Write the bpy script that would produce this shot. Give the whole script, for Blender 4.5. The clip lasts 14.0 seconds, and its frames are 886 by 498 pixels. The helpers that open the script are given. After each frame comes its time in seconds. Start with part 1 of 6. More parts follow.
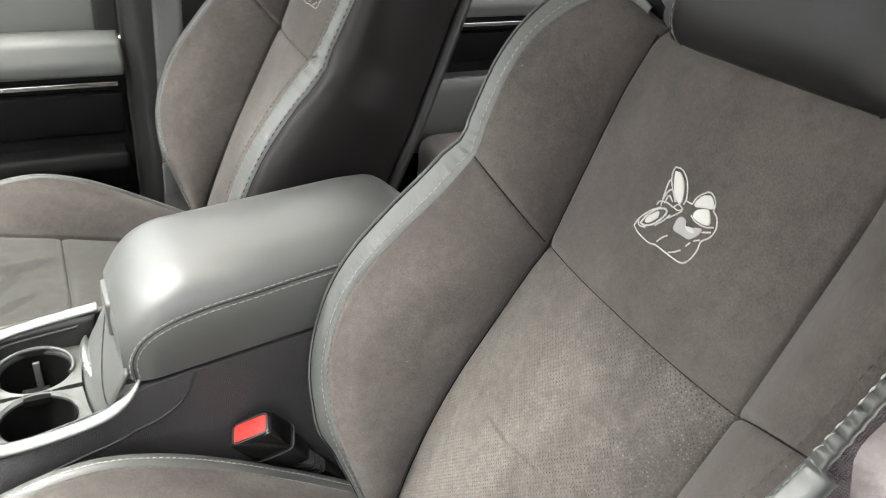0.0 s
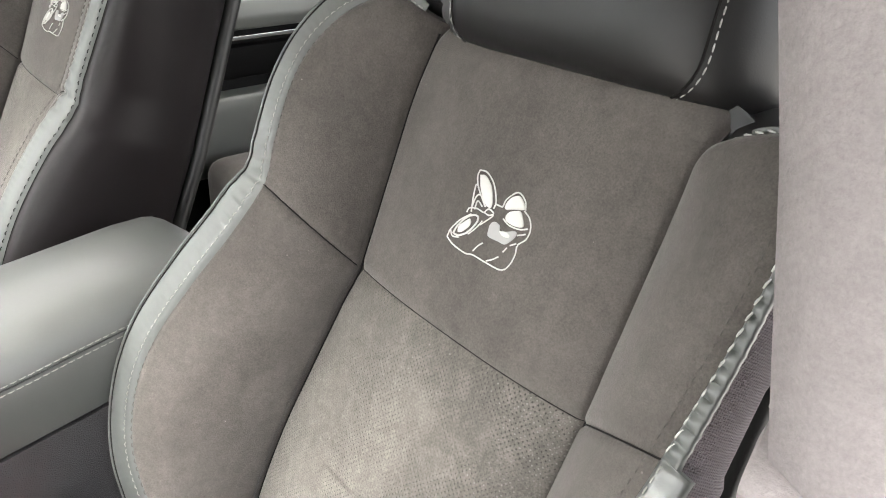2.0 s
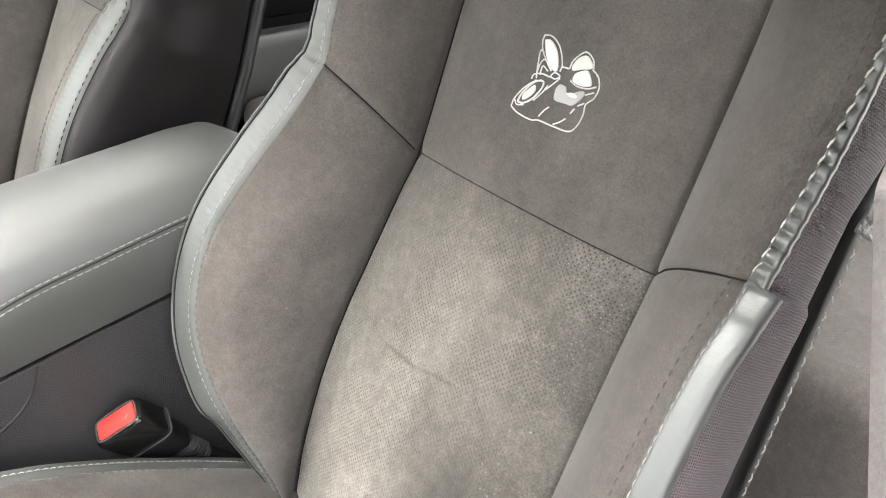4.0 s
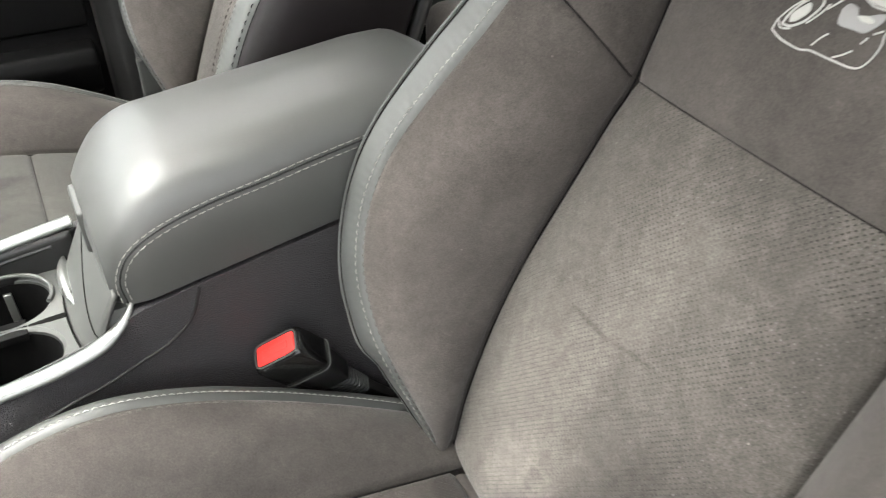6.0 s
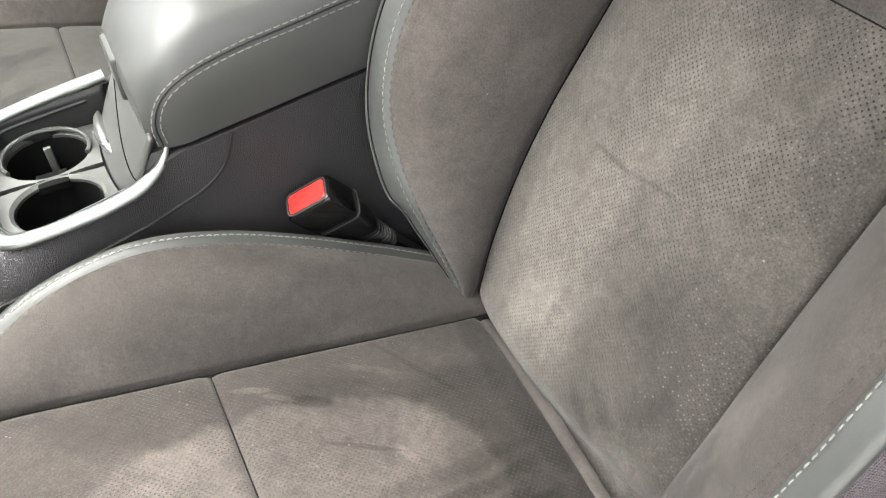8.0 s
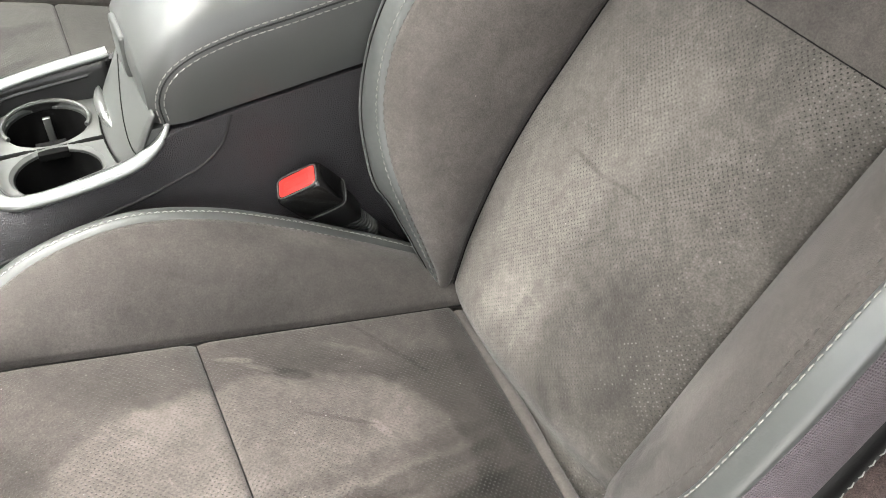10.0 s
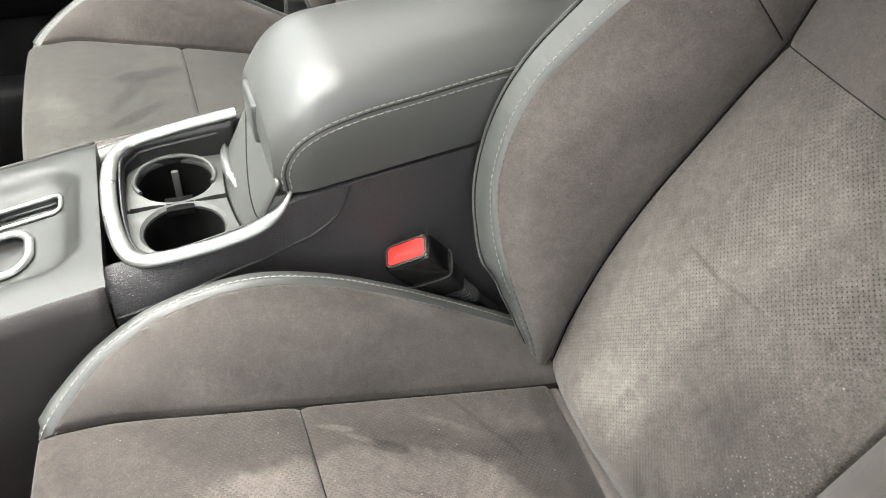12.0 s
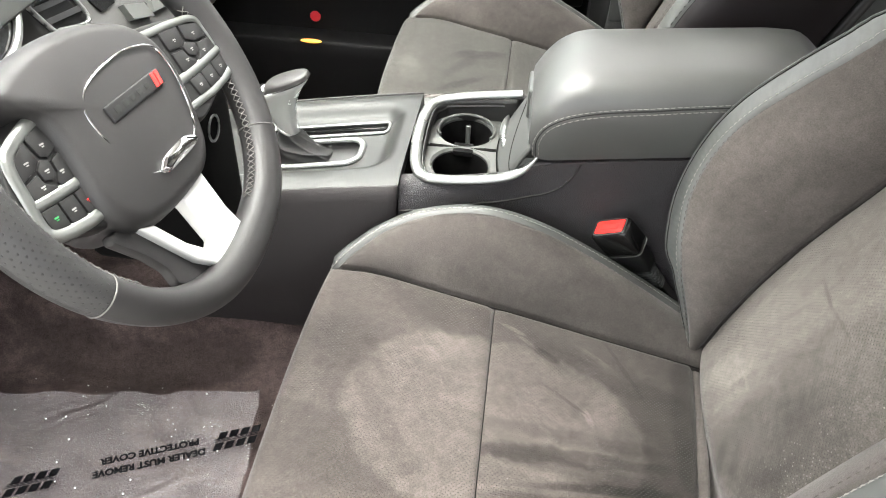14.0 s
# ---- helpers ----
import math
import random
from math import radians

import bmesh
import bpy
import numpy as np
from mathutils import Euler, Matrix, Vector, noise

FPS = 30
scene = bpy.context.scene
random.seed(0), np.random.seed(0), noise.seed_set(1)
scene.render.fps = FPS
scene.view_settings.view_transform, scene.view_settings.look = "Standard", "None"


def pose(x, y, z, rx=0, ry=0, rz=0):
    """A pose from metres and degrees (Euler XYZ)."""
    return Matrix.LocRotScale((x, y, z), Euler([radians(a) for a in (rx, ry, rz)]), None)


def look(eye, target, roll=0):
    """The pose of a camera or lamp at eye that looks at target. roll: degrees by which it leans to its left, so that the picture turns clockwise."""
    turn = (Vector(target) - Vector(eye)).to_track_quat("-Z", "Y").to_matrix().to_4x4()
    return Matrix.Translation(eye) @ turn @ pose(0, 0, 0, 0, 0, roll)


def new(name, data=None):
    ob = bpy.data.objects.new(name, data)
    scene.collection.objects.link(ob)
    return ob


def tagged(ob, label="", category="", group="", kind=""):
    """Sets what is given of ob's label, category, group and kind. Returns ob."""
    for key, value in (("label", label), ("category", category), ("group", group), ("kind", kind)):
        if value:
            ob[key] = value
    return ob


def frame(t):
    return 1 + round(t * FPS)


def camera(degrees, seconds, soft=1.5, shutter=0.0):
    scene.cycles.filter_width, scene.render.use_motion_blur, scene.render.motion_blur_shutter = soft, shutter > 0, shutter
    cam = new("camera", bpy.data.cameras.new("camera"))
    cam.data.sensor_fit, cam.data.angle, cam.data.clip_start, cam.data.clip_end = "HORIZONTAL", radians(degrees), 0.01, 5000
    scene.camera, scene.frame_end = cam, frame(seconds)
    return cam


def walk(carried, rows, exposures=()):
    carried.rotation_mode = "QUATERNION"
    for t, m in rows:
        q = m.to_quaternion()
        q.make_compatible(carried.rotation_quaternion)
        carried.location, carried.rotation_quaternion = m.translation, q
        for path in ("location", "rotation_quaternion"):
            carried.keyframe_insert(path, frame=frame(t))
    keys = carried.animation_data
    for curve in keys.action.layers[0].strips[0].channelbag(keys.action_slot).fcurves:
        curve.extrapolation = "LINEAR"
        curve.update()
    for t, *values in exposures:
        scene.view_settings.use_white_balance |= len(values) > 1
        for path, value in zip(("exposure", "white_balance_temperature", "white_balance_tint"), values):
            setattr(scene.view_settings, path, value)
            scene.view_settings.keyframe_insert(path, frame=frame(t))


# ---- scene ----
cam = camera(59.5, 14.0, soft=1.0, shutter=0.12)
PATH = [
    (0, (0.097, -0.073, 1.292), (0.95, 1.468, 0.345), 4.5),
    (0.2, (0.121, -0.031, 1.26), (1.067, 1.459, 0.32), -0.3),
    (0.5, (0.138, -0.015, 1.265), (1.294, 1.349, 0.369), -1.1),
    (1, (0.13, -0.027, 1.278), (1.388, 1.249, 0.389), 0.4),
    (1.5, (0.132, -0.025, 1.28), (1.38, 1.248, 0.374), 1.8),
    (2, (0.134, -0.026, 1.283), (1.379, 1.246, 0.37), 2.7),
    (2.5, (0.135, -0.025, 1.284), (1.371, 1.248, 0.36), 3.2),
    (3, (0.137, -0.027, 1.285), (1.352, 1.249, 0.339), 2.7),
    (3.5, (0.119, -0.028, 1.266), (1.291, 1.241, 0.257), 1.3),
    (3.7, (0.091, -0.033, 1.208), (1.287, 1.255, 0.254), 1.1),
    (5.8, (0.067, 0.02, 1.214), (0.992, 1.34, 0.03), 2.8),
    (6, (0.121, 0.059, 1.18), (0.911, 1.485, 0.022), -0.8),
    (6.5, (0.128, 0.11, 1.073), (0.809, 1.664, 0.014), -4.4),
    (7, (0.138, 0.123, 1.074), (0.783, 1.679, -0.005), -5.1),
    (7.5, (0.136, 0.096, 1.165), (0.774, 1.593, 0.002), -5.0),
    (8, (0.097, 0.02, 1.148), (0.759, 1.349, -0.192), -2.4),
    (8.2, (0.118, 0.021, 1.164), (0.747, 1.322, -0.219), -2.1),
    (10.3, (0.055, -0.012, 1.161), (0.806, 1.294, -0.154), 3.8),
    (10.5, (0.05, -0.008, 1.159), (0.797, 1.302, -0.154), 3.9),
    (11, (0.054, -0.006, 1.157), (0.752, 1.31, -0.177), 3.7),
    (11.5, (0.042, 0.034, 1.186), (0.737, 1.377, -0.123), 4.4),
    (12, (0.049, 0.029, 1.203), (0.637, 1.444, -0.082), 3.1),
    (12.5, (0.043, -0.032, 1.241), (0.374, 1.443, -0.069), 4.8),
    (13, (0.111, -0.138, 1.243), (0.041, 1.342, -0.1), 0.0),
    (13.5, (0.116, -0.19, 1.295), (-0.012, 1.323, -0.006), 1.4),
    (14, (0.103, -0.202, 1.315), (-0.043, 1.313, 0.017), 2.4),
]
walk(cam, [(t, look(eye, target, roll)) for t, eye, target, roll in PATH], [(0, 3.12), (0.5, 3.42), (3.5, 3.5), (6, 2.98), (8, 3.0), (10.5, 3.03), (14, 3.0)])

# ---- world and light ----
world = bpy.data.worlds.new("overcast_sky")
scene.world = world
world.use_nodes = True
wn = world.node_tree
sky = wn.nodes.new("ShaderNodeTexSky")
sky.sky_type, sky.sun_disc = "NISHITA", False
sky.sun_elevation, sky.sun_rotation = radians(80), radians(0)
sky.air_density, sky.dust_density, sky.ozone_density = 1.0, 4.0, 1.0
hsv = wn.nodes.new("ShaderNodeHueSaturation")
hsv.inputs["Saturation"].default_value = 0.10
wn.links.new(sky.outputs[0], hsv.inputs["Color"])
wn.links.new(hsv.outputs[0], wn.nodes["Background"].inputs[0])
wn.nodes["Background"].inputs[1].default_value = 0.13
sun_data = bpy.data.lights.new("sun", "SUN")
sun_data.energy, sun_data.angle, sun_data.color = 3.6, radians(95), (1.0, 0.965, 0.90)
sun = new("sun", sun_data)
sun.matrix_world = look((0.0, 1.5, 7.2), (0.1, 0.5, 0.7))


# ---- materials ----
def nodes_of(name):
    m = bpy.data.materials.new(name)
    m.use_nodes = True
    return m, m.node_tree, m.node_tree.nodes["Principled BSDF"]


def add(nt, kind, **sockets):
    n = nt.nodes.new(kind)
    for k, v in sockets.items():
        n.inputs[k.replace("_", " ")].default_value = v
    return n


def surface(name, colour, rough=0.5, metal=0.0, vary=0.25, big=4.0, fine=300.0, bump=0.1, depth=0.0005, sheen=0.0, spec=0.5, patches=0.0, rough_vary=0.1, coat=0.0, mottle=0.0, lint=0.0):
    """A material with large and fine variation, in metres of the object's own space."""
    m, nt, b = nodes_of(name)
    tc = nt.nodes.new("ShaderNodeTexCoord")
    n1 = add(nt, "ShaderNodeTexNoise", Scale=big, Detail=5.0, Roughness=0.6)
    n2 = add(nt, "ShaderNodeTexNoise", Scale=fine, Detail=3.0, Roughness=0.6)
    for n in (n1, n2):
        nt.links.new(tc.outputs["Object"], n.inputs["Vector"])
    ramp = nt.nodes.new("ShaderNodeMapRange")
    ramp.inputs["To Min"].default_value, ramp.inputs["To Max"].default_value = 1 - vary, 1 + vary
    ramp.inputs["From Min"].default_value, ramp.inputs["From Max"].default_value = 0.3, 0.7
    mixf = nt.nodes.new("ShaderNodeMath")
    mixf.operation = "MULTIPLY_ADD"
    mixf.inputs[1].default_value, mixf.inputs[2].default_value = 0.35, 0.325
    nt.links.new(n2.outputs["Fac"], mixf.inputs[0])
    mean = nt.nodes.new("ShaderNodeMath")
    mean.operation = "MULTIPLY_ADD"
    mean.inputs[1].default_value = 0.5
    half = nt.nodes.new("ShaderNodeMath")
    half.operation = "MULTIPLY"
    half.inputs[1].default_value = 0.5
    nt.links.new(mixf.outputs[0], half.inputs[0])
    nt.links.new(n1.outputs["Fac"], mean.inputs[0])
    nt.links.new(half.outputs[0], mean.inputs[2])
    nt.links.new(mean.outputs[0], ramp.inputs["Value"])
    val = ramp.outputs["Result"]
    if patches:
        # brushed nap: soft-edged lighter and darker areas with streaks
        mp = nt.nodes.new("ShaderNodeMapping")
        mp.inputs["Scale"].default_value = (5.0, 9.0, 5.0)
        mp.inputs["Rotation"].default_value = (0.3, 0.2, 0.5)
        nt.links.new(tc.outputs["Object"], mp.inputs["Vector"])
        n3 = add(nt, "ShaderNodeTexNoise", Scale=1.3, Detail=4.0, Roughness=0.5, Distortion=0.3)
        nt.links.new(mp.outputs[0], n3.inputs["Vector"])
        step = nt.nodes.new("ShaderNodeMapRange")
        step.interpolation_type = "SMOOTHSTEP"
        step.inputs["From Min"].default_value, step.inputs["From Max"].default_value = 0.44, 0.58
        step.inputs["To Min"].default_value, step.inputs["To Max"].default_value = 1 - patches, 1 + patches
        nt.links.new(n3.outputs["Fac"], step.inputs["Value"])
        mul = nt.nodes.new("ShaderNodeMath")
        mul.operation = "MULTIPLY"
        nt.links.new(val, mul.inputs[0])
        nt.links.new(step.outputs[0], mul.inputs[1])
        val = mul.outputs[0]
    if mottle:
        # short uneven nap, a few millimetres and finer
        for scale, amount in ((620.0, mottle * 1.5), (90.0, mottle * 0.9)):
            n4 = add(nt, "ShaderNodeTexNoise", Scale=scale, Detail=4.0, Roughness=0.75, Distortion=0.4)
            nt.links.new(tc.outputs["Object"], n4.inputs["Vector"])
            mr = nt.nodes.new("ShaderNodeMapRange")
            mr.clamp = False
            mr.inputs["From Min"].default_value, mr.inputs["From Max"].default_value = 0.35, 0.65
            mr.inputs["To Min"].default_value, mr.inputs["To Max"].default_value = 1 - amount, 1 + amount
            nt.links.new(n4.outputs["Fac"], mr.inputs["Value"])
            mul = nt.nodes.new("ShaderNodeMath")
            mul.operation = "MULTIPLY"
            nt.links.new(val, mul.inputs[0])
            nt.links.new(mr.outputs[0], mul.inputs[1])
            val = mul.outputs[0]
    if lint:
        # scattered pale specks of lint
        vo = add(nt, "ShaderNodeTexVoronoi", Scale=65.0, Randomness=1.0)
        nt.links.new(tc.outputs["Object"], vo.inputs["Vector"])
        sx = nt.nodes.new("ShaderNodeSeparateXYZ")
        nt.links.new(vo.outputs["Color"], sx.inputs[0])
        reach = nt.nodes.new("ShaderNodeMapRange")
        reach.inputs["From Min"].default_value, reach.inputs["From Max"].default_value = 0.8, 1.0
        reach.inputs["To Min"].default_value, reach.inputs["To Max"].default_value = 0.0, 0.055
        nt.links.new(sx.outputs[0], reach.inputs["Value"])
        inside = nt.nodes.new("ShaderNodeMath")
        inside.operation = "LESS_THAN"
        nt.links.new(vo.outputs["Distance"], inside.inputs[0])
        nt.links.new(reach.outputs[0], inside.inputs[1])
        up = nt.nodes.new("ShaderNodeMath")
        up.operation = "MULTIPLY_ADD"
        up.inputs[1].default_value, up.inputs[2].default_value = lint, 1.0
        nt.links.new(inside.outputs[0], up.inputs[0])
        mul = nt.nodes.new("ShaderNodeMath")
        mul.operation = "MULTIPLY"
        nt.links.new(val, mul.inputs[0])
        nt.links.new(up.outputs[0], mul.inputs[1])
        val = mul.outputs[0]
    sc = nt.nodes.new("ShaderNodeVectorMath")
    sc.operation = "SCALE"
    sc.inputs[0].default_value = colour
    nt.links.new(val, sc.inputs["Scale"])
    nt.links.new(sc.outputs[0], b.inputs["Base Color"])
    b.inputs["Metallic"].default_value = metal
    b.inputs["Specular IOR Level"].default_value = spec
    rr = nt.nodes.new("ShaderNodeMapRange")
    rr.inputs["To Min"].default_value, rr.inputs["To Max"].default_value = max(0.02, rough - rough_vary), min(1, rough + rough_vary)
    nt.links.new(n1.outputs["Fac"], rr.inputs["Value"])
    nt.links.new(rr.outputs[0], b.inputs["Roughness"])
    if sheen:
        b.inputs["Sheen Weight"].default_value, b.inputs["Sheen Roughness"].default_value = sheen, 0.45
    if coat:
        b.inputs["Coat Weight"].default_value = coat
    bp = nt.nodes.new("ShaderNodeBump")
    bp.inputs["Strength"].default_value, bp.inputs["Distance"].default_value = bump, depth if depth else 0.0005
    nt.links.new(n2.outputs["Fac"], bp.inputs["Height"])
    nt.links.new(bp.outputs[0], b.inputs["Normal"])
    return m


def grain(m, scale, strength, distance=0.0006):
    """Pebbled leather or moulded plastic grain, added to a material's relief."""
    nt = m.node_tree
    b = nt.nodes["Principled BSDF"]
    tc = nt.nodes.new("ShaderNodeTexCoord")
    v = add(nt, "ShaderNodeTexVoronoi", Scale=scale)
    v.feature = "SMOOTH_F1"
    nt.links.new(tc.outputs["Object"], v.inputs["Vector"])
    bp = nt.nodes.new("ShaderNodeBump")
    bp.inputs["Strength"].default_value, bp.inputs["Distance"].default_value = strength, distance
    bp.invert = True
    nt.links.new(v.outputs["Distance"], bp.inputs["Height"])
    old = b.inputs["Normal"].links[0].from_socket
    nt.links.new(old, bp.inputs["Normal"])
    nt.links.new(bp.outputs[0], b.inputs["Normal"])
    return m


def perforated(m, pitch, radius, dark, ratio=0.8, flecks=0.0):
    """Rows of small punched holes, laid out on the UV map in metres."""
    nt = m.node_tree
    b = nt.nodes["Principled BSDF"]
    uv = nt.nodes.new("ShaderNodeUVMap")
    sep = nt.nodes.new("ShaderNodeSeparateXYZ")
    nt.links.new(uv.outputs[0], sep.inputs[0])

    def op(kind, a, c):
        n = nt.nodes.new("ShaderNodeMath")
        n.operation = kind
        for i, s in enumerate((a, c)):
            if s is None:
                continue
            if isinstance(s, (int, float)):
                n.inputs[i].default_value = s
            else:
                nt.links.new(s, n.inputs[i])
        return n.outputs[0]
    row = op("DIVIDE", sep.outputs[1], pitch * ratio)
    odd = op("MULTIPLY", op("MODULO", op("FLOOR", row, None), 2.0), 0.5)
    col = op("ADD", op("DIVIDE", sep.outputs[0], pitch), odd)
    fx = op("SUBTRACT", op("FRACT", col, None), 0.5)
    fy = op("MULTIPLY", op("SUBTRACT", op("FRACT", row, None), 0.5), ratio)
    d = op("SQRT", op("ADD", op("MULTIPLY", fx, fx), op("MULTIPLY", fy, fy)), None)
    hole = nt.nodes.new("ShaderNodeMapRange")
    hole.interpolation_type = "SMOOTHSTEP"
    hole.inputs["From Min"].default_value, hole.inputs["From Max"].default_value = radius / pitch * 0.6, radius / pitch * 1.3
    wear = add(nt, "ShaderNodeTexNoise", Scale=260.0, Detail=3.0, Roughness=0.7)
    nt.links.new(uv.outputs[0], wear.inputs["Vector"])
    d = op("ADD", d, op("MULTIPLY", op("SUBTRACT", wear.outputs["Fac"], 0.48), 0.10))
    nt.links.new(d, hole.inputs["Value"])
    # brushed nap half covers the holes in places
    worn = add(nt, "ShaderNodeTexNoise", Scale=13.0, Detail=3.0, Roughness=0.6)
    nt.links.new(uv.outputs[0], worn.inputs["Vector"])
    cover_up = nt.nodes.new("ShaderNodeMapRange")
    cover_up.interpolation_type = "SMOOTHSTEP"
    cover_up.inputs["From Min"].default_value, cover_up.inputs["From Max"].default_value = 0.40, 0.62
    cover_up.inputs["To Min"].default_value, cover_up.inputs["To Max"].default_value = 0.0, 0.8 if flecks else 0.0
    nt.links.new(worn.outputs["Fac"], cover_up.inputs["Value"])
    shown = op("MAXIMUM", hole.outputs[0], cover_up.outputs[0])
    old = b.inputs["Base Color"].links[0].from_socket
    mix = nt.nodes.new("ShaderNodeMix")
    mix.data_type = "RGBA"
    nt.links.new(shown, mix.inputs["Factor"])
    mix.inputs[6].default_value = (*dark, 1)
    if flecks:
        # here and there the pale backing shows through a hole
        cell = nt.nodes.new("ShaderNodeCombineXYZ")
        nt.links.new(op("FLOOR", col, None), cell.inputs[0])
        nt.links.new(op("FLOOR", row, None), cell.inputs[1])
        chance = nt.nodes.new("ShaderNodeTexWhiteNoise")
        nt.links.new(cell.outputs[0], chance.inputs["Vector"])
        zone = add(nt, "ShaderNodeTexNoise", Scale=9.0, Detail=1.0)
        nt.links.new(uv.outputs[0], zone.inputs["Vector"])
        pale = op("LESS_THAN", chance.outputs["Value"], op("MULTIPLY", op("SUBTRACT", zone.outputs["Fac"], 0.38), flecks * 2.5))
        edge = op("MULTIPLY", op("SUBTRACT", op("MULTIPLY", sep.outputs[0], -1.0), 0.05), (flecks - 0.01) * 420)
        pale = op("MAXIMUM", pale, op("LESS_THAN", chance.outputs["Value"], edge))
        tone = nt.nodes.new("ShaderNodeMix")
        tone.data_type = "RGBA"
        nt.links.new(pale, tone.inputs["Factor"])
        tone.inputs[6].default_value, tone.inputs[7].default_value = (*dark, 1), (0.17, 0.162, 0.152, 1)
        nt.links.new(tone.outputs[2], mix.inputs[6])
    nt.links.new(old, mix.inputs[7])
    nt.links.new(mix.outputs[2], b.inputs["Base Color"])
    bp = nt.nodes.new("ShaderNodeBump")
    bp.inputs["Strength"].default_value, bp.inputs["Distance"].default_value = 0.7, 0.0010
    nt.links.new(shown, bp.inputs["Height"])
    nt.links.new(b.inputs["Normal"].links[0].from_socket, bp.inputs["Normal"])
    nt.links.new(bp.outputs[0], b.inputs["Normal"])
    return m


def woven(m, pitch, strength):
    """A coarse cloth weave on the UV map in metres."""
    nt = m.node_tree
    b = nt.nodes["Principled BSDF"]
    uv = nt.nodes.new("ShaderNodeUVMap")
    waves = []
    for d in ("X", "Y"):
        w = add(nt, "ShaderNodeTexWave", Scale=0.314 / pitch, Distortion=1.6, Detail=1.5)
        w.bands_direction = d
        nt.links.new(uv.outputs[0], w.inputs["Vector"])
        waves.append(w)
    mx = nt.nodes.new("ShaderNodeMath")
    mx.operation = "MULTIPLY"
    nt.links.new(waves[0].outputs["Fac"], mx.inputs[0])
    nt.links.new(waves[1].outputs["Fac"], mx.inputs[1])
    old = b.inputs["Base Color"].links[0].from_socket
    mix = nt.nodes.new("ShaderNodeMix")
    mix.data_type = "RGBA"
    mix.blend_type = "MULTIPLY"
    nt.links.new(mx.outputs[0], mix.inputs["Factor"])
    nt.links.new(old, mix.inputs[6])
    mix.inputs[7].default_value = (0.5, 0.48, 0.5, 1)
    nt.links.new(mix.outputs[2], b.inputs["Base Color"])
    bp = nt.nodes.new("ShaderNodeBump")
    bp.inputs["Strength"].default_value, bp.inputs["Distance"].default_value = strength, 0.001
    bp.invert = True
    nt.links.new(mx.outputs[0], bp.inputs["Height"])
    nt.links.new(b.inputs["Normal"].links[0].from_socket, bp.inputs["Normal"])
    nt.links.new(bp.outputs[0], b.inputs["Normal"])
    return m


def ribbed(m, pitch):
    """Fine slanting ribs of a knitted trim cloth."""
    nt = m.node_tree
    b = nt.nodes["Principled BSDF"]
    tc = nt.nodes.new("ShaderNodeTexCoord")
    mp = nt.nodes.new("ShaderNodeMapping")
    mp.inputs["Rotation"].default_value = (0, radians(28), 0)
    nt.links.new(tc.outputs["Object"], mp.inputs["Vector"])
    w = add(nt, "ShaderNodeTexWave", Scale=0.314 / pitch, Distortion=0.0, Detail=0.0)
    nt.links.new(mp.outputs[0], w.inputs["Vector"])
    old = b.inputs["Base Color"].links[0].from_socket
    mix = nt.nodes.new("ShaderNodeMix")
    mix.data_type, mix.blend_type = "RGBA", "MULTIPLY"
    nt.links.new(w.outputs["Fac"], mix.inputs["Factor"])
    nt.links.new(old, mix.inputs[6])
    mix.inputs[7].default_value = (0.975, 0.972, 0.975, 1)
    nt.links.new(mix.outputs[2], b.inputs["Base Color"])
    bp = nt.nodes.new("ShaderNodeBump")
    bp.inputs["Strength"].default_value, bp.inputs["Distance"].default_value = 0.12, 0.0005
    bp.invert = True
    nt.links.new(w.outputs["Fac"], bp.inputs["Height"])
    nt.links.new(b.inputs["Normal"].links[0].from_socket, bp.inputs["Normal"])
    nt.links.new(bp.outputs[0], b.inputs["Normal"])
    return m


SUEDE = surface("grey_suede", (0.070, 0.0628, 0.0580), 0.95, vary=0.14, big=9, fine=900, bump=0.6, depth=0.0006, sheen=0.16, spec=0.15, patches=0.09, mottle=0.13, lint=1.2)


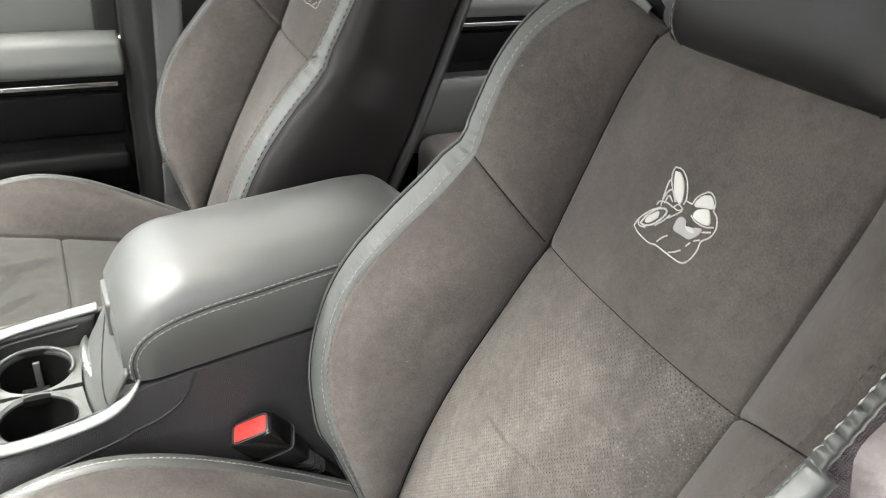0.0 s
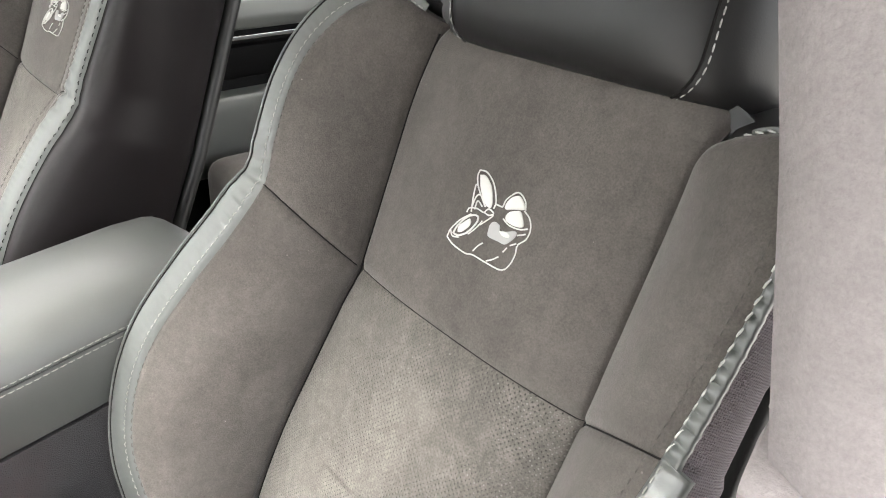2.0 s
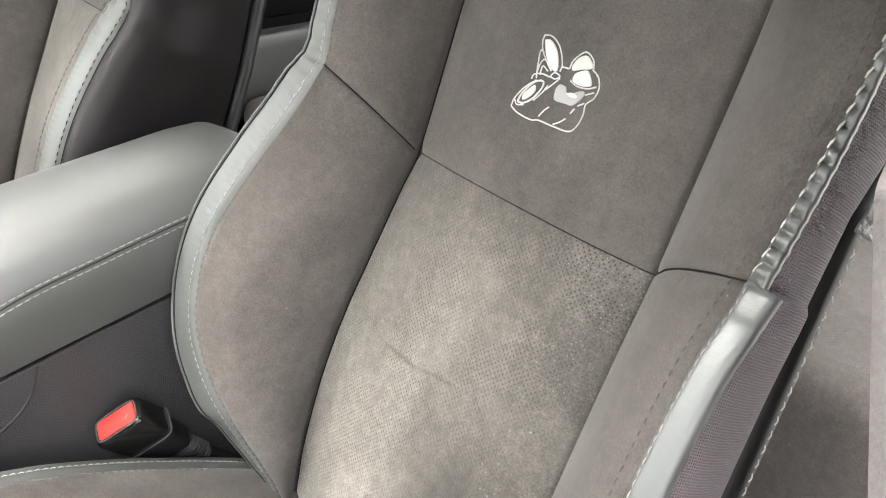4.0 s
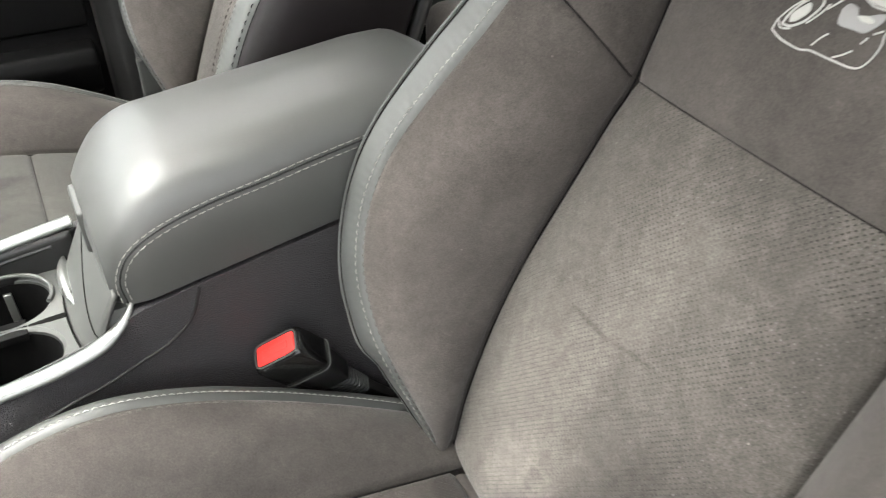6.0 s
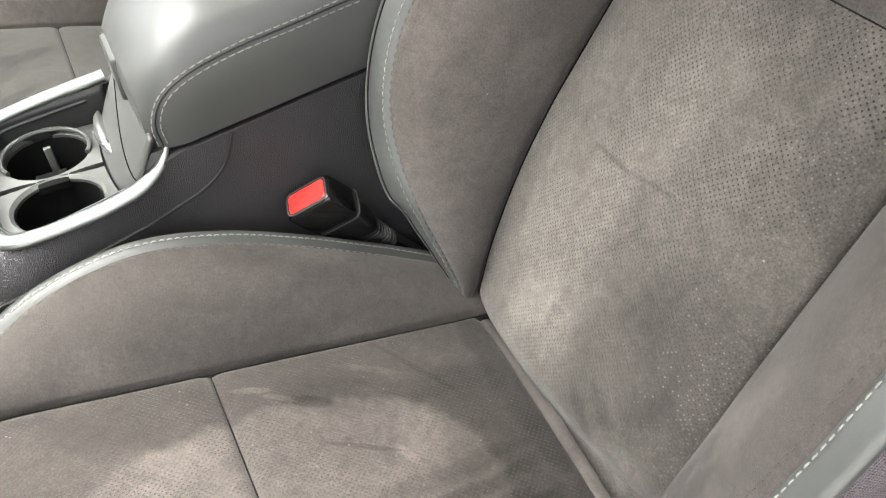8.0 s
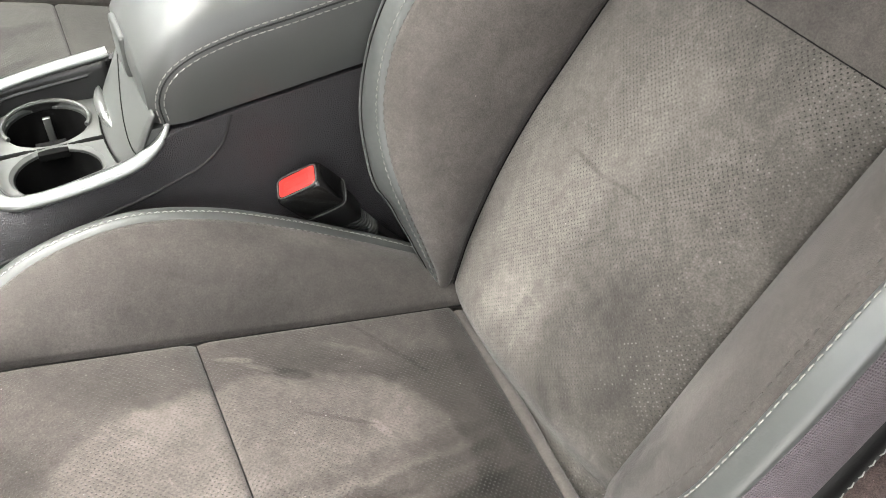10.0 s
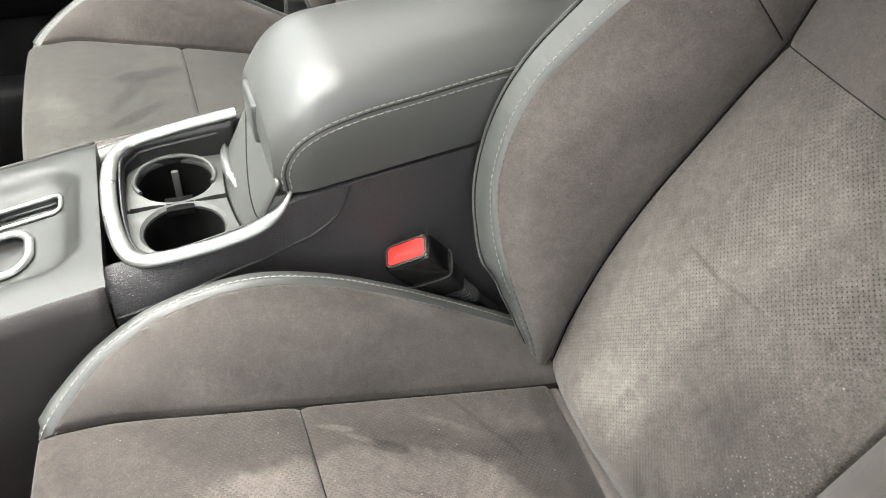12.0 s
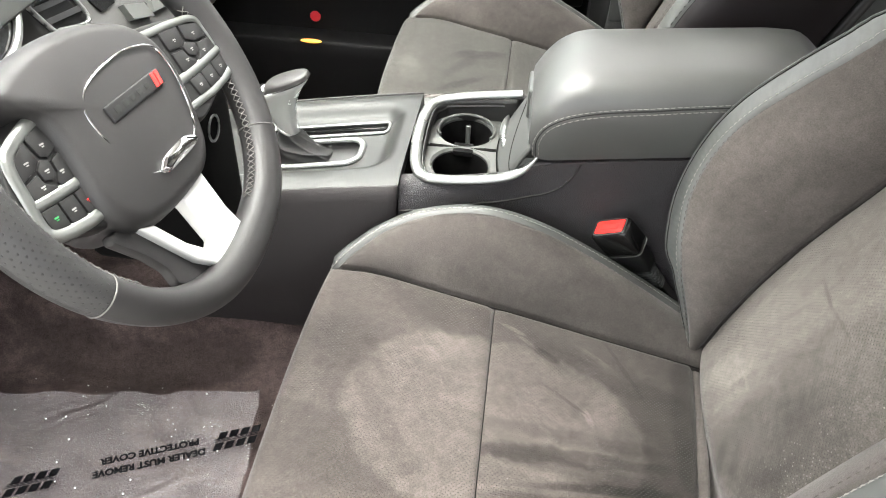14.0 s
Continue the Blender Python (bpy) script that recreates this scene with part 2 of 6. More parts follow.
def nap_and_light_marks(m, marks):
    """Rubbed and brushed places in the nap, and painted light and shade: ellipses on the UV map (across, along, half
    widths, degrees, gain), with ragged soft rims.
    """
    nt = m.node_tree
    b = nt.nodes["Principled BSDF"]
    uv = nt.nodes.new("ShaderNodeUVMap")
    no = add(nt, "ShaderNodeTexNoise", Scale=26.0, Detail=8.0, Roughness=0.68)
    nt.links.new(uv.outputs[0], no.inputs["Vector"])
    sh = nt.nodes.new("ShaderNodeVectorMath")
    sh.operation = "MULTIPLY_ADD"
    sh.inputs[1].default_value, sh.inputs[2].default_value = (0.034, 0.034, 0), (-0.017, -0.017, 0)
    nt.links.new(no.outputs["Color"], sh.inputs[0])
    at = nt.nodes.new("ShaderNodeVectorMath")
    nt.links.new(uv.outputs[0], at.inputs[0])
    nt.links.new(sh.outputs[0], at.inputs[1])
    calm = nt.nodes.new("ShaderNodeVectorMath")     # thin creases stray less
    calm.operation = "MULTIPLY_ADD"
    calm.inputs[1].default_value = (0.2, 0.2, 0)
    nt.links.new(sh.outputs[0], calm.inputs[0])
    nt.links.new(uv.outputs[0], calm.inputs[2])
    val = None
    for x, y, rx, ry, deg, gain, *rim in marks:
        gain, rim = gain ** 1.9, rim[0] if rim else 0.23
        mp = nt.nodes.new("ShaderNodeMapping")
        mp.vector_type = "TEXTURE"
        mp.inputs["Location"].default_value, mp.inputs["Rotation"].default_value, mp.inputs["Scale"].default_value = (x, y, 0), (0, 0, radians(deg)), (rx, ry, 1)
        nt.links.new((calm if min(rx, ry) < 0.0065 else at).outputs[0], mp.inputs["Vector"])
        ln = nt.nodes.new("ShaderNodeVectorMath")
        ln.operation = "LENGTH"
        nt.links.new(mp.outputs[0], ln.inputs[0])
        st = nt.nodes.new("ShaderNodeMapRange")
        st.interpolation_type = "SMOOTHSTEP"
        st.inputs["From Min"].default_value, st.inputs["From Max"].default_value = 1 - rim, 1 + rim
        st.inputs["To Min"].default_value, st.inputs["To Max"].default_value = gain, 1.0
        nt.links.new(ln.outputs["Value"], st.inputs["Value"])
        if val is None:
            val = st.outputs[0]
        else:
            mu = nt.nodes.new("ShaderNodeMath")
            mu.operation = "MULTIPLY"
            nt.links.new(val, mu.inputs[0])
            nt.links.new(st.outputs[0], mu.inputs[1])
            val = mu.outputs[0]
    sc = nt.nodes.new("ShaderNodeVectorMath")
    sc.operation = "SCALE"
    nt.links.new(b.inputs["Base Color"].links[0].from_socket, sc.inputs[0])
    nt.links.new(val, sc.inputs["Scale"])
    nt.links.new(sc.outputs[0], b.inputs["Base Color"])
    return m


def insert_cloth(name, marks, flecks=0.01, colour=(0.0900, 0.0790, 0.0726)):
    m = surface(name, colour, 0.95, vary=0.14, big=9, fine=900, bump=0.6, depth=0.0006, sheen=0.12, spec=0.12, patches=0.11, mottle=0.17, lint=1.2)
    return perforated(nap_and_light_marks(m, marks), 0.0048, 0.00062, (0.030, 0.028, 0.0255), 0.5, flecks)


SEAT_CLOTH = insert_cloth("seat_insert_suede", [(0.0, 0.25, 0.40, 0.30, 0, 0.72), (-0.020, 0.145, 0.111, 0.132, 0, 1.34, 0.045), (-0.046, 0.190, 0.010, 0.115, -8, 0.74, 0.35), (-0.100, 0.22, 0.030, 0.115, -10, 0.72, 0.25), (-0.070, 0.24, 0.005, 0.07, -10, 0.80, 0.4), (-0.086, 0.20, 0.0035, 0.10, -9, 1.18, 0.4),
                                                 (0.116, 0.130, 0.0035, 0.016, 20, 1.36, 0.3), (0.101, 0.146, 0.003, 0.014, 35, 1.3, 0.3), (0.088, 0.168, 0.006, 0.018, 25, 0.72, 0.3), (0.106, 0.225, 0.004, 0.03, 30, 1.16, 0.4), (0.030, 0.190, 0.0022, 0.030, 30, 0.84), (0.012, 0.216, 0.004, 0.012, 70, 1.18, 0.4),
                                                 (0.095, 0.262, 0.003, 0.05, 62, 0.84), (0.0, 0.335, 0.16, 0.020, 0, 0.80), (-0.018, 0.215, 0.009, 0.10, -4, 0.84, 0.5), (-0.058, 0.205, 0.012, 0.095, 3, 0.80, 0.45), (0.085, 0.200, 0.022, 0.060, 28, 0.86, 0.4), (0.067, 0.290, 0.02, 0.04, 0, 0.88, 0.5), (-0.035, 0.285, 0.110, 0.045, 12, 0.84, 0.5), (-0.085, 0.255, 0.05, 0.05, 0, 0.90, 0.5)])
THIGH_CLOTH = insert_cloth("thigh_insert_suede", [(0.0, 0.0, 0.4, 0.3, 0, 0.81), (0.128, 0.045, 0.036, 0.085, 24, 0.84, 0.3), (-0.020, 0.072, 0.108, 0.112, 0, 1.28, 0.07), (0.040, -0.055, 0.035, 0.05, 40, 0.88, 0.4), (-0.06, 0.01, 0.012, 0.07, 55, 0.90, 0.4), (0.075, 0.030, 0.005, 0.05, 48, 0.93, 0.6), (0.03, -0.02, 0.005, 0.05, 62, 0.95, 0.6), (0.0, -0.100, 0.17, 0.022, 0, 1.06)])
# passenger cushion: first mark darkens it all for shade, narrow ones are brushed nap
SHADED_CLOTH = insert_cloth("shaded_brushed_suede", [(0.0, 0.1, 0.5, 0.5, 8, 0.66), (0.075, 0.030, 0.010, 0.05, 48, 0.72, 0.3), (-0.04, 0.05, 0.014, 0.05, 30, 0.74, 0.3), (0.02, 0.02, 0.01, 0.06, 65, 0.80, 0.3), (0.06, -0.06, 0.05, 0.02, 20, 1.12)], colour=(0.080, 0.0790, 0.071))
# broad pale inboard ellipses paint in side light; small marks are brushed nap
BACK_CLOTH = insert_cloth("back_insert_suede", [(0.075, 0.150, 0.115, 0.17, 12, 1.12, 0.4), (0.062, 0.045, 0.035, 0.055, 20, 1.13, 0.3), (0.041, 0.086, 0.010, 0.0075, 20, 0.86, 0.5), (0.044, 0.069, 0.008, 0.0066, 30, 0.84, 0.5), (0.085, 0.085, 0.050, 0.11, 20, 1.10, 0.25), (-0.030, 0.078, 0.050, 0.075, 15, 0.88, 0.2), (-0.075, 0.125, 0.055, 0.055, 20, 0.88, 0.4), (-0.085, 0.050, 0.035, 0.032, 25, 0.84, 0.3),
                                                 (0.060, 0.202, 0.026, 0.0022, 3, 0.85, 0.6), (0.015, 0.206, 0.022, 0.0020, -9, 0.88, 0.6), (0.02, 0.26, 0.09, 0.08, 0, 1.06, 0.4), (-0.020, 0.018, 0.024, 0.006, 40, 0.86, 0.6), (-0.038, 0.034, 0.020, 0.006, 35, 0.88, 0.6), (0.070, 0.165, 0.003, 0.02, 20, 0.92, 0.5), (0.055, 0.004, 0.028, 0.024, 30, 0.90, 0.5), (-0.04, -0.03, 0.05, 0.03, 0, 1.08, 0.4)], 0.03, (0.0880, 0.0808, 0.0735))
BOLSTER_CLOTH = nap_and_light_marks(surface("rubbed_grey_suede", (0.070, 0.0628, 0.0580), 0.95, vary=0.14, big=9, fine=900, bump=0.6, depth=0.0006, sheen=0.16, spec=0.15, patches=0.09, mottle=0.13, lint=1.2), [(-0.016, 0.100, 0.012, 0.030, -10, 0.66, 0.3), (-0.010, 0.150, 0.014, 0.028, -20, 0.74, 0.35), (0.004, 0.115, 0.008, 0.03, 15, 0.74, 0.3), (-0.022, 0.14, 0.007, 0.06, 5, 1.22, 0.4), (0.004, 0.19, 0.016, 0.06, -12, 1.18, 0.4), (0.016, 0.13, 0.007, 0.05, 0, 0.82, 0.4), (0.0, 0.05, 0.022, 0.025, 0, 0.72, 0.3)])
# inboard bolster: broad marks paint in light from the open door
BRIGHTENED_SUEDE = nap_and_light_marks(surface("brightened_bolster_suede", (0.070, 0.0628, 0.0580), 0.95, vary=0.14, big=9, fine=900, bump=0.6, depth=0.0006, sheen=0.16, spec=0.15, patches=0.09, mottle=0.13, lint=1.2), [(-0.01, 0.25, 0.08, 0.17, 8, 1.13), (-0.03, 0.17, 0.03, 0.07, 12, 1.06), (0.012, 0.30, 0.010, 0.06, 14, 0.95, 0.6), (-0.02, 0.33, 0.014, 0.03, -10, 0.95, 0.6), (0.02, 0.20, 0.008, 0.04, -12, 0.95, 0.6)])
# broad marks darken the cushion bolsters for shade; narrow ones are nap streaks
CUSHION_SUEDE = nap_and_light_marks(surface("shaded_bolster_suede", (0.070, 0.0628, 0.0580), 0.95, vary=0.14, big=9, fine=900, bump=0.6, depth=0.0006, sheen=0.16, spec=0.15, patches=0.09, mottle=0.13, lint=1.2), [(0.0, 0.08, 0.07, 0.11, 10, 0.82), (0.01, 0.30, 0.07, 0.12, -12, 0.81), (0.0, 0.47, 0.05, 0.06, 8, 0.86), (-0.01, 0.20, 0.010, 0.06, 12, 1.07, 0.6), (0.012, 0.12, 0.010, 0.05, 15, 0.95, 0.6), (0.0, 0.31, 0.010, 0.05, -10, 0.94, 0.6)])
SIDE_LEATHER = grain(surface("dull_black_leather", (0.0125, 0.0103, 0.0110), 0.45, vary=0.12, big=10, fine=500, bump=0.05, spec=0.22), 900, 0.12, 0.0003)
TAG = grain(surface("silver_satin_label", (0.20, 0.20, 0.195), 0.32, metal=0.3, vary=0.25, big=60, fine=220, bump=0.9, depth=0.002), 260, 0.8, 0.002)
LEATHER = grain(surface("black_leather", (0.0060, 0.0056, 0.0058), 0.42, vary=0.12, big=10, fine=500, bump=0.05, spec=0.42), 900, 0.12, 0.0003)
# base paler than the black leather, with the sky's reflection in the colour
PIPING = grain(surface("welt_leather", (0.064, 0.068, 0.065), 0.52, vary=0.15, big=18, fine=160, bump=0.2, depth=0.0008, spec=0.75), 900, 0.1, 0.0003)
# same welt leather, darkened where less light is reflected
CUSHION_WELT = grain(surface("shaded_welt_leather", (0.040, 0.0425, 0.0405), 0.48, vary=0.15, big=18, fine=160, bump=0.2, depth=0.0008, spec=0.7), 900, 0.1, 0.0003)
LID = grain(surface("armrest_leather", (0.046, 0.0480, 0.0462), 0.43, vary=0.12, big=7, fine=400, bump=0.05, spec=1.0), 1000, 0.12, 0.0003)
# pale base carries the bright highlights of the outboard welt
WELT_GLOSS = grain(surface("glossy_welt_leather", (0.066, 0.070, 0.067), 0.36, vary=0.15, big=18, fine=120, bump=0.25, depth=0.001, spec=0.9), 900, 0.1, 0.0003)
PLASTIC = grain(surface("grained_black_plastic", (0.027, 0.0257, 0.0278), 0.42, vary=0.12, big=8, fine=400, bump=0.1, spec=0.5), 1000, 1.0, 0.0012)
SOFT_BLACK = surface("smooth_black_plastic", (0.012, 0.012, 0.012), 0.42, vary=0.2, big=9, fine=500, bump=0.05)
GLOSS_BLACK = surface("gloss_black_plastic", (0.006, 0.006, 0.006), 0.18, vary=0.2, big=9, fine=500, bump=0.02)
SATIN = surface("satin_silver_paint", (0.026, 0.0275, 0.026), 0.42, metal=0.35, vary=0.06, big=12, fine=600, bump=0.02)
BRIGHT = surface("bright_silver_trim", (0.26, 0.27, 0.26), 0.30, metal=0.8, vary=0.04, big=12, fine=600, bump=0.02)
SPOKE = surface("silver_spoke_paint", (0.50, 0.51, 0.50), 0.45, metal=0.35, vary=0.04, big=12, fine=600, bump=0.02)
GRIP_SILVER = surface("silver_grip_paint", (0.42, 0.43, 0.42), 0.26, metal=0.5, vary=0.05, big=12, fine=600, bump=0.02)
CHROME = surface("chrome", (0.8, 0.8, 0.8), 0.07, metal=1.0, vary=0.03, bump=0.01, rough_vary=0.03)
GREY_PLASTIC = surface("grey_satin_plastic", (0.065, 0.068, 0.065), 0.45, metal=0.3, vary=0.06, big=9, fine=500, bump=0.04)
SEAM_MAT = surface("seam_shadow_thread", (0.012, 0.011, 0.011), 0.95, vary=0.1, bump=0.1, spec=0.1)
WELT_THREAD = surface("grey_welt_thread", (0.23, 0.225, 0.21), 0.8, vary=0.1, big=60, fine=2000, bump=0.2)
THREAD = surface("pale_thread", (0.30, 0.30, 0.285), 0.8, vary=0.1, big=60, fine=2000, bump=0.2)
SUEDE_THREAD = surface("dull_grey_thread", (0.072, 0.067, 0.062), 0.9, vary=0.1, big=60, fine=2000, bump=0.2, spec=0.15)
DARK_THREAD = surface("grey_thread", (0.12, 0.115, 0.11), 0.8, vary=0.1, big=60, fine=2000, bump=0.2)
WHITE_THREAD = surface("white_embroidery", (0.44, 0.44, 0.42), 0.75, vary=0.08, big=80, fine=1500, bump=0.5, depth=0.0006)
GREY_THREAD = surface("silver_embroidery", (0.27, 0.27, 0.27), 0.7, vary=0.08, big=80, fine=1500, bump=0.5, depth=0.0006)
SIDE_CLOTH = woven(surface("plum_grey_cloth", (0.150, 0.130, 0.141), 0.85, vary=0.15, big=20, fine=900, bump=0.3, spec=0.3), 0.0017, 0.8)
PILLAR = ribbed(surface("pale_pillar_cloth", (0.165, 0.1500, 0.150), 0.9, vary=0.14, big=6, fine=420, bump=0.6, depth=0.0009, spec=0.2, mottle=0.05), 0.0026)
CARPET = surface("dark_carpet", (0.072, 0.0535, 0.0505), 1.0, vary=0.5, big=9, fine=420, bump=1.0, depth=0.004, spec=0.1, patches=0.28, mottle=0.24, lint=1.5)
RED = surface("red_plastic", (0.75, 0.03, 0.025), 0.35, vary=0.05, bump=0.02)
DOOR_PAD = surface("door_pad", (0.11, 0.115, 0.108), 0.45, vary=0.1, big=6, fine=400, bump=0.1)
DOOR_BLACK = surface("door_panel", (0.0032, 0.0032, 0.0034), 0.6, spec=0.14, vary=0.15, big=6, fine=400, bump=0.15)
TRIM_BLACK = surface("black_trim", (0.008, 0.008, 0.008), 0.6, vary=0.15, big=6, fine=400, bump=0.1)
HEADLINER = surface("headliner", (0.42, 0.41, 0.39), 0.95, vary=0.06, big=4, fine=500, bump=0.3)
DASH = grain(surface("grey_dash_moulding", (0.05, 0.05, 0.049), 0.55, vary=0.12, big=8, fine=400, bump=0.1), 800, 0.4, 0.0006)
ASPHALT = surface("asphalt", (0.20, 0.196, 0.188), 0.95, vary=0.3, big=1.5, fine=60, bump=0.6, depth=0.004)
GRIP_LEATHER = perforated(surface("perforated_wheel_leather", (0.024, 0.024, 0.024), 0.5, vary=0.12, big=10, fine=500, bump=0.05), 0.0052, 0.0007, (0.012, 0.012, 0.012))
WHEEL_LEATHER = grain(surface("wheel_leather", (0.0165, 0.0158, 0.0158), 0.50, vary=0.12, big=10, fine=500, bump=0.05, spec=0.5), 1100, 0.12, 0.0003)
RED_LENS = surface("dark_red_lens", (0.30, 0.012, 0.02), 0.25, vary=0.05, bump=0.02)
GREEN = surface("green_print", (0.04, 0.35, 0.10), 0.5, vary=0.05, bump=0.02)
CONSOLE_LOW = grain(surface("dark_console_moulding", (0.0160, 0.0138, 0.0142), 0.55, vary=0.15, big=8, fine=400, bump=0.1, spec=0.4), 900, 0.5, 0.0006)
# near-zero black that puts deep shade of gaps and hidden faces into the colour
VOID = surface("matt_black_shade", (0.003, 0.003, 0.003), 0.9, vary=0.1, bump=0.05, spec=0.08)
BOOT = grain(surface("boot_leather", (0.005, 0.005, 0.005), 0.5, vary=0.2, big=40, fine=500, bump=0.1, spec=0.32), 1100, 0.2, 0.0004)
PRINT = surface("black_print", (0.006, 0.006, 0.007), 1.0, vary=0.1, bump=0.01, spec=0.05)
AMBER, ant, ab = nodes_of("amber_lamp")
ab.inputs["Base Color"].default_value = (0.9, 0.35, 0.05, 1)
ab.inputs["Emission Color"].default_value = (1.0, 0.38, 0.06, 1)
ab.inputs["Emission Strength"].default_value = 0.2
GLASS, gnt, gb = nodes_of("tinted_glass")
gb.inputs["Base Color"].default_value = (0.92, 0.95, 0.94, 1)
gb.inputs["Transmission Weight"].default_value, gb.inputs["Roughness"].default_value, gb.inputs["IOR"].default_value = 1.0, 0.0, 1.45
FILM, fnt, fb = nodes_of("clear_plastic_film")
fb.inputs["Base Color"].default_value = (0.47, 0.435, 0.445, 1)
fb.inputs["Roughness"].default_value, fb.inputs["Alpha"].default_value = 0.15, 0.31
ftc = fnt.nodes.new("ShaderNodeTexCoord")
fno = add(fnt, "ShaderNodeTexNoise", Scale=11.0, Detail=5.0, Roughness=0.6, Distortion=0.8)
fno.noise_type = "RIDGED_MULTIFRACTAL"
fnt.links.new(ftc.outputs["Object"], fno.inputs["Vector"])
fbp = fnt.nodes.new("ShaderNodeBump")
fbp.inputs["Strength"].default_value, fbp.inputs["Distance"].default_value = 0.8, 0.016
fnt.links.new(fno.outputs["Fac"], fbp.inputs["Height"])
# long sharp creases across the film, in patches
fmp = fnt.nodes.new("ShaderNodeMapping")
fmp.vector_type = "TEXTURE"
fmp.inputs["Rotation"].default_value, fmp.inputs["Scale"].default_value = (0, 0, radians(38)), (0.16, 0.020, 1)
fnt.links.new(ftc.outputs["Object"], fmp.inputs["Vector"])
fcr = add(fnt, "ShaderNodeTexNoise", Scale=1.0, Detail=2.0, Roughness=0.5, Distortion=0.5)
fcr.noise_type = "RIDGED_MULTIFRACTAL"
fnt.links.new(fmp.outputs[0], fcr.inputs["Vector"])
fpa = add(fnt, "ShaderNodeTexNoise", Scale=7.0, Detail=1.0)
fnt.links.new(ftc.outputs["Object"], fpa.inputs["Vector"])
fms = fnt.nodes.new("ShaderNodeMapRange")
fms.inputs["From Min"].default_value, fms.inputs["From Max"].default_value = 0.48, 0.60
fnt.links.new(fpa.outputs["Fac"], fms.inputs["Value"])
fmu = fnt.nodes.new("ShaderNodeMath")
fmu.operation = "MULTIPLY"
fnt.links.new(fcr.outputs["Fac"], fmu.inputs[0])
fnt.links.new(fms.outputs[0], fmu.inputs[1])
fb2 = fnt.nodes.new("ShaderNodeBump")
fb2.inputs["Strength"].default_value, fb2.inputs["Distance"].default_value = 1.0, 0.022
fnt.links.new(fmu.outputs[0], fb2.inputs["Height"])
fnt.links.new(fbp.outputs[0], fb2.inputs["Normal"])
fnt.links.new(fb2.outputs[0], fb.inputs["Normal"])


# ---- building blocks ----
PLACE = {}


def thing(name, loc, label, category, group="", kind=""):
    ob = new(name)
    ob.location = loc
    ob.empty_display_size = 0.05
    PLACE[ob.name] = Vector(loc)
    return tagged(ob, label, category, group, kind)


def mesh_ob(name, data, parent=None, label="", here=False):
    """Links a mesh given in world metres (or, with here, in its thing's own metres) under its thing."""
    ob = new(name, data)
    if parent is not None:
        ob.parent = parent
        if not here and parent.name in PLACE:
            ob.location = -PLACE[parent.name]
    if label:
        ob["label"] = label
    return ob


def part(name, bm, material, parent=None, label="", here=False, smooth=True):
    me = bpy.data.meshes.new(name)
    bmesh.ops.recalc_face_normals(bm, faces=bm.faces)
    for f in bm.faces:
        f.smooth = smooth
    bm.to_mesh(me)
    bm.free()
    me.materials.append(material)
    if smooth:
        me.set_sharp_from_angle(angle=radians(40))
    return mesh_ob(name, me, parent, label, here)


def spline(pts, n):
    """n points evenly along a Catmull-Rom curve through pts."""
    p = np.array(pts, float)
    p = np.vstack([2 * p[0] - p[1], p, 2 * p[-1] - p[-2]])
    out = []
    for i in range(1, len(p) - 2):
        for t in np.linspace(0, 1, 24, endpoint=False):
            a, b, c, d = p[i - 1], p[i], p[i + 1], p[i + 2]
            out.append(0.5 * (2 * b + (c - a) * t + (2 * a - 5 * b + 4 * c - d) * t * t + (3 * b - a - 3 * c + d) * t ** 3))
    out.append(p[-2])
    out = np.array(out)
    s = np.concatenate([[0], np.cumsum(np.linalg.norm(np.diff(out, axis=0), axis=1))])
    q = np.linspace(0, s[-1], n)
    return np.stack([np.interp(q, s, out[:, k]) for k in range(p.shape[1])], 1)


def smooth_1d(xs, ys):
    """A smooth function through the points."""
    c = spline(np.stack([xs, ys], 1), 400)
    return lambda x: np.interp(x, c[:, 0], c[:, 1])


def sheet(name, g, material, parent=None, label="", here=False, skirt=None, uv=None, thick=None):
    """A mesh over the grid g (rows, columns, xyz). skirt: an offset by which its rim turns inward."""
    r, c = g.shape[:2]
    v = g.reshape(-1, 3)
    faces = [(i * c + j, i * c + j + 1, (i + 1) * c + j + 1, (i + 1) * c + j) for i in range(r - 1) for j in range(c - 1)]
    if uv is None:
        du = np.concatenate([np.zeros((r, 1)), np.cumsum(np.linalg.norm(np.diff(g, axis=1), axis=2), 1)], 1)
        du = du - du[:, c // 2:c // 2 + 1]
        dv = np.concatenate([np.zeros((1, c)), np.cumsum(np.linalg.norm(np.diff(g, axis=0), axis=2), 0)], 0)
        uv = np.stack([du, np.repeat(dv[:, c // 2:c // 2 + 1], c, 1)], 2)
    uvs = uv.reshape(-1, 2)
    if skirt is not None:
        rim = [j for j in range(c)] + [i * c + c - 1 for i in range(1, r)] + [(r - 1) * c + j for j in range(c - 2, -1, -1)] + [i * c for i in range(r - 2, 0, -1)]
        n0 = len(v)
        v = np.vstack([v, v[rim] + np.array(skirt)])
        uvs = np.vstack([uvs, uvs[rim]])
        k = len(rim)
        faces += [(rim[i], n0 + i, n0 + (i + 1) % k, rim[(i + 1) % k]) for i in range(k)]
    me = bpy.data.meshes.new(name)
    me.from_pydata([tuple(p) for p in v], [], faces)
    lay = me.uv_layers.new(name="UVMap")
    idx = np.empty(len(me.loops), dtype=np.int32)
    me.loops.foreach_get("vertex_index", idx)
    lay.data.foreach_set("uv", uvs[idx].astype(np.float32).ravel())
    me.polygons.foreach_set("use_smooth", [True] * len(me.polygons))
    me.materials.append(material)
    me.set_sharp_from_angle(angle=radians(60))
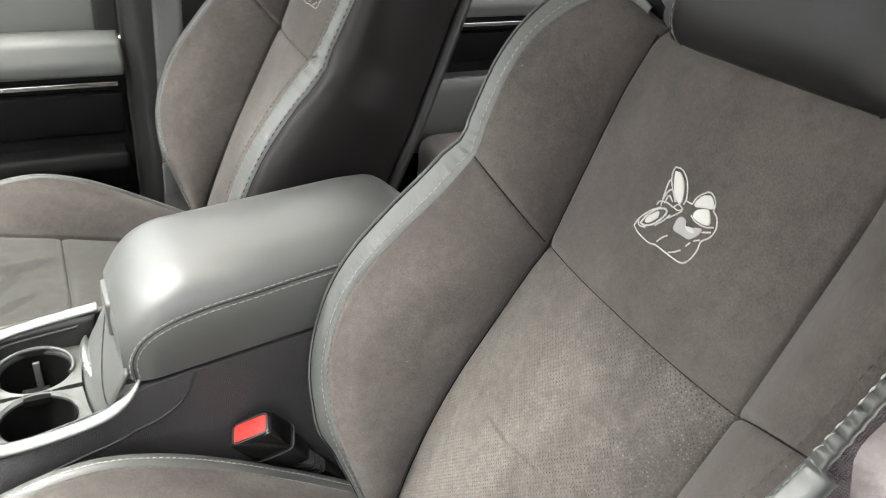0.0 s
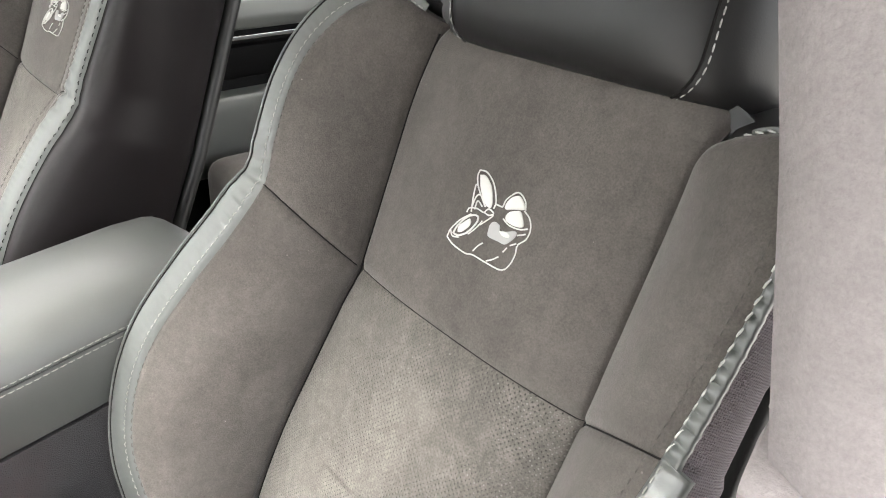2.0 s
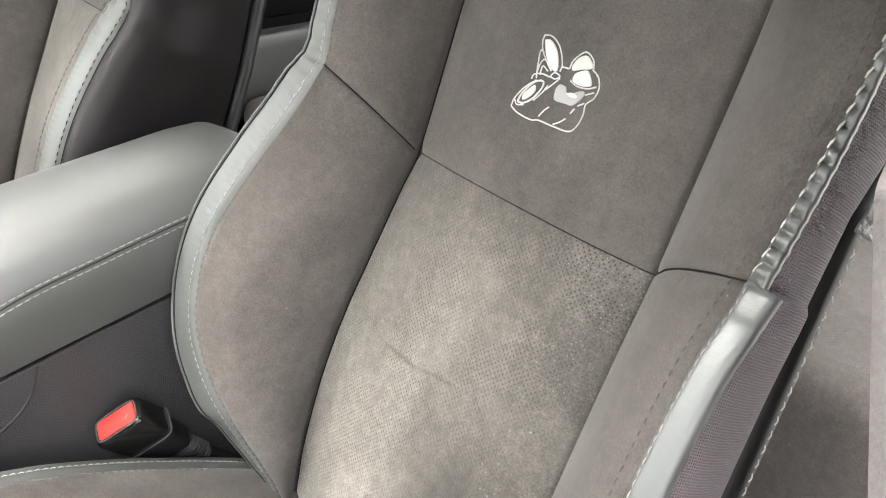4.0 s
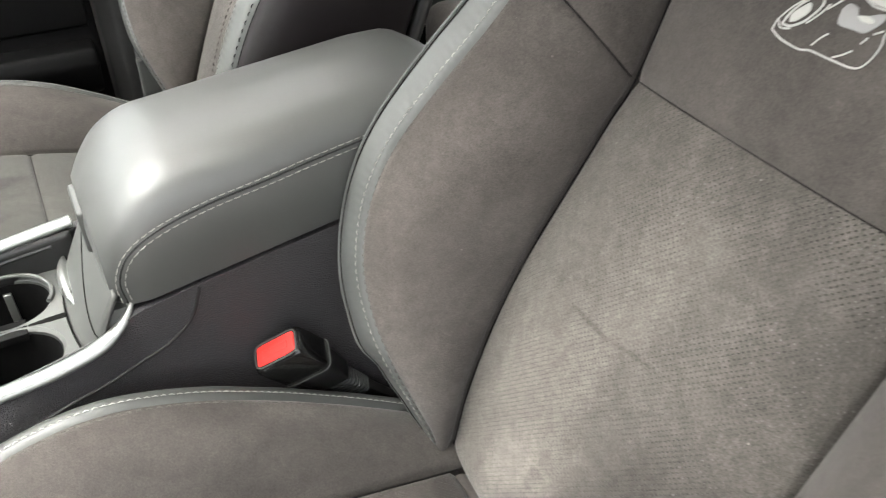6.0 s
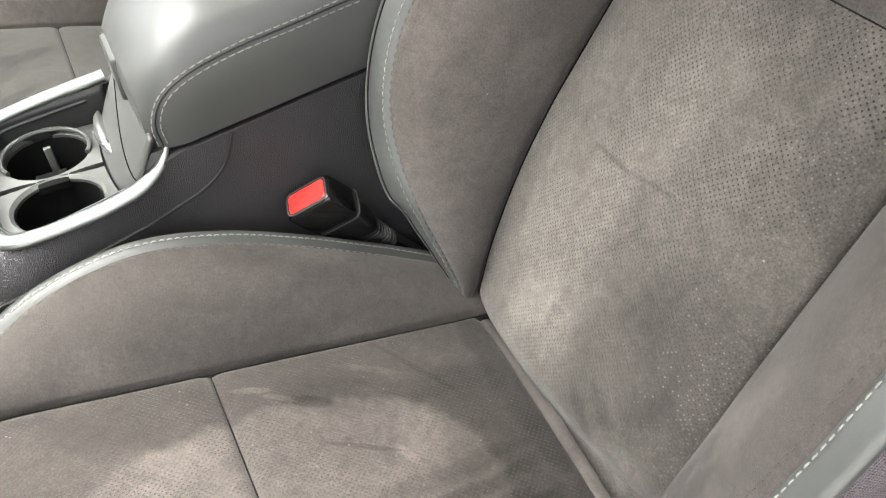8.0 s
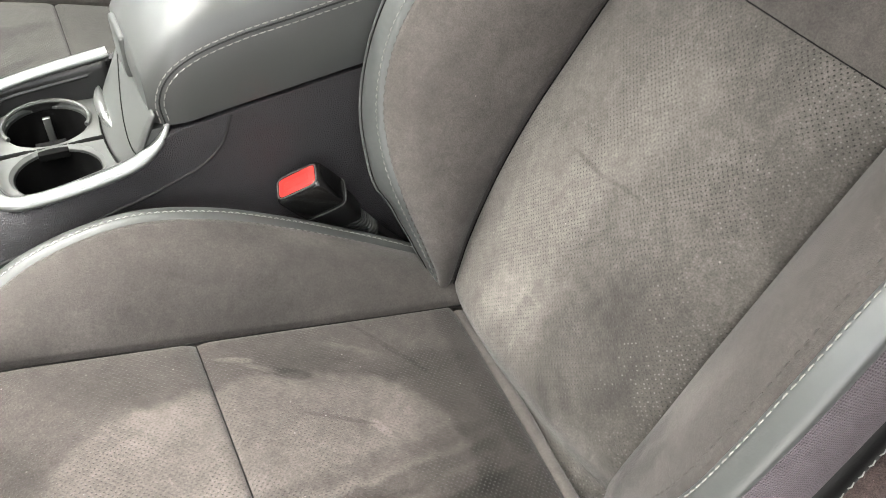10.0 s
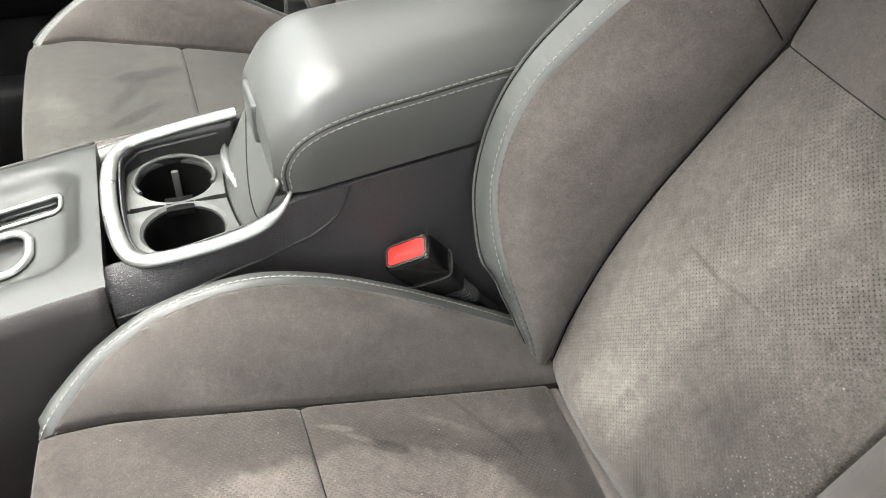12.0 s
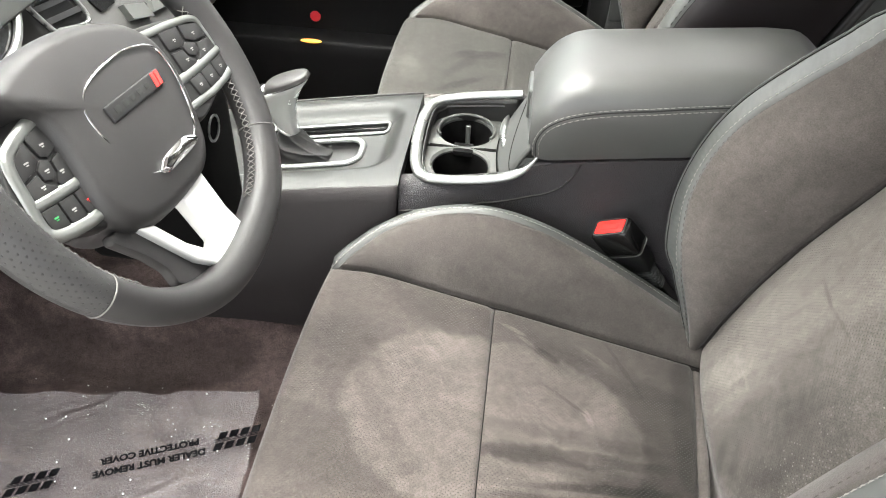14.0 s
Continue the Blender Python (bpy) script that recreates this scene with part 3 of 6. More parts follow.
    ob = mesh_ob(name, me, parent, label, here)
    if thick:
        so = ob.modifiers.new("thickness", "SOLIDIFY")
        so.thickness, so.offset = thick, 0
    return ob


def box_bm(x0, x1, y0, y1, z0, z1, bevel=0.004, seg=3):
    bm = bmesh.new()
    bmesh.ops.create_cube(bm, size=1)
    for v in bm.verts:
        v.co = Vector(((x0 + x1) / 2 + v.co.x * (x1 - x0), (y0 + y1) / 2 + v.co.y * (y1 - y0), (z0 + z1) / 2 + v.co.z * (z1 - z0)))
    if bevel:
        bmesh.ops.bevel(bm, geom=bm.edges[:], offset=bevel, segments=seg, profile=0.6, affect="EDGES")
    return bm


def prism_bm(outline, axis, a, b, bevel=0.003, seg=2):
    """A closed outline (2D) extruded from a to b along an axis: x (outline y,z), y (x,z) or z (x,y)."""
    bm = bmesh.new()

    def at(p, k):
        return {"x": (k, p[0], p[1]), "y": (p[0], k, p[1]), "z": (p[0], p[1], k)}[axis]
    lo = [bm.verts.new(at(p, a)) for p in outline]
    hi = [bm.verts.new(at(p, b)) for p in outline]
    bm.faces.new(lo)
    bm.faces.new(hi[::-1])
    n = len(outline)
    for i in range(n):
        bm.faces.new((lo[i], hi[i], hi[(i + 1) % n], lo[(i + 1) % n]))
    bmesh.ops.recalc_face_normals(bm, faces=bm.faces)
    if bevel:
        sharp = [e for e in bm.edges if len(e.link_faces) == 2 and e.calc_face_angle(0) > radians(28)]
        bmesh.ops.bevel(bm, geom=sharp, offset=bevel, segments=seg, profile=0.6, affect="EDGES")
    return bm


def tube_bm(pts, radius, sides=10, closed=False, flat=1.0, up=(0, 0, 1)):
    """A tube along points; radius a number or one a point; flat squashes it along its up side."""
    p = [Vector(q) for q in pts]
    n = len(p)
    rad = [radius] * n if isinstance(radius, (int, float)) else list(radius)
    bm = bmesh.new()
    rings = []
    upv = Vector(up)
    for i in range(n):
        t = (p[(i + 1) % n] - p[i - 1]) if closed else (p[min(i + 1, n - 1)] - p[max(i - 1, 0)])
        t.normalize()
        side = t.cross(upv)
        if side.length < 1e-4:
            side = t.cross(Vector((0, 1, 0)))
        side.normalize()
        nup = side.cross(t)
        rings.append([bm.verts.new(p[i] + rad[i] * (math.cos(a) * side + flat * math.sin(a) * nup)) for a in [2 * math.pi * k / sides for k in range(sides)]])
    for i in range(n if closed else n - 1):
        a, b = rings[i], rings[(i + 1) % n]
        for k in range(sides):
            bm.faces.new((a[k], a[(k + 1) % sides], b[(k + 1) % sides], b[k]))
    if not closed:
        bm.faces.new(rings[0])
        bm.faces.new(rings[-1][::-1])
    return bm


def placed(bm, m):
    bmesh.ops.transform(bm, matrix=m, verts=bm.verts)
    return bm


def stitches(name, pts, normals, material, parent, here=False, length=0.0048, gap=0.0022, width=0.0011, lift=0.0006, slant=0.0):
    """A row of thread stitches along a line of points, one mesh."""
    p = np.array(pts, float)
    nn = np.array(normals, float)
    s = np.concatenate([[0], np.cumsum(np.linalg.norm(np.diff(p, axis=0), axis=1))])
    verts, faces = [], []
    at = gap
    while at + length < s[-1]:
        ends = []
        for k in (at, at + length):
            q = np.array([np.interp(k, s, p[:, c]) for c in range(3)])
            m = np.array([np.interp(k, s, nn[:, c]) for c in range(3)])
            ends.append((q, m / np.linalg.norm(m)))
        (a, na), (b, nb) = ends
        t = (b - a) / np.linalg.norm(b - a)
        side = np.cross(t, na)
        a, b = a - side * slant, b + side * slant
        mid = (a + b) / 2 + na * (lift + width * 0.9)
        k0 = len(verts)
        for q, m, w in ((a, na, 0.6), (mid, None, 1.0), (b, nb, 0.6)):
            m = na if m is None else m
            base = q if w == 1.0 else q + m * lift * 0.2
            verts += [tuple(base + side * width * w), tuple(base + m * width * 0.8 * w), tuple(base - side * width * w), tuple(base - m * width)]
        for o in (0, 4):
            for j in range(4):
                faces.append((k0 + o + j, k0 + o + (j + 1) % 4, k0 + o + 4 + (j + 1) % 4, k0 + o + 4 + j))
        faces += [(k0, k0 + 1, k0 + 2, k0 + 3), (k0 + 11, k0 + 10, k0 + 9, k0 + 8)]
        at += length + gap
    me = bpy.data.meshes.new(name)
    me.from_pydata(verts, [], faces)
    me.materials.append(material)
    ob = mesh_ob(name, me, parent, "", here)
    ob["kind"] = "stuff"
    return ob


def lettering(text, size, m, material, parent=None, name="lettering", extrude=0.0003, bold=0.0):
    cu = bpy.data.curves.new(name, "FONT")
    cu.body, cu.size, cu.extrude, cu.offset = text, size, extrude, bold
    cu.align_x, cu.align_y = "CENTER", "CENTER"
    cu.materials.append(material)
    tmp = new("tmp_text", cu)
    bpy.context.view_layer.update()
    me = bpy.data.meshes.new_from_object(tmp.evaluated_get(bpy.context.evaluated_depsgraph_get()))
    bpy.data.objects.remove(tmp)
    me.transform(m)
    return mesh_ob(name, me, parent)

# ---- the car's shell ----
YC = 0.322      # middle of the driver's seat
YP = 1.062      # middle of the passenger's seat
CAR = 0.690     # middle of the car
FAR = 1.40      # inner face of the passenger doors
FLOOR = 0.385

ground = part("ground", box_bm(-60, 60, -60, 60, -0.3, 0.0, 0), ASPHALT)
tagged(ground, "grey asphalt ground outside the car", "ground", kind="structure")


def carpet_grid():
    xs = np.linspace(-1.15, 1.3, 120)
    ys = np.linspace(-0.05, FAR, 110)
    g = np.zeros((len(xs), len(ys), 3))
    rng = np.random.RandomState(3)
    ph = rng.rand(12) * 6
    for i, x in enumerate(xs):
        for j, y in enumerate(ys):
            d = abs(y - CAR)
            tunnel = 0.09 * (1 - np.clip((d - 0.10) / 0.09, 0, 1) ** 2 * (3 - 2 * np.clip((d - 0.10) / 0.09, 0, 1)))
            toe = 0.35 * np.clip((-0.62 - x) / 0.4, 0, 1) ** 1.2
            heel = 0.12 * np.clip((x - 0.12) / 0.3, 0, 1) ** 2 * (1 if x < 0.5 else max(0, 1 - (x - 0.5) / 0.2))
            lump = 0.004 * math.sin(9 * x + ph[0] + 3 * math.sin(7 * y + ph[1])) + 0.003 * math.sin(23 * y + ph[2] + 2 * math.sin(11 * x))
            g[i, j] = (x, y, FLOOR + tunnel + toe + heel + lump)
    return g


floor = sheet("floor", carpet_grid(), CARPET, skirt=(0, 0, -0.03))
tagged(floor, "dark brown-black car floor carpet with a raised tunnel", "carpet", kind="structure")
sill = part("sill_trim", box_bm(-0.9, 1.2, -0.12, -0.045, 0.25, 0.43, 0.015), SOFT_BLACK)
tagged(sill, "black plastic door sill trim beside the carpet", "sill", kind="structure")

# ---- seats ----
REC = radians(23.4)
UD = np.array([math.sin(REC), 0, math.cos(REC)])
WD = np.array([-math.cos(REC), 0, math.sin(REC)])
BASE = np.array([0.36, 0.0, 0.615])


def on_back(uvw):
    """(u up the backrest, v sideways, w forward) to the seat's own metres."""
    q = np.asarray(uvw, float)
    return BASE + q[..., 0:1] * UD + q[..., 2:3] * WD + q[..., 1:2] * np.array([0, 1.0, 0])


SEAM = {1: smooth_1d([-0.06, 0.0, 0.05, 0.12, 0.19, 0.26, 0.33, 0.365, 0.45, 0.52, 0.57, 0.62], [0.1545, 0.157, 0.1665, 0.171, 0.167, 0.156, 0.144, 0.1375, 0.140, 0.142, 0.1375, 0.1345]),
        -1: smooth_1d([-0.06, 0.0, 0.05, 0.13, 0.19, 0.28, 0.35, 0.41, 0.48, 0.53, 0.57, 0.62], [0.118, 0.115, 0.112, 0.111, 0.113, 0.117, 0.119, 0.120, 0.122, 0.125, 0.133, 0.138])}
# the bolsters' outer seams, inboard and outboard: u, v, w
EDGES = {1: [(-0.05, 0.158, -0.006), (0.00, 0.1605, 0.018), (0.03, 0.1675, 0.042), (0.055, 0.175, 0.064), (0.08, 0.184, 0.085), (0.11, 0.203, 0.103), (0.15, 0.223, 0.117), (0.20, 0.2335, 0.1225), (0.25, 0.2305, 0.1205), (0.31, 0.215, 0.110),
             (0.365, 0.198, 0.098), (0.415, 0.189, 0.088), (0.45, 0.196, 0.086), (0.50, 0.205, 0.080), (0.54, 0.205, 0.069), (0.575, 0.193, 0.052), (0.596, 0.170, 0.031), (0.592, 0.146, 0.012)],
         -1: [(-0.03, 0.125, 0.000), (0.00, 0.134, 0.018), (0.03, 0.148, 0.040), (0.06, 0.163, 0.062), (0.09, 0.178, 0.080), (0.13, 0.190, 0.095), (0.18, 0.196, 0.102), (0.23, 0.198, 0.102), (0.28, 0.197, 0.094), (0.33, 0.197, 0.082),
              (0.355, 0.199, 0.075), (0.385, 0.2015, 0.066), (0.45, 0.211, 0.066), (0.50, 0.216, 0.066), (0.535, 0.214, 0.060), (0.558, 0.204, 0.052), (0.570, 0.186, 0.040), (0.567, 0.163, 0.026), (0.557, 0.140, 0.010)]}
EDGE_SEAM = 11   # where the cross seam meets it


CROSS = {1: 0.365, -1: 0.3525}     # where the cross seam meets the two long seams


def seam_drop(v):
    """The cross seam falls away towards the outboard side."""
    return -0.0125 * np.clip((0.1375 - np.asarray(v)) / 0.2565, 0, 1) ** 1.2


def insert_w(u, v, sg=1):
    h = np.where(np.asarray(v) * sg >= 0, SEAM[1](u), SEAM[-1](u))
    s = np.clip(np.abs(v) / h, 0, 1)
    pillow = 0.017 * (1 - s ** 2.6) + 0.006 * np.exp(-((u - 0.2) / 0.1) ** 2) * (1 - s ** 2)
    pillow = pillow - 0.022 * np.clip((0.006 - u) / 0.03, 0, 1) ** 1.5
    return pillow - 0.0035 * np.exp(-((u - 0.365 - seam_drop(v)) / 0.005) ** 2) - 0.005 * np.exp(-((1 - s) * h / 0.003) ** 2)


def ruled(a, b, across, bulge, n_ab, groove=0.004, gw=0.005, gsides=(1, 1, 1, 1)):
    """A padded panel between the curves a and b, bulging along n_ab (one vector a row), with sunk rims."""
    r = len(a)
    t = np.linspace(0, 1, across)
    t = 0.5 - 0.5 * np.cos(np.pi * t)
    g = a[:, None, :] * (1 - t)[None, :, None] + b[:, None, :] * t[None, :, None]
    w = np.linalg.norm(b - a, axis=1)
    la = np.concatenate([[0], np.cumsum(np.linalg.norm(np.diff((a + b) / 2, axis=0), axis=1))])
    for i in range(r):
        lift = bulge * 4 * t * (1 - t) * min(1, w[i] / 0.06)
        da, db = t * w[i], (1 - t) * w[i]
        rim = gsides[0] * np.exp(-(da / gw) ** 2) + gsides[1] * np.exp(-(db / gw) ** 2)
        rim = rim + gsides[2] * math.exp(-(la[i] / gw) ** 2) + gsides[3] * math.exp(-((la[-1] - la[i]) / gw) ** 2)
        g[i] += (lift - groove * np.clip(rim, 0, 1.3))[:, None] * n_ab[i]
    return g


def unit(v):
    return v / np.maximum(np.linalg.norm(v, axis=-1, keepdims=True), 1e-9)


def emblem(seat, sg):
    """An embroidered badge of plain shapes in white and silver thread."""
    badge = new("emblem")
    badge.parent = seat
    badge["label"] = "white and silver embroidered badge"

    def to(px, py, h):
        # badge units, slanted as it is sewn
        u = 0.4849 + 4.80e-5 * px - 1.412e-4 * py + 2.5e-8 * px * py
        v = 0.1015 - 1.759e-4 * px - 6.5e-5 * py + 1.64e-8 * px * py - 0.0065
        return on_back((u, v, float(insert_w(u, v)) + h))

    def patch(pts, mat, h=0.0012, name="patch"):
        c = spline(pts + [pts[0]], 40)[:-1]
        mid = c.mean(0)
        bm = bmesh.new()
        rings = []
        for f, z in ((1.0, -0.0004), (0.97, h * 0.7), (0.8, h), (0.4, h * 1.05)):
            rings.append([bm.verts.new(to(*(mid + (q - mid) * f), z)) for q in c])
        for a, b in zip(rings, rings[1:]):
            for i in range(len(a)):
                bm.faces.new((a[i], a[(i + 1) % len(a)], b[(i + 1) % len(a)], b[i]))
        bm.faces.new(rings[-1])
        part(name, bm, mat, badge, here=True)

    def line(pts, mat, r=0.0006, closed=False):
        c = spline(pts + ([pts[0]] if closed else []), 50)
        if closed:
            c = c[:-1]
        part("thread_line", tube_bm([to(q[0], q[1], 0.0006) for q in c], r, 6, closed, up=tuple(WD)), mat, badge, here=True)
    # outline of the lower body
    line([(165, 460), (185, 420), (240, 370), (300, 340)], WHITE_THREAD)
    line([(165, 460), (200, 500), (270, 545), (310, 552), (380, 590), (460, 628), (500, 605), (530, 550), (542, 497), (580, 470), (603, 420), (600, 360), (575, 318)], WHITE_THREAD)
    # two upper lobes
    patch([(345, 130), (375, 135), (405, 190), (412, 270), (400, 310), (372, 280), (350, 210)], WHITE_THREAD)
    line([(345, 106), (385, 120), (420, 180), (432, 270), (420, 310)], WHITE_THREAD)
    line([(345, 106), (333, 140), (338, 200), (375, 300)], WHITE_THREAD)
    patch([(480, 285), (510, 250), (550, 240), (573, 280), (572, 312), (520, 312), (480, 312)], WHITE_THREAD)
    line([(466, 300), (490, 255), (545, 222), (578, 265), (580, 315)], WHITE_THREAD)
    # ring and ovals
    line([(200, 440), (230, 395), (290, 350), (335, 350), (330, 385), (280, 435), (230, 452)], WHITE_THREAD, 0.0008, True)
    patch([(225, 435), (230, 405), (275, 372), (295, 365), (292, 400), (250, 432)], WHITE_THREAD)
    patch([(480, 350), (500, 325), (550, 318), (565, 350), (568, 400), (530, 402), (485, 375)], WHITE_THREAD)
    line([(470, 362), (500, 395), (550, 415), (590, 412)], WHITE_THREAD)
    patch([(398, 395), (420, 375), (450, 395), (455, 430), (530, 425), (530, 455), (480, 495), (440, 480), (395, 460), (387, 440)], GREY_THREAD, 0.0010)
    patch([(450, 425), (485, 430), (505, 450), (495, 462), (465, 450)], WHITE_THREAD, 0.0016)
    # short bars
    for bar in ([(312, 532), (340, 505), (365, 490)], [(385, 582), (415, 575), (447, 560)], [(470, 535), (490, 512)], [(505, 500), (535, 490)], [(185, 425), (195, 455), (232, 462)], [(285, 445), (330, 410), (360, 375)],
                [(540, 447), (580, 440)], [(300, 310), (325, 250), (350, 240), (378, 300)], [(318, 315), (335, 270), (360, 300)], [(300, 330), (310, 250), (325, 185), (340, 200)], [(275, 330), (290, 308), (330, 310), (365, 330)],
                [(370, 330), (395, 312), (420, 335), (395, 345), (370, 330)], [(430, 285), (465, 300)], [(350, 395), (395, 365), (420, 345)]):
        line(bar, WHITE_THREAD, 0.0006)


def make_seat(name, loc, sg, label):
    """A bucket seat. sg: the sign of the side (v) that faces the middle of the car. Both backrests have one shape."""
    gs = 1
    seat = thing(name, loc, label, "car seat", "front seats")
    # backrest insert, in two panels
    for nm, u0, u1, m in (("backrest_insert", -0.10, 0.3645, BACK_CLOTH), ("upper_insert", 0.3655, 0.60, SUEDE)):
        us, ss = np.linspace(u0, u1, 60), np.sin(np.linspace(-1, 1, 44) * math.pi / 2) * 0.995
        g = np.zeros((60, 44, 3))
        for i, u in enumerate(us):
            v = ss * np.where(ss > 0, SEAM[1](u), SEAM[-1](u)) * gs
            uu = u + seam_drop(v) * math.exp(-((u - 0.365) / 0.09) ** 2) - 0.016 * np.clip((-ss - 0.55) / 0.45, 0, 1) ** 2 * np.clip((u - 0.54) / 0.06, 0, 1)
            w = insert_w(u + seam_drop(v), v, gs) - 0.06 * max(0, (u - 0.565) / 0.035) ** 2 * (1 if u > 0.565 else 0) * 0.4
            g[i] = np.stack([uu, v, w], 1)
        sheet(nm, on_back(g), m, seat, "perforated grey suede" if m is BACK_CLOTH else "plain grey suede", True, skirt=tuple(-0.02 * WD), uv=np.stack([g[..., 1] * sg, g[..., 0]], 2))
    for side in (1, -1):
        edge = spline(EDGES[side * gs], 160)
        cut = int(np.argmin(np.linalg.norm(edge - np.array(EDGES[side * gs][EDGE_SEAM]), axis=1)))
        inner_u = np.concatenate([np.linspace(-0.05, CROSS[side], cut + 1), np.linspace(CROSS[side], 0.588 if side == gs else 0.555, 160 - cut)[1:]])
        inner = np.stack([inner_u, SEAM[side * gs](inner_u), np.full(160, 0.0)], 1)
        flip = np.array([1, side, 1])
        e3, i3 = on_back(edge * flip), on_back(inner * flip)
        along = unit(np.gradient(e3, axis=0))
        nrm = unit(np.cross(along, unit(e3 - i3))) * side
        nrm = np.where((nrm @ WD)[:, None] < 0, -nrm, nrm)
        lean_in = np.clip((np.arange(160) - 105) / 50, 0, 1)[:, None] * 0.7
        nrm = unit(nrm * (1 - lean_in) + WD * lean_in)
        pad = np.concatenate([np.repeat(nrm[:1], 12, 0), nrm, np.repeat(nrm[-1:], 12, 0)])
        nrm = unit(np.stack([np.convolve(pad[:, k], np.ones(25) / 25, "valid") for k in range(3)], 1))
        for nm, sl in (("side_bolster", slice(0, cut + 1)), ("shoulder_bolster", slice(cut, 160))):
            g = ruled(i3[sl], e3[sl], 40, 0.016, nrm[sl], 0.0035, 0.003)
            sheet(nm, g, (BOLSTER_CLOTH if side == -gs else BRIGHTENED_SUEDE) if nm == "side_bolster" else SUEDE, seat, "", True, skirt=tuple(-0.02 * WD))
        n_i = np.tile(WD, (160, 1))
        part("seam", tube_bm([tuple(p) for p in i3[4:-2] + n_i[4:-2] * -0.0030], 0.0010, 6), SEAM_MAT, seat, "", True)
        cross = [tuple(i3[cut] * (1 - t) + e3[cut] * t + nrm[cut] * (0.016 * 4 * t * (1 - t) - 0.0026)) for t in np.linspace(0.02, 0.98, 24)]
        part("seam", tube_bm(cross, 0.0006, 6), SEAM_MAT, seat, "", True)
        # leather welt round the bolster, pulled into small puckers
        out = unit(np.cross(along, WD))
        mid = on_back((0.28, 0, 0.05))
        out = np.where(((e3 - mid) * out).sum(1)[:, None] < 0, -out, out)
        nrm = unit(np.cross(out, along))
        nrm = np.where((nrm @ WD)[:, None] < 0, -nrm, nrm)
        inboard = side == sg
        wide = 1.7
        if inboard:
            prof = [(-0.001, -0.003), (0.002, 0.0005), (0.008 * wide, 0.0022), (0.016 * wide, 0.0022), (0.021 * wide, 0.0008), (0.0235 * wide, -0.002), (0.0245 * wide, -0.006)]
        else:
            prof = [(-0.001, -0.003), (0.002, 0.0004), (0.007, 0.0010), (0.013, 0.0012), (0.017, 0.0008), (0.0195, -0.0008), (0.0205, -0.005)]
        pf = spline(prof, 12)
        rows = []
        n2 = 420 if inboard else 760
        f = np.linspace(0, 159, n2)
        lerp = lambda A: np.stack([np.interp(f, np.arange(160), A[:, k]) for k in range(3)], 1)
        E2, O2, N2 = lerp(e3), unit(lerp(out)), unit(lerp(nrm))
        ln = np.concatenate([[0], np.cumsum(np.linalg.norm(np.diff(E2, axis=0), axis=1))])
        fc = cut / 159 * (n2 - 1)
        for i in range(n2):
            pull = 0 if inboard or i < fc + 4 else 0.0015 * max(0.12, 1 - (i - fc) / (150 * n2 / 420))
            pk = pull * (2 * abs(math.sin((ln[i] - ln[int(fc) + 3]) / 0.0100 * math.pi)) ** 0.7 - 1.2) if pull else 0.00025 * math.sin(ln[i] / 0.0072 * 2 * math.pi) * inboard
            wr = (0.0012 if inboard else 0.0004) * math.sin(ln[i] / 0.018 * 2 * math.pi + 2) * math.exp(-((i - fc) / 26) ** 2)
            dip = -0.003 * math.exp(-((i - fc) / 2.2) ** 2)
            row = []
            slim = 1.0 - 0.32 * min(1, max(0, (i - fc + 14) / 28)) if inboard else (1.0 if i < fc else 0.56 - 0.38 * min(1, (i - fc) / (110 * n2 / 420)))
            for k, (o, h) in enumerate(pf):
                o, h = o * slim, h * (0.5 + 0.5 * slim)
                b = math.sin(math.pi * min(1, k / 6)) if k < 6 else 0.3
                row.append(E2[i] + O2[i] * o + N2[i] * (h + (pk * (k < 6) + wr + dip) * b + (pk * 0.8 if pull and k >= 3 else 0)))
            rows.append(row)
        welt = np.array(rows)
        taper = np.clip(np.minimum(np.arange(n2) / 90, (n2 - np.arange(n2)) / 40), 0.02, 1)
        welt = E2[:, None] + (welt - E2[:, None]) * (0.2 + 0.8 * taper)[:, None, None]
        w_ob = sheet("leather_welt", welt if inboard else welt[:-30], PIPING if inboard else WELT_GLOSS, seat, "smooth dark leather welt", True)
        if inboard:
            stitches("welt_stitching", welt[:, 2], N2, WELT_THREAD, w_ob, True, 0.0046, 0.0022, 0.0006, 0.0004)
        else:
            fi = int(fc)
            stitches("welt_stitching", welt[:fi, 2], N2[:fi], WELT_THREAD, w_ob, True, 0.0046, 0.0022, 0.0007, 0.0004)
            stitches("bar_stitching", welt[fi + 3:, 2], N2[fi + 3:], WHITE_THREAD, w_ob, True, 0.0066, 0.0034, 0.0008, 0.0003, 0.0007)
        # thin cord and dark seam along the outer rim
        cord = welt[6:-6:2, 9] + N2[6:-6:2] * 0.0006
        if inboard and sg > 0:
            part("edge_cord", tube_bm([tuple(p) for p in cord], 0.0013, 6), PIPING, w_ob, "thin leather cord", True)
        if inboard:
            part("edge_seam", tube_bm([tuple(p) for p in welt[6:-6:2, 8 if sg > 0 else 11] + N2[6:-6:2] * 0.0001], 0.0009 if sg > 0 else 0.0005, 6), SEAM_MAT, w_ob, "", True)
            if sg < 0:
                stitches("edge_stitching", welt[:, 10] + N2 * 0.0008, N2, SEAM_MAT, w_ob, True, 0.0045, 0.0045, 0.0007, 0.0)
        inner_line = E2 - O2 * 0.007 + N2 * 0.0016
        stitches("seam_stitching", inner_line[20:], N2[20:], SUEDE_THREAD, w_ob, True, 0.004, 0.0035, 0.0006, 0.0001)
        # side panel back to the shell
        st = welt[::4, -1]
        r = len(st)
        back = np.zeros_like(st)
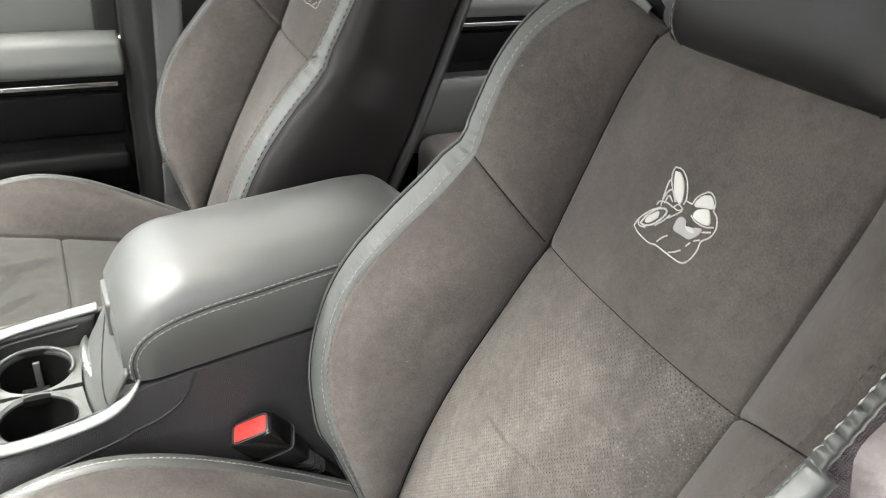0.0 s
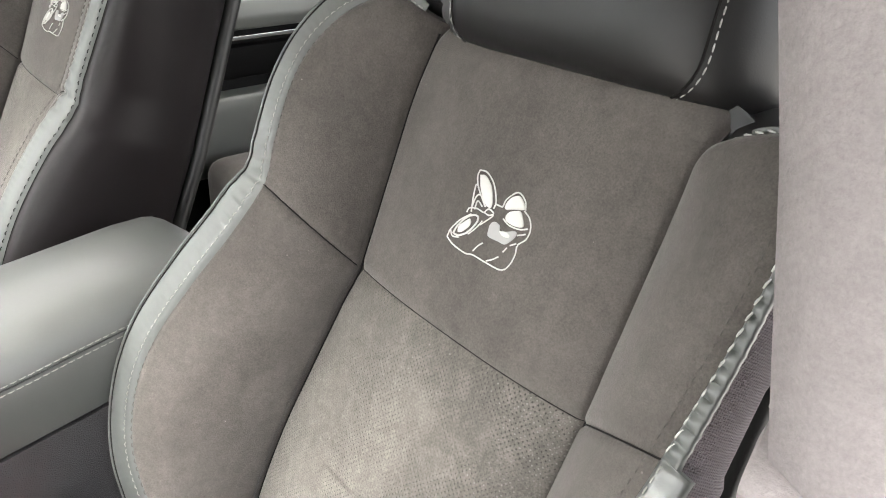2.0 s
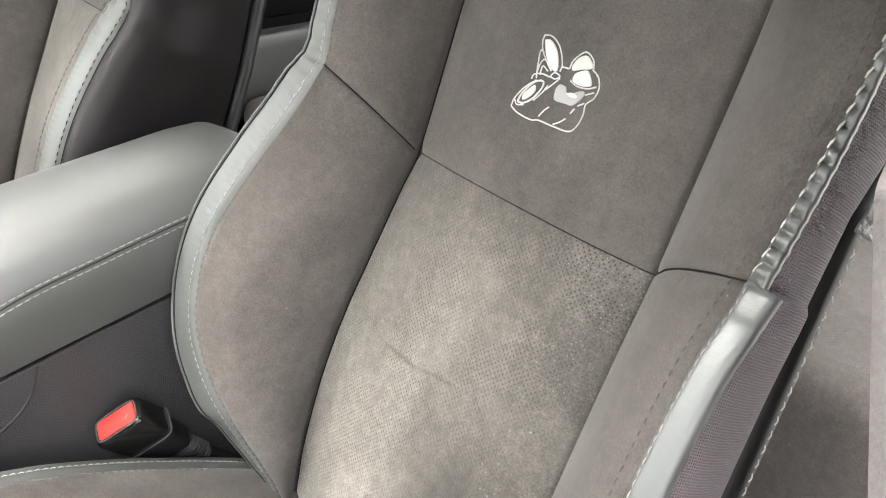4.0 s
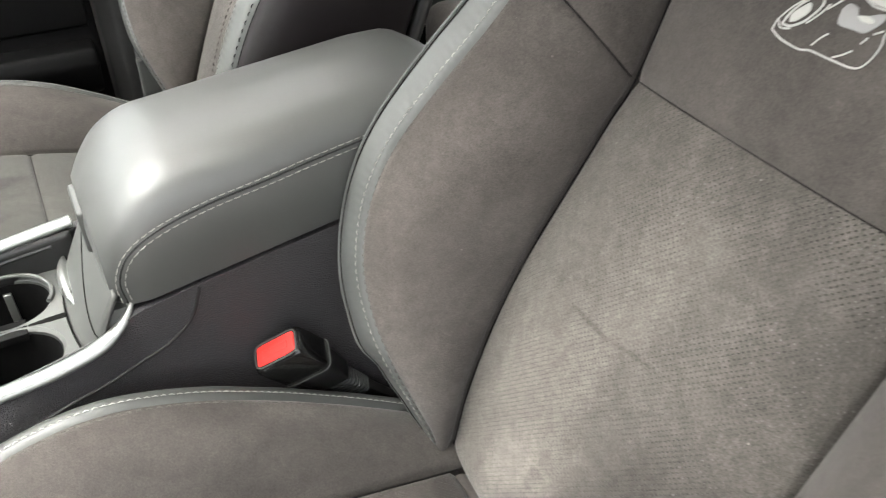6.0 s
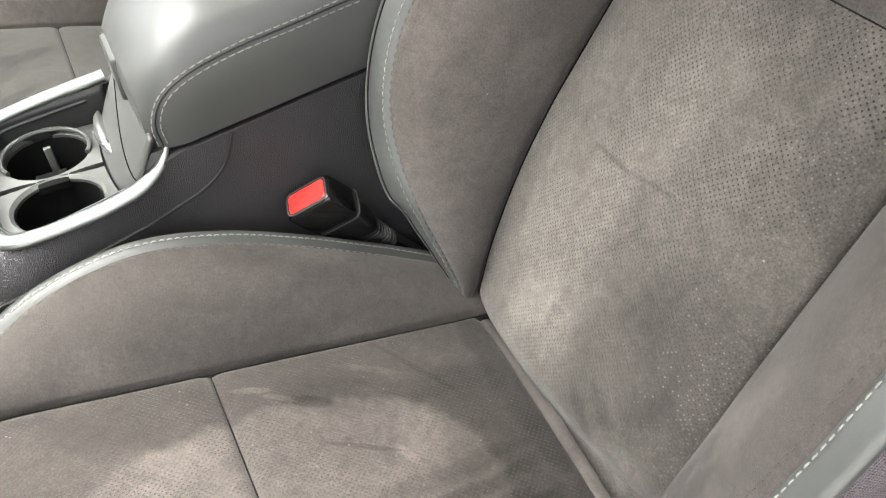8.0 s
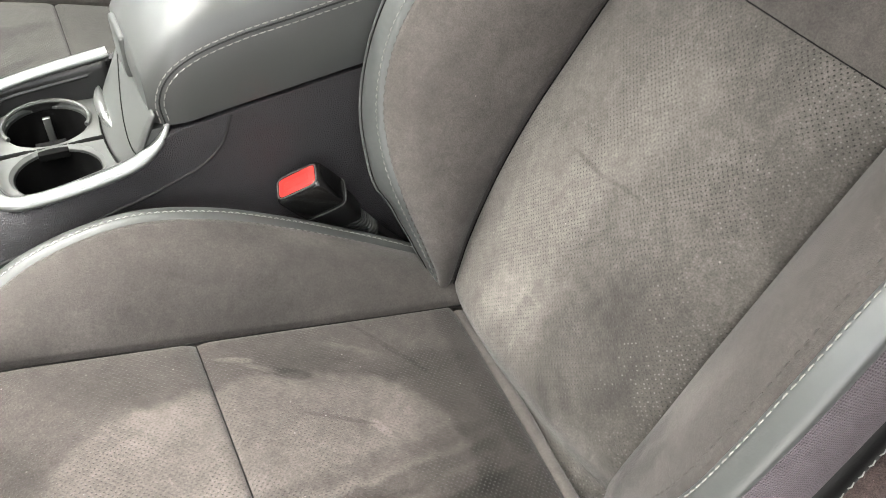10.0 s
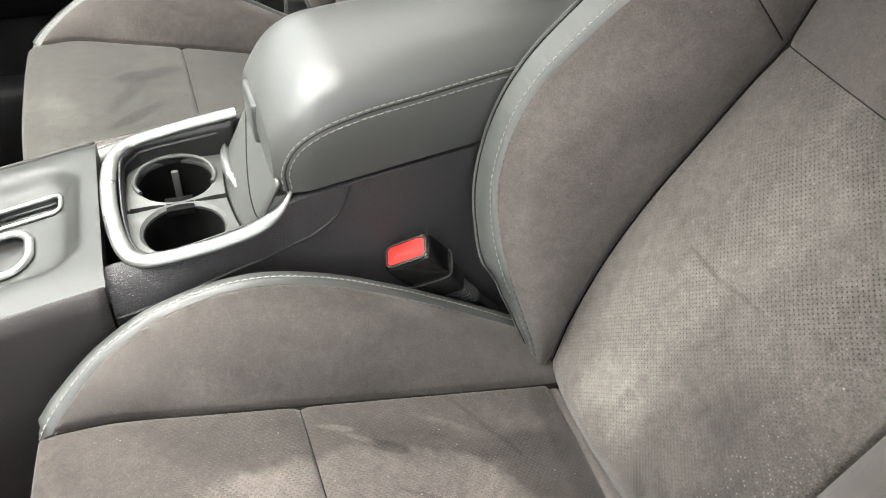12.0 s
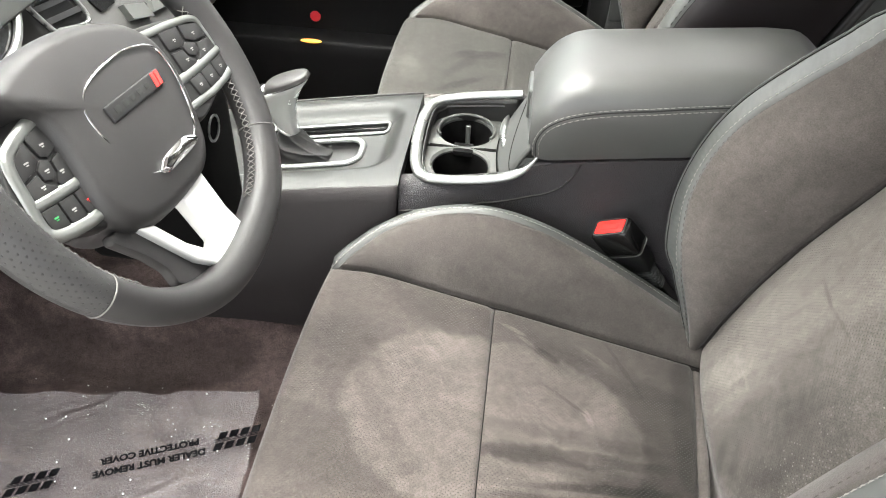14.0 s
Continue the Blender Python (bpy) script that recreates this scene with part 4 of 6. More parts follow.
        for i in range(r):
            q = st[i] - BASE
            u = q @ UD
            back[i] = on_back((min(u, 0.585) * 0.98 + 0.0, side * (0.222 - 0.03 * max(0, u - 0.35) / 0.25 if inboard else 0.2165), -0.092 if inboard else 0.005 - 0.045 * min(1, max(0, (u - 0.44) / 0.08))))
        sn = np.tile(np.array([0, side, 0.0]), (r, 1))
        g = ruled(st, back, 22, 0.012 if inboard else 0.009, sn, 0.002, 0.01, (1, 0, 0, 0))
        if inboard and sg < 0:
            tt = np.linspace(0, 1, 22)
            g = g + (0.020 * np.sin(math.pi * tt ** 0.55))[None, :, None] * sn[:, None, :]
        hi = r if inboard else int(np.argmax((st - BASE) @ UD > 0.515))
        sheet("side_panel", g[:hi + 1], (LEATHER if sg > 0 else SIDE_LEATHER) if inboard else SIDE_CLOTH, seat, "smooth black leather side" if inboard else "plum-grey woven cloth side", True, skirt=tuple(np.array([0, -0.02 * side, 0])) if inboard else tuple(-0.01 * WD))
        if not inboard:
            stop = int(np.argmax((st - BASE) @ UD > 0.557))
            sheet("shoulder_cap", g[hi:stop + 1], LEATHER, seat, "black leather shoulder cap", True, skirt=tuple(-0.01 * WD))
        b3 = on_back(np.stack([(back - BASE) @ UD, np.zeros(r) + 0.0, np.full(r, -0.125)], 1))
        g = ruled(back, b3, 16, 0.02, np.tile(-WD, (r, 1)), 0.0, 0.01)
        # the outboard shell gets the near-black copy in place of shade
        sheet("back_shell", g, SOFT_BLACK if inboard else VOID, seat, "", True)
        rim = tube_bm([tuple(p) for p in back[2:-8] - WD * 0.012 + np.array([0, -0.004 * side, 0])], 0.010 if inboard else 0.014, 10)
        shell_edge = part("shell_edge", rim, SOFT_BLACK if inboard else BOOT, seat, "" if inboard else "black leather rear edge", True)
        if not inboard:
            line = back[2:-8] + np.array([0, side * 0.0105, 0]) - WD * 0.006
            stitches("rear_stitching", line, np.tile(np.array([-0.3, side * 1.0, 0.2]), (len(line), 1)), WHITE_THREAD, shell_edge, True, 0.0060, 0.0040, 0.0006, 0.0004)
    # cap over the top, behind the insert
    n = 40
    g = np.zeros((14, n, 3))
    for i, t in enumerate(np.linspace(0, 1, 14)):
        for j, s in enumerate(np.linspace(-1, 1, n)):
            g[i, j] = (0.592 + 0.004 * math.sin(math.pi * t) * (1 - s * s) - 0.03 * t * t - 0.014 * abs(s) ** 6, s * 0.146, -0.012 - 0.08 * t + 0.004 * (abs(s) ** 4) * (1 - t))
    sheet("top_cap", on_back(g), LEATHER, seat, "black leather cap", True, skirt=tuple(-0.02 * UD))
    # leather over the outboard shoulder, up to the head restraint
    front = spline([(0.545, 0.212, 0.054), (0.560, 0.203, 0.047), (0.568, 0.186, 0.036), (0.565, 0.163, 0.022), (0.555, 0.138, 0.004)], 30) * np.array([1, -gs, 1])
    rear = spline([(0.572, 0.206, -0.030), (0.588, 0.198, -0.040), (0.597, 0.182, -0.046), (0.598, 0.158, -0.050), (0.594, 0.132, -0.052)], 30) * np.array([1, -gs, 1])
    sheet("shoulder_leather", ruled(on_back(front), on_back(rear), 20, 0.007, np.tile(unit(UD + 0.3 * WD), (30, 1)), 0.0, 0.003), LEATHER, seat, "black leather shoulder", True)
    edge_u = lambda v: 0.5925 - 0.016 * np.clip((-v / 0.135 - 0.55) / 0.45, 0, 1) ** 2
    part("top_piping", tube_bm([tuple(on_back((float(edge_u(v)), v, float(insert_w(0.59, v)) - 0.0115))) for v in np.linspace(-0.115, 0.118, 30)], 0.0014, 6), PIPING, seat, "thin leather piping", True)
    # head restraint
    rows = []
    for t in np.linspace(0, 1, 28):
        th = math.pi * t
        u = 0.663 - 0.088 * math.cos(th)
        r = max(0.02, math.sin(th)) ** 0.32
        ring = []
        for a in np.linspace(0, 2 * math.pi, 41)[:-1]:
            ca, sa = math.cos(a), math.sin(a)
            vv = (0.142 + 0.012 * (1 - t)) * np.sign(ca) * abs(ca) ** 0.55 * r ** 0.3
            ww = 0.062 * np.sign(sa) * abs(sa) ** 0.7 * r - 0.012 + 0.018 * t
            ww -= 0.25 * vv * vv / 0.15
            ring.append(on_back((u, vv, ww)))
        rows.append(ring + [ring[0]])
    hr = np.array(rows)
    head = sheet("head_restraint", hr, LEATHER, seat, "black leather head restraint", True)
    for side in (1, -1):
        front = hr[1:26, 1:20]
        cen = hr[1:26].mean(1)
        for off, draw in ((0.109, False), (0.1125, True)):
            bend = [off + 0.003 - 0.022 * max(0, 1 - k / 7) ** 2 for k in range(len(front))]
            col = np.array([[np.interp(-side * o, -row[:, 1], row[:, k]) for k in range(3)] for o, row in zip(bend, front)])
            nn = unit(unit(col - cen) + 2 * WD)
            if draw:
                stitches("head_stitching", col + nn * 0.0006, nn, THREAD, head, True, 0.0052, 0.0022, 0.0007, 0.0005)
            else:
                part("head_seam", tube_bm([tuple(p) for p in col + nn * 0.0002], 0.0011, 6), SEAM_MAT, head, "", True)
        part("post", tube_bm([tuple(on_back((0.56, side * 0.06, -0.05))), tuple(on_back((0.62, side * 0.06, -0.045)))], 0.006, 12), CHROME, seat, "chrome post", True)
    emblem(seat, sg)

    # cushion
    seam_v = smooth_1d([-0.16, -0.1, -0.03, 0.03, 0.105, 0.18, 0.25, 0.33, 0.40], [0.176, 0.1715, 0.1627, 0.1575, 0.151, 0.148, 0.1445, 0.1412, 0.139])
    seam_z = smooth_1d([-0.16, -0.11, -0.07, -0.03, 0.03, 0.105, 0.18, 0.25, 0.33, 0.40], [0.600, 0.664, 0.676, 0.677, 0.667, 0.6545, 0.6386, 0.624, 0.607, 0.593])

    def cushion_z(x, v):
        s = np.clip(np.abs(v) / seam_v(x), 0, 1)
        d = (1 - s) * seam_v(x)
        return seam_z(x) - 0.034 * np.clip((x - 0.333 - 0.0885 * v * sg) / 0.018, 0, 1) ** 1.6 + 0.007 * (1 - s ** 3) - 0.005 * np.exp(-(d / 0.003) ** 2) - 0.0035 * np.exp(-((x - 0.104) / 0.005) ** 2)
    for nm, x0, x1, m in (("seat_insert", 0.1045, 0.40, SEAT_CLOTH if sg > 0 else SHADED_CLOTH), ("thigh_insert", -0.098, 0.1035, THIGH_CLOTH if sg > 0 else SHADED_CLOTH)):
        xs, ss = np.linspace(x0, x1, 50), np.sin(np.linspace(-1, 1, 44) * math.pi / 2) * 0.995
        g = np.zeros((50, 44, 3))
        for i, x in enumerate(xs):
            v = ss * seam_v(x)
            g[i] = np.stack([np.full(44, x), v, cushion_z(x, v)], 1)
        flat = np.stack([g[..., 1] * sg, g[..., 0]], 2)
        if nm == "thigh_insert":
            roll = []
            for a in np.linspace(0, 1, 16)[1:]:
                th = a * math.radians(100)
                row = g[0].copy()
                row[:, 0] = -0.098 - (0.016 - 0.008 * np.clip(g[0][:, 1] * sg / 0.17, 0, 1) ** 2) * math.sin(min(th, math.pi / 2)) + (0.02 * (a - 0.9) / 0.1 if a > 0.9 else 0)
                row[:, 2] = g[0][:, 2] - 0.022 * (1 - math.cos(min(th, math.pi / 2))) - (0.09 * max(0, a - 0.8) / 0.2)
                row[:, 1] = g[0][:, 1] * (1 + 0.03 * a)
                roll.append(row)
            add_uv = [np.stack([g[0, :, 1] * sg, np.full(44, -0.098 - 0.006 * (k + 1))], 1) for k in range(len(roll))]
            flat = np.concatenate([np.array(add_uv[::-1]), flat], 0)
            g = np.concatenate([np.array(roll[::-1]), g], 0)
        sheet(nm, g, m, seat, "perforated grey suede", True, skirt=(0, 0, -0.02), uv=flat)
    CE = [(0.40, 0.180, 0.592), (0.35, 0.2055, 0.617), (0.30, 0.217, 0.6435), (0.26, 0.222, 0.665), (0.22, 0.2245, 0.687), (0.16, 0.2265, 0.716), (0.10, 0.228, 0.7335), (0.05, 0.227, 0.7345), (0.00, 0.222, 0.7245),
          (-0.04, 0.210, 0.708), (-0.07, 0.1925, 0.690), (-0.087, 0.178, 0.678), (-0.094, 0.1715, 0.672)]
    ce = np.concatenate([spline(CE, 126), spline([CE[-1], (-0.101, 0.1690, 0.662), (-0.106, 0.169, 0.640), (-0.108, 0.170, 0.610)], 15)[1:]])
    xi = np.linspace(0.40, -0.098, 126)
    ci = np.concatenate([np.stack([xi, seam_v(xi), seam_z(xi) - 0.001], 1), spline([(-0.098, 0.1695, 0.668), (-0.103, 0.167, 0.660), (-0.107, 0.167, 0.640), (-0.1085, 0.168, 0.610)], 15)[1:]])
    part("seam", tube_bm([(0.104, v, float(cushion_z(0.104, v)) - 0.0002) for v in np.linspace(-0.147, 0.147, 40)], 0.0008, 6), SEAM_MAT, seat, "", True)
    part("seam", tube_bm([tuple(on_back((0.365 + float(seam_drop(v)), v, float(insert_w(0.365 + float(seam_drop(v)), v)) - 0.0002))) for v in np.linspace(-0.118, 0.132, 40)], 0.0005, 6), SEAM_MAT, seat, "", True)
    for side in (1, -1):
        flip = np.array([1, side, 1])
        e3, i3 = ce * flip, ci * flip
        part("seam", tube_bm([tuple(p) for p in i3[8:-2] + np.array([0, 0, -0.0030])], 0.0010, 6), SEAM_MAT, seat, "", True)
        along = unit(np.gradient(e3, axis=0))
        nrm = unit(np.cross(along, unit(e3 - i3 + 1e-6)))
        nrm = np.where(nrm[:, 2:3] < 0, -nrm, nrm)
        sheet("cushion_bolster", ruled(i3, e3, 40, 0.012, nrm, 0.0035, 0.003), CUSHION_SUEDE, seat, "", True, skirt=(0, 0, -0.02))
        out = unit(np.cross(along, np.array([0, 0, 1.0])))
        out = np.where(((e3 - np.array([0.15, 0, 0.6])) * out).sum(1)[:, None] < 0, -out, out)
        nrm = unit(np.cross(out, along))
        nrm = np.where(nrm[:, 2:3] < 0, -nrm, nrm)
        pf = spline([(-0.001, -0.002), (0.003, 0.001), (0.009, 0.0015), (0.016, -0.001), (0.022, -0.008), (0.024, -0.022)], 12)
        welt = np.array([[e3[i] + out[i] * o + nrm[i] * h for o, h in pf] for i in range(140)])
        w_ob = sheet("cushion_welt", welt, CUSHION_WELT, seat, "smooth dark leather welt", True)
        stitches("welt_stitching", welt[:, 2], nrm, THREAD, w_ob, True, 0.0046, 0.0018, 0.0006, 0.0005)
        stitches("seam_stitching", e3 - out * 0.007 + nrm * 0.001, nrm, SUEDE_THREAD, w_ob, True, 0.004, 0.0035, 0.0006, 0.0001)
        low = welt[:, -1].copy()
        low[:, 2] = 0.50
        low[:, 1] = side * np.minimum(np.abs(low[:, 1]) + 0.0, 0.245)
        g = ruled(welt[:, -1], low, 12, 0.006, np.tile(np.array([0, side, 0.0]), (140, 1)), 0.001)
        sheet("cushion_side", g, LEATHER if side == sg else SIDE_CLOTH, seat, "", True)
    # roll of cloth in the gap between cushion and backrest
    part("gap_roll", tube_bm([(0.343 + 0.0885 * v * sg + 0.0008 * math.cos(k * 0.8), v, 0.6015 - 0.10 * max(0, v * sg)) for k, v in enumerate(np.linspace(-0.150, 0.135, 16))], 0.0085, 12), SUEDE, seat, "", True)
    # near-black base, so that the gap behind the cushion looks shaded
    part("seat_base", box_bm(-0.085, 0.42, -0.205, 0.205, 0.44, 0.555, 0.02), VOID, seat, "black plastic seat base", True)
    for side in (1, -1):
        part("seat_rail", box_bm(-0.15, 0.45, side * 0.18 - 0.018, side * 0.18 + 0.018, FLOOR - 0.01, 0.45, 0.004), SOFT_BLACK, seat, "black steel rail", True)
    return seat


def airbag_tag(seat):
    """A crinkled silver label with white lettering, sewn to the outboard rear edge of the backrest."""
    o, y = Vector((0.536, -0.2340, 1.028)), Vector((0.62, 0, 0.78))
    z = Vector((-0.45, -0.85, 0.30)).normalized()
    y = (y - z * y.dot(z)).normalized()
    m = Matrix.Translation(o) @ Matrix((y, z.cross(y), z)).transposed().to_4x4()
    g = np.zeros((30, 10, 3))
    for i, a in enumerate(np.linspace(-0.026, 0.046, 30)):
        for k, c in enumerate(np.linspace(-0.009, 0.009, 10)):
            lift = 0.0012 * math.sin(a * 260 + c * 90) * math.sin(a * 95 + 1) - 6.0 * c * c - 0.5 * max(0, a - 0.03) ** 1.2
            g[i, k] = m @ Vector((a, c, lift))
    label_ob = sheet("airbag_tag", g, TAG, seat, "crinkled silver label with white lettering", True, thick=0.0006)
    lettering("AIRBAG", 0.0120, m @ Matrix.Translation((0.004, 0, 0.0012)), WHITE_THREAD, label_ob, "tag_lettering")


driver_seat = make_seat("driver_seat", (0, YC, 0), 1, "grey suede bucket seat with perforated insert, leather welts and embroidered badge")
airbag_tag(driver_seat)
BASE = BASE + np.array([-0.0234, 0, 0.0396])     # its backrest stands further forward and higher
passenger_seat = make_seat("passenger_seat", (-0.02, YP, 0), -1, "grey suede bucket seat with black leather sides beside the console")

# ---- centre console ----
CY0, CY1 = 0.598, 0.775     # console sides
console = thing("center_console", (0.1, CAR, FLOOR + 0.2), "black grained plastic console with silver trim and two cup holders", "console")
side_outline = [(-0.030, 0.44), (-0.030, 0.70), (-0.022, 0.746), (0.02, 0.752), (0.09, 0.770), (0.118, 0.778), (0.134, 0.783), (0.195, 0.790), (0.32, 0.8075), (0.50, 0.832), (0.50, 0.44)]
top_line = smooth_1d([-0.031, -0.022, 0.02, 0.09, 0.118, 0.134, 0.195, 0.32, 0.50], [0.744, 0.746, 0.749, 0.757, 0.767, 0.779, 0.790, 0.8075, 0.832])


def side_y(x, z):
    """The near side, which flares out towards the front."""
    f = np.clip((0.10 - x) / 0.13, 0, 1)
    g2 = np.clip((0.140 - x) / 0.05, 0, 1)
    return CY0 - 0.007 * g2 * g2 * (3 - 2 * g2) - 0.018 * f * f * (3 - 2 * f) * np.clip((float(top_line(x)) - 0.002 - z) / 0.035, 0, 1) ** 0.5 - 0.002 * math.sin(math.pi * np.clip((z - 0.5) / 0.3, 0, 1))


g = np.zeros((70, 30, 3))
for i, x in enumerate(np.linspace(-0.0315, 0.50, 70)):
    for j, t in enumerate(np.linspace(0, 1, 30) ** 0.7):
        z = 0.46 + (float(top_line(x)) - 0.46) * t
        g[i, j] = (x, side_y(x, z), z)
sheet("console_side", g, PLASTIC, console, "grained black plastic side", skirt=(0, 0.012, 0))
part("console_side", prism_bm(side_outline, "y", CY1 - 0.012, CY1, 0.003), PLASTIC, console)
part("console_rear", box_bm(0.48, 0.50, CY0 + 0.012, CY1 - 0.012, 0.44, 0.815, 0.004), PLASTIC, console)
# trim seam line on the side
seam = np.array([(x, side_y(x, z) - 0.0003, z) for x, z in spline([(-0.029, 0.709), (0.00, 0.712), (0.05, 0.718), (0.12, 0.730), (0.155, 0.741), (0.178, 0.760), (0.190, 0.787)], 60)])
part("trim_seam", tube_bm(seam, 0.0017, 6, up=(0, 1, 0)), TRIM_BLACK, console)

# tray with two cup holders
bm = bmesh.new()
hx, hy, hr = 0.040, (0.638, 0.720), 0.0370
loops = []
tray = []
x0, x1, y0, y1 = -0.009, 0.100, 0.599, 0.757
bmg = bmesh.new()
for cy in hy:
    n = 48
    ya, yb = (y0, 0.679) if cy < 0.68 else (0.679, y1)
    inner, mid, outer, low = [], [], [], []
    for k in range(n):
        a = 2 * math.pi * k / n
        c, s = math.cos(a), math.sin(a)
        inner.append(bmg.verts.new((hx + hr * c, cy + hr * s, 0.741)))
        low.append(bmg.verts.new((hx + hr * 0.94 * c, cy + hr * 0.94 * s, 0.672)))
        mid.append(bmg.verts.new((hx + (hr + 0.003) * c, cy + (hr + 0.003) * s, 0.744)))
        # to the rectangle
        tx = (x1 - hx) / c if c > 1e-6 else ((x0 - hx) / c if c < -1e-6 else 9)
        ty = (yb - cy) / s if s > 1e-6 else ((ya - cy) / s if s < -1e-6 else 9)
        d = max(min(tx, ty), hr + 0.0035)
        outer.append(bmg.verts.new((hx + d * c, cy + d * s, 0.742)))
    for k in range(n):
        j = (k + 1) % n
        bmg.faces.new((low[k], low[j], inner[j], inner[k]))
        bmg.faces.new((inner[k], inner[j], mid[j], mid[k]))
        bmg.faces.new((mid[k], mid[j], outer[j], outer[k]))
    bmg.faces.new(low[::-1])
part("cup_tray", bmg, GREY_PLASTIC, console, "grey satin tray with two round wells")
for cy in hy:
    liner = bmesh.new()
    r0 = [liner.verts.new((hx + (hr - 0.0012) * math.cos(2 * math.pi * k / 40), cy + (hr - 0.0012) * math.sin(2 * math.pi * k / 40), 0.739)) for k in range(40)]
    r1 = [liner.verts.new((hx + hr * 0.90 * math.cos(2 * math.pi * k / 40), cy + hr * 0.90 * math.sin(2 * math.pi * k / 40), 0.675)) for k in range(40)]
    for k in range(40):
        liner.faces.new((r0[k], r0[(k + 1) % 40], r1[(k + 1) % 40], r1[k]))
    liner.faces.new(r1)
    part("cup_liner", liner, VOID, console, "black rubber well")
# flat black plate in place of the open, shaded gap
part("cup_bridge", box_bm(hx - 0.0130, hx + 0.0130, 0.668, 0.690, 0.736, 0.7429, 0.0004), VOID, console, "black plate standing for the shaded notch between the wells")
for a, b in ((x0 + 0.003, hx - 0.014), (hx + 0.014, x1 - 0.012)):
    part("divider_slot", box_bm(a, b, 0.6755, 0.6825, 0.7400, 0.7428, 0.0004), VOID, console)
part("cup_spring", box_bm(hx - 0.003, hx + 0.004, 0.7475, 0.7515, 0.700, 0.734, 0.001), BRIGHT, console, "pale spring tab")
# tray wall
wall_pts = spline([(0.108, 0.7565, 0.768), (0.02, 0.7565, 0.759), (0.004, 0.752, 0.755), (-0.007, 0.737, 0.752), (-0.0105, 0.69, 0.748), (-0.0095, 0.64, 0.744), (-0.004, 0.612, 0.740), (0.008, 0.601, 0.739), (0.04, 0.599, 0.741), (0.115, 0.602, 0.754)], 80)
part("well_collar", tube_bm([(hx + (hr + 0.002) * math.cos(a), hy[1] + (hr - 0.002) * math.sin(a), 0.745 + 0.004 * max(0, math.sin(a))) for a in np.linspace(-0.5, math.pi + 0.5, 40)], 0.0022, 8), GREY_PLASTIC, console)
g = np.zeros((80, 6, 3))
for i in range(80):
    for j, z in enumerate(np.linspace(0, 1, 6)):
        g[i, j] = wall_pts[i] * 1.0
        g[i, j, 2] = 0.736 * (1 - z) + (wall_pts[i, 2] + 0.012) * z
sheet("tray_wall", g, SOFT_BLACK, console, "black tray wall", thick=0.002)
part("tray_ledge", tube_bm([p + np.array([0, 0, 0.001]) for p in wall_pts[4:-4]], 0.0022, 6), SOFT_BLACK, console)
# silver surround
ring = spline([(0.112, 0.762, 0.785), (0.06, 0.762, 0.778), (0.014, 0.761, 0.770), (-0.007, 0.753, 0.766), (-0.018, 0.730, 0.762), (-0.0215, 0.69, 0.758), (-0.020, 0.65, 0.754), (-0.014, 0.614, 0.750), (-0.003, 0.596, 0.749), (0.018, 0.5905, 0.750), (0.06, 0.590, 0.754), (0.095, 0.592, 0.760), (0.115, 0.596, 0.767), (0.128, 0.601, 0.776), (0.136, 0.607, 0.786)], 110)
part("silver_surround", tube_bm(ring, [0.0076] * 100 + [0.0076 - 0.0005 * k for k in range(10)], 14, flat=0.7), BRIGHT, console, "bright silver surround")
# sloping bin door with a chrome pull
g = np.zeros((16, 20, 3))
for i, t in enumerate(np.linspace(0, 1, 16)):
    for j, s in enumerate(np.linspace(0, 1, 20)):
        bow = 0.014 * (4 * s * (1 - s)) ** 0.6
        g[i, j] = (0.101 - bow * (1 - t) + 0.026 * t, 0.601 + 0.154 * s, 0.742 + 0.058 * t ** 0.8)
part("bin_side", prism_bm([(0.097, 0.742), (0.122, 0.786), (0.134, 0.786), (0.134, 0.742)], "y", 0.6030, 0.640, 0.003), GREY_PLASTIC, console, "grey filler beside the bin door")
bin_door = sheet("bin_door", g, GREY_PLASTIC, console, "grey sliding bin door", thick=0.003)
part("door_gap", tube_bm([tuple(p + np.array([-0.0016, 0, 0.0010])) for p in g[0]], 0.0012, 6), VOID, bin_door)
part("door_gap", tube_bm([tuple(g[int(4 + k * 0.5), k] * (1 - (k * 0.5) % 1) + g[min(15, int(5 + k * 0.5)), k] * ((k * 0.5) % 1) + np.array([-0.0017, 0, 0.0006])) for k in range(20)], 0.0006, 6), VOID, bin_door)
part("pull", tube_bm(spline([(0.0955, 0.664, 0.758), (0.0925, 0.690, 0.757), (0.0925, 0.730, 0.755), (0.0955, 0.754, 0.754)], 14), [0.0012, 0.003, 0.0042, 0.0050, 0.0056, 0.006, 0.006, 0.006, 0.006, 0.0056, 0.0050, 0.0042, 0.003, 0.0012], 10), BRIGHT, bin_door, "bright silver pull")
# armrest lid
A0, A1, AY0, AY1 = 0.124, 0.482, 0.599, 0.776


def lid_section(x):
    f = np.clip((x - A0) / 0.085, 0, 1)
    rise = 1 - (1 - f) ** 2.6
    top = 0.842 + 0.052 * rise + 0.020 * np.clip((x - 0.2) / 0.2, 0, 1)
    bottom = 0.7840 + 0.140 * (x - A0)
    e = np.clip((A1 - x) / 0.05, 0, 1)
    top -= 0.045 * (1 - e) ** 2
    return bottom, top


lid = thing("armrest_lid", (0.3, CAR, 0.80), "black leather padded armrest lid with double stitching on the console", "armrest")
xs = np.concatenate([A0 + 0.10 * (1 - np.cos(np.linspace(0, math.pi / 2, 22))), np.linspace(A0 + 0.105, A1 - 0.05, 22), A1 - 0.048 * (1 - np.sin(np.linspace(0, math.pi / 2, 10)))])
SEC = 44


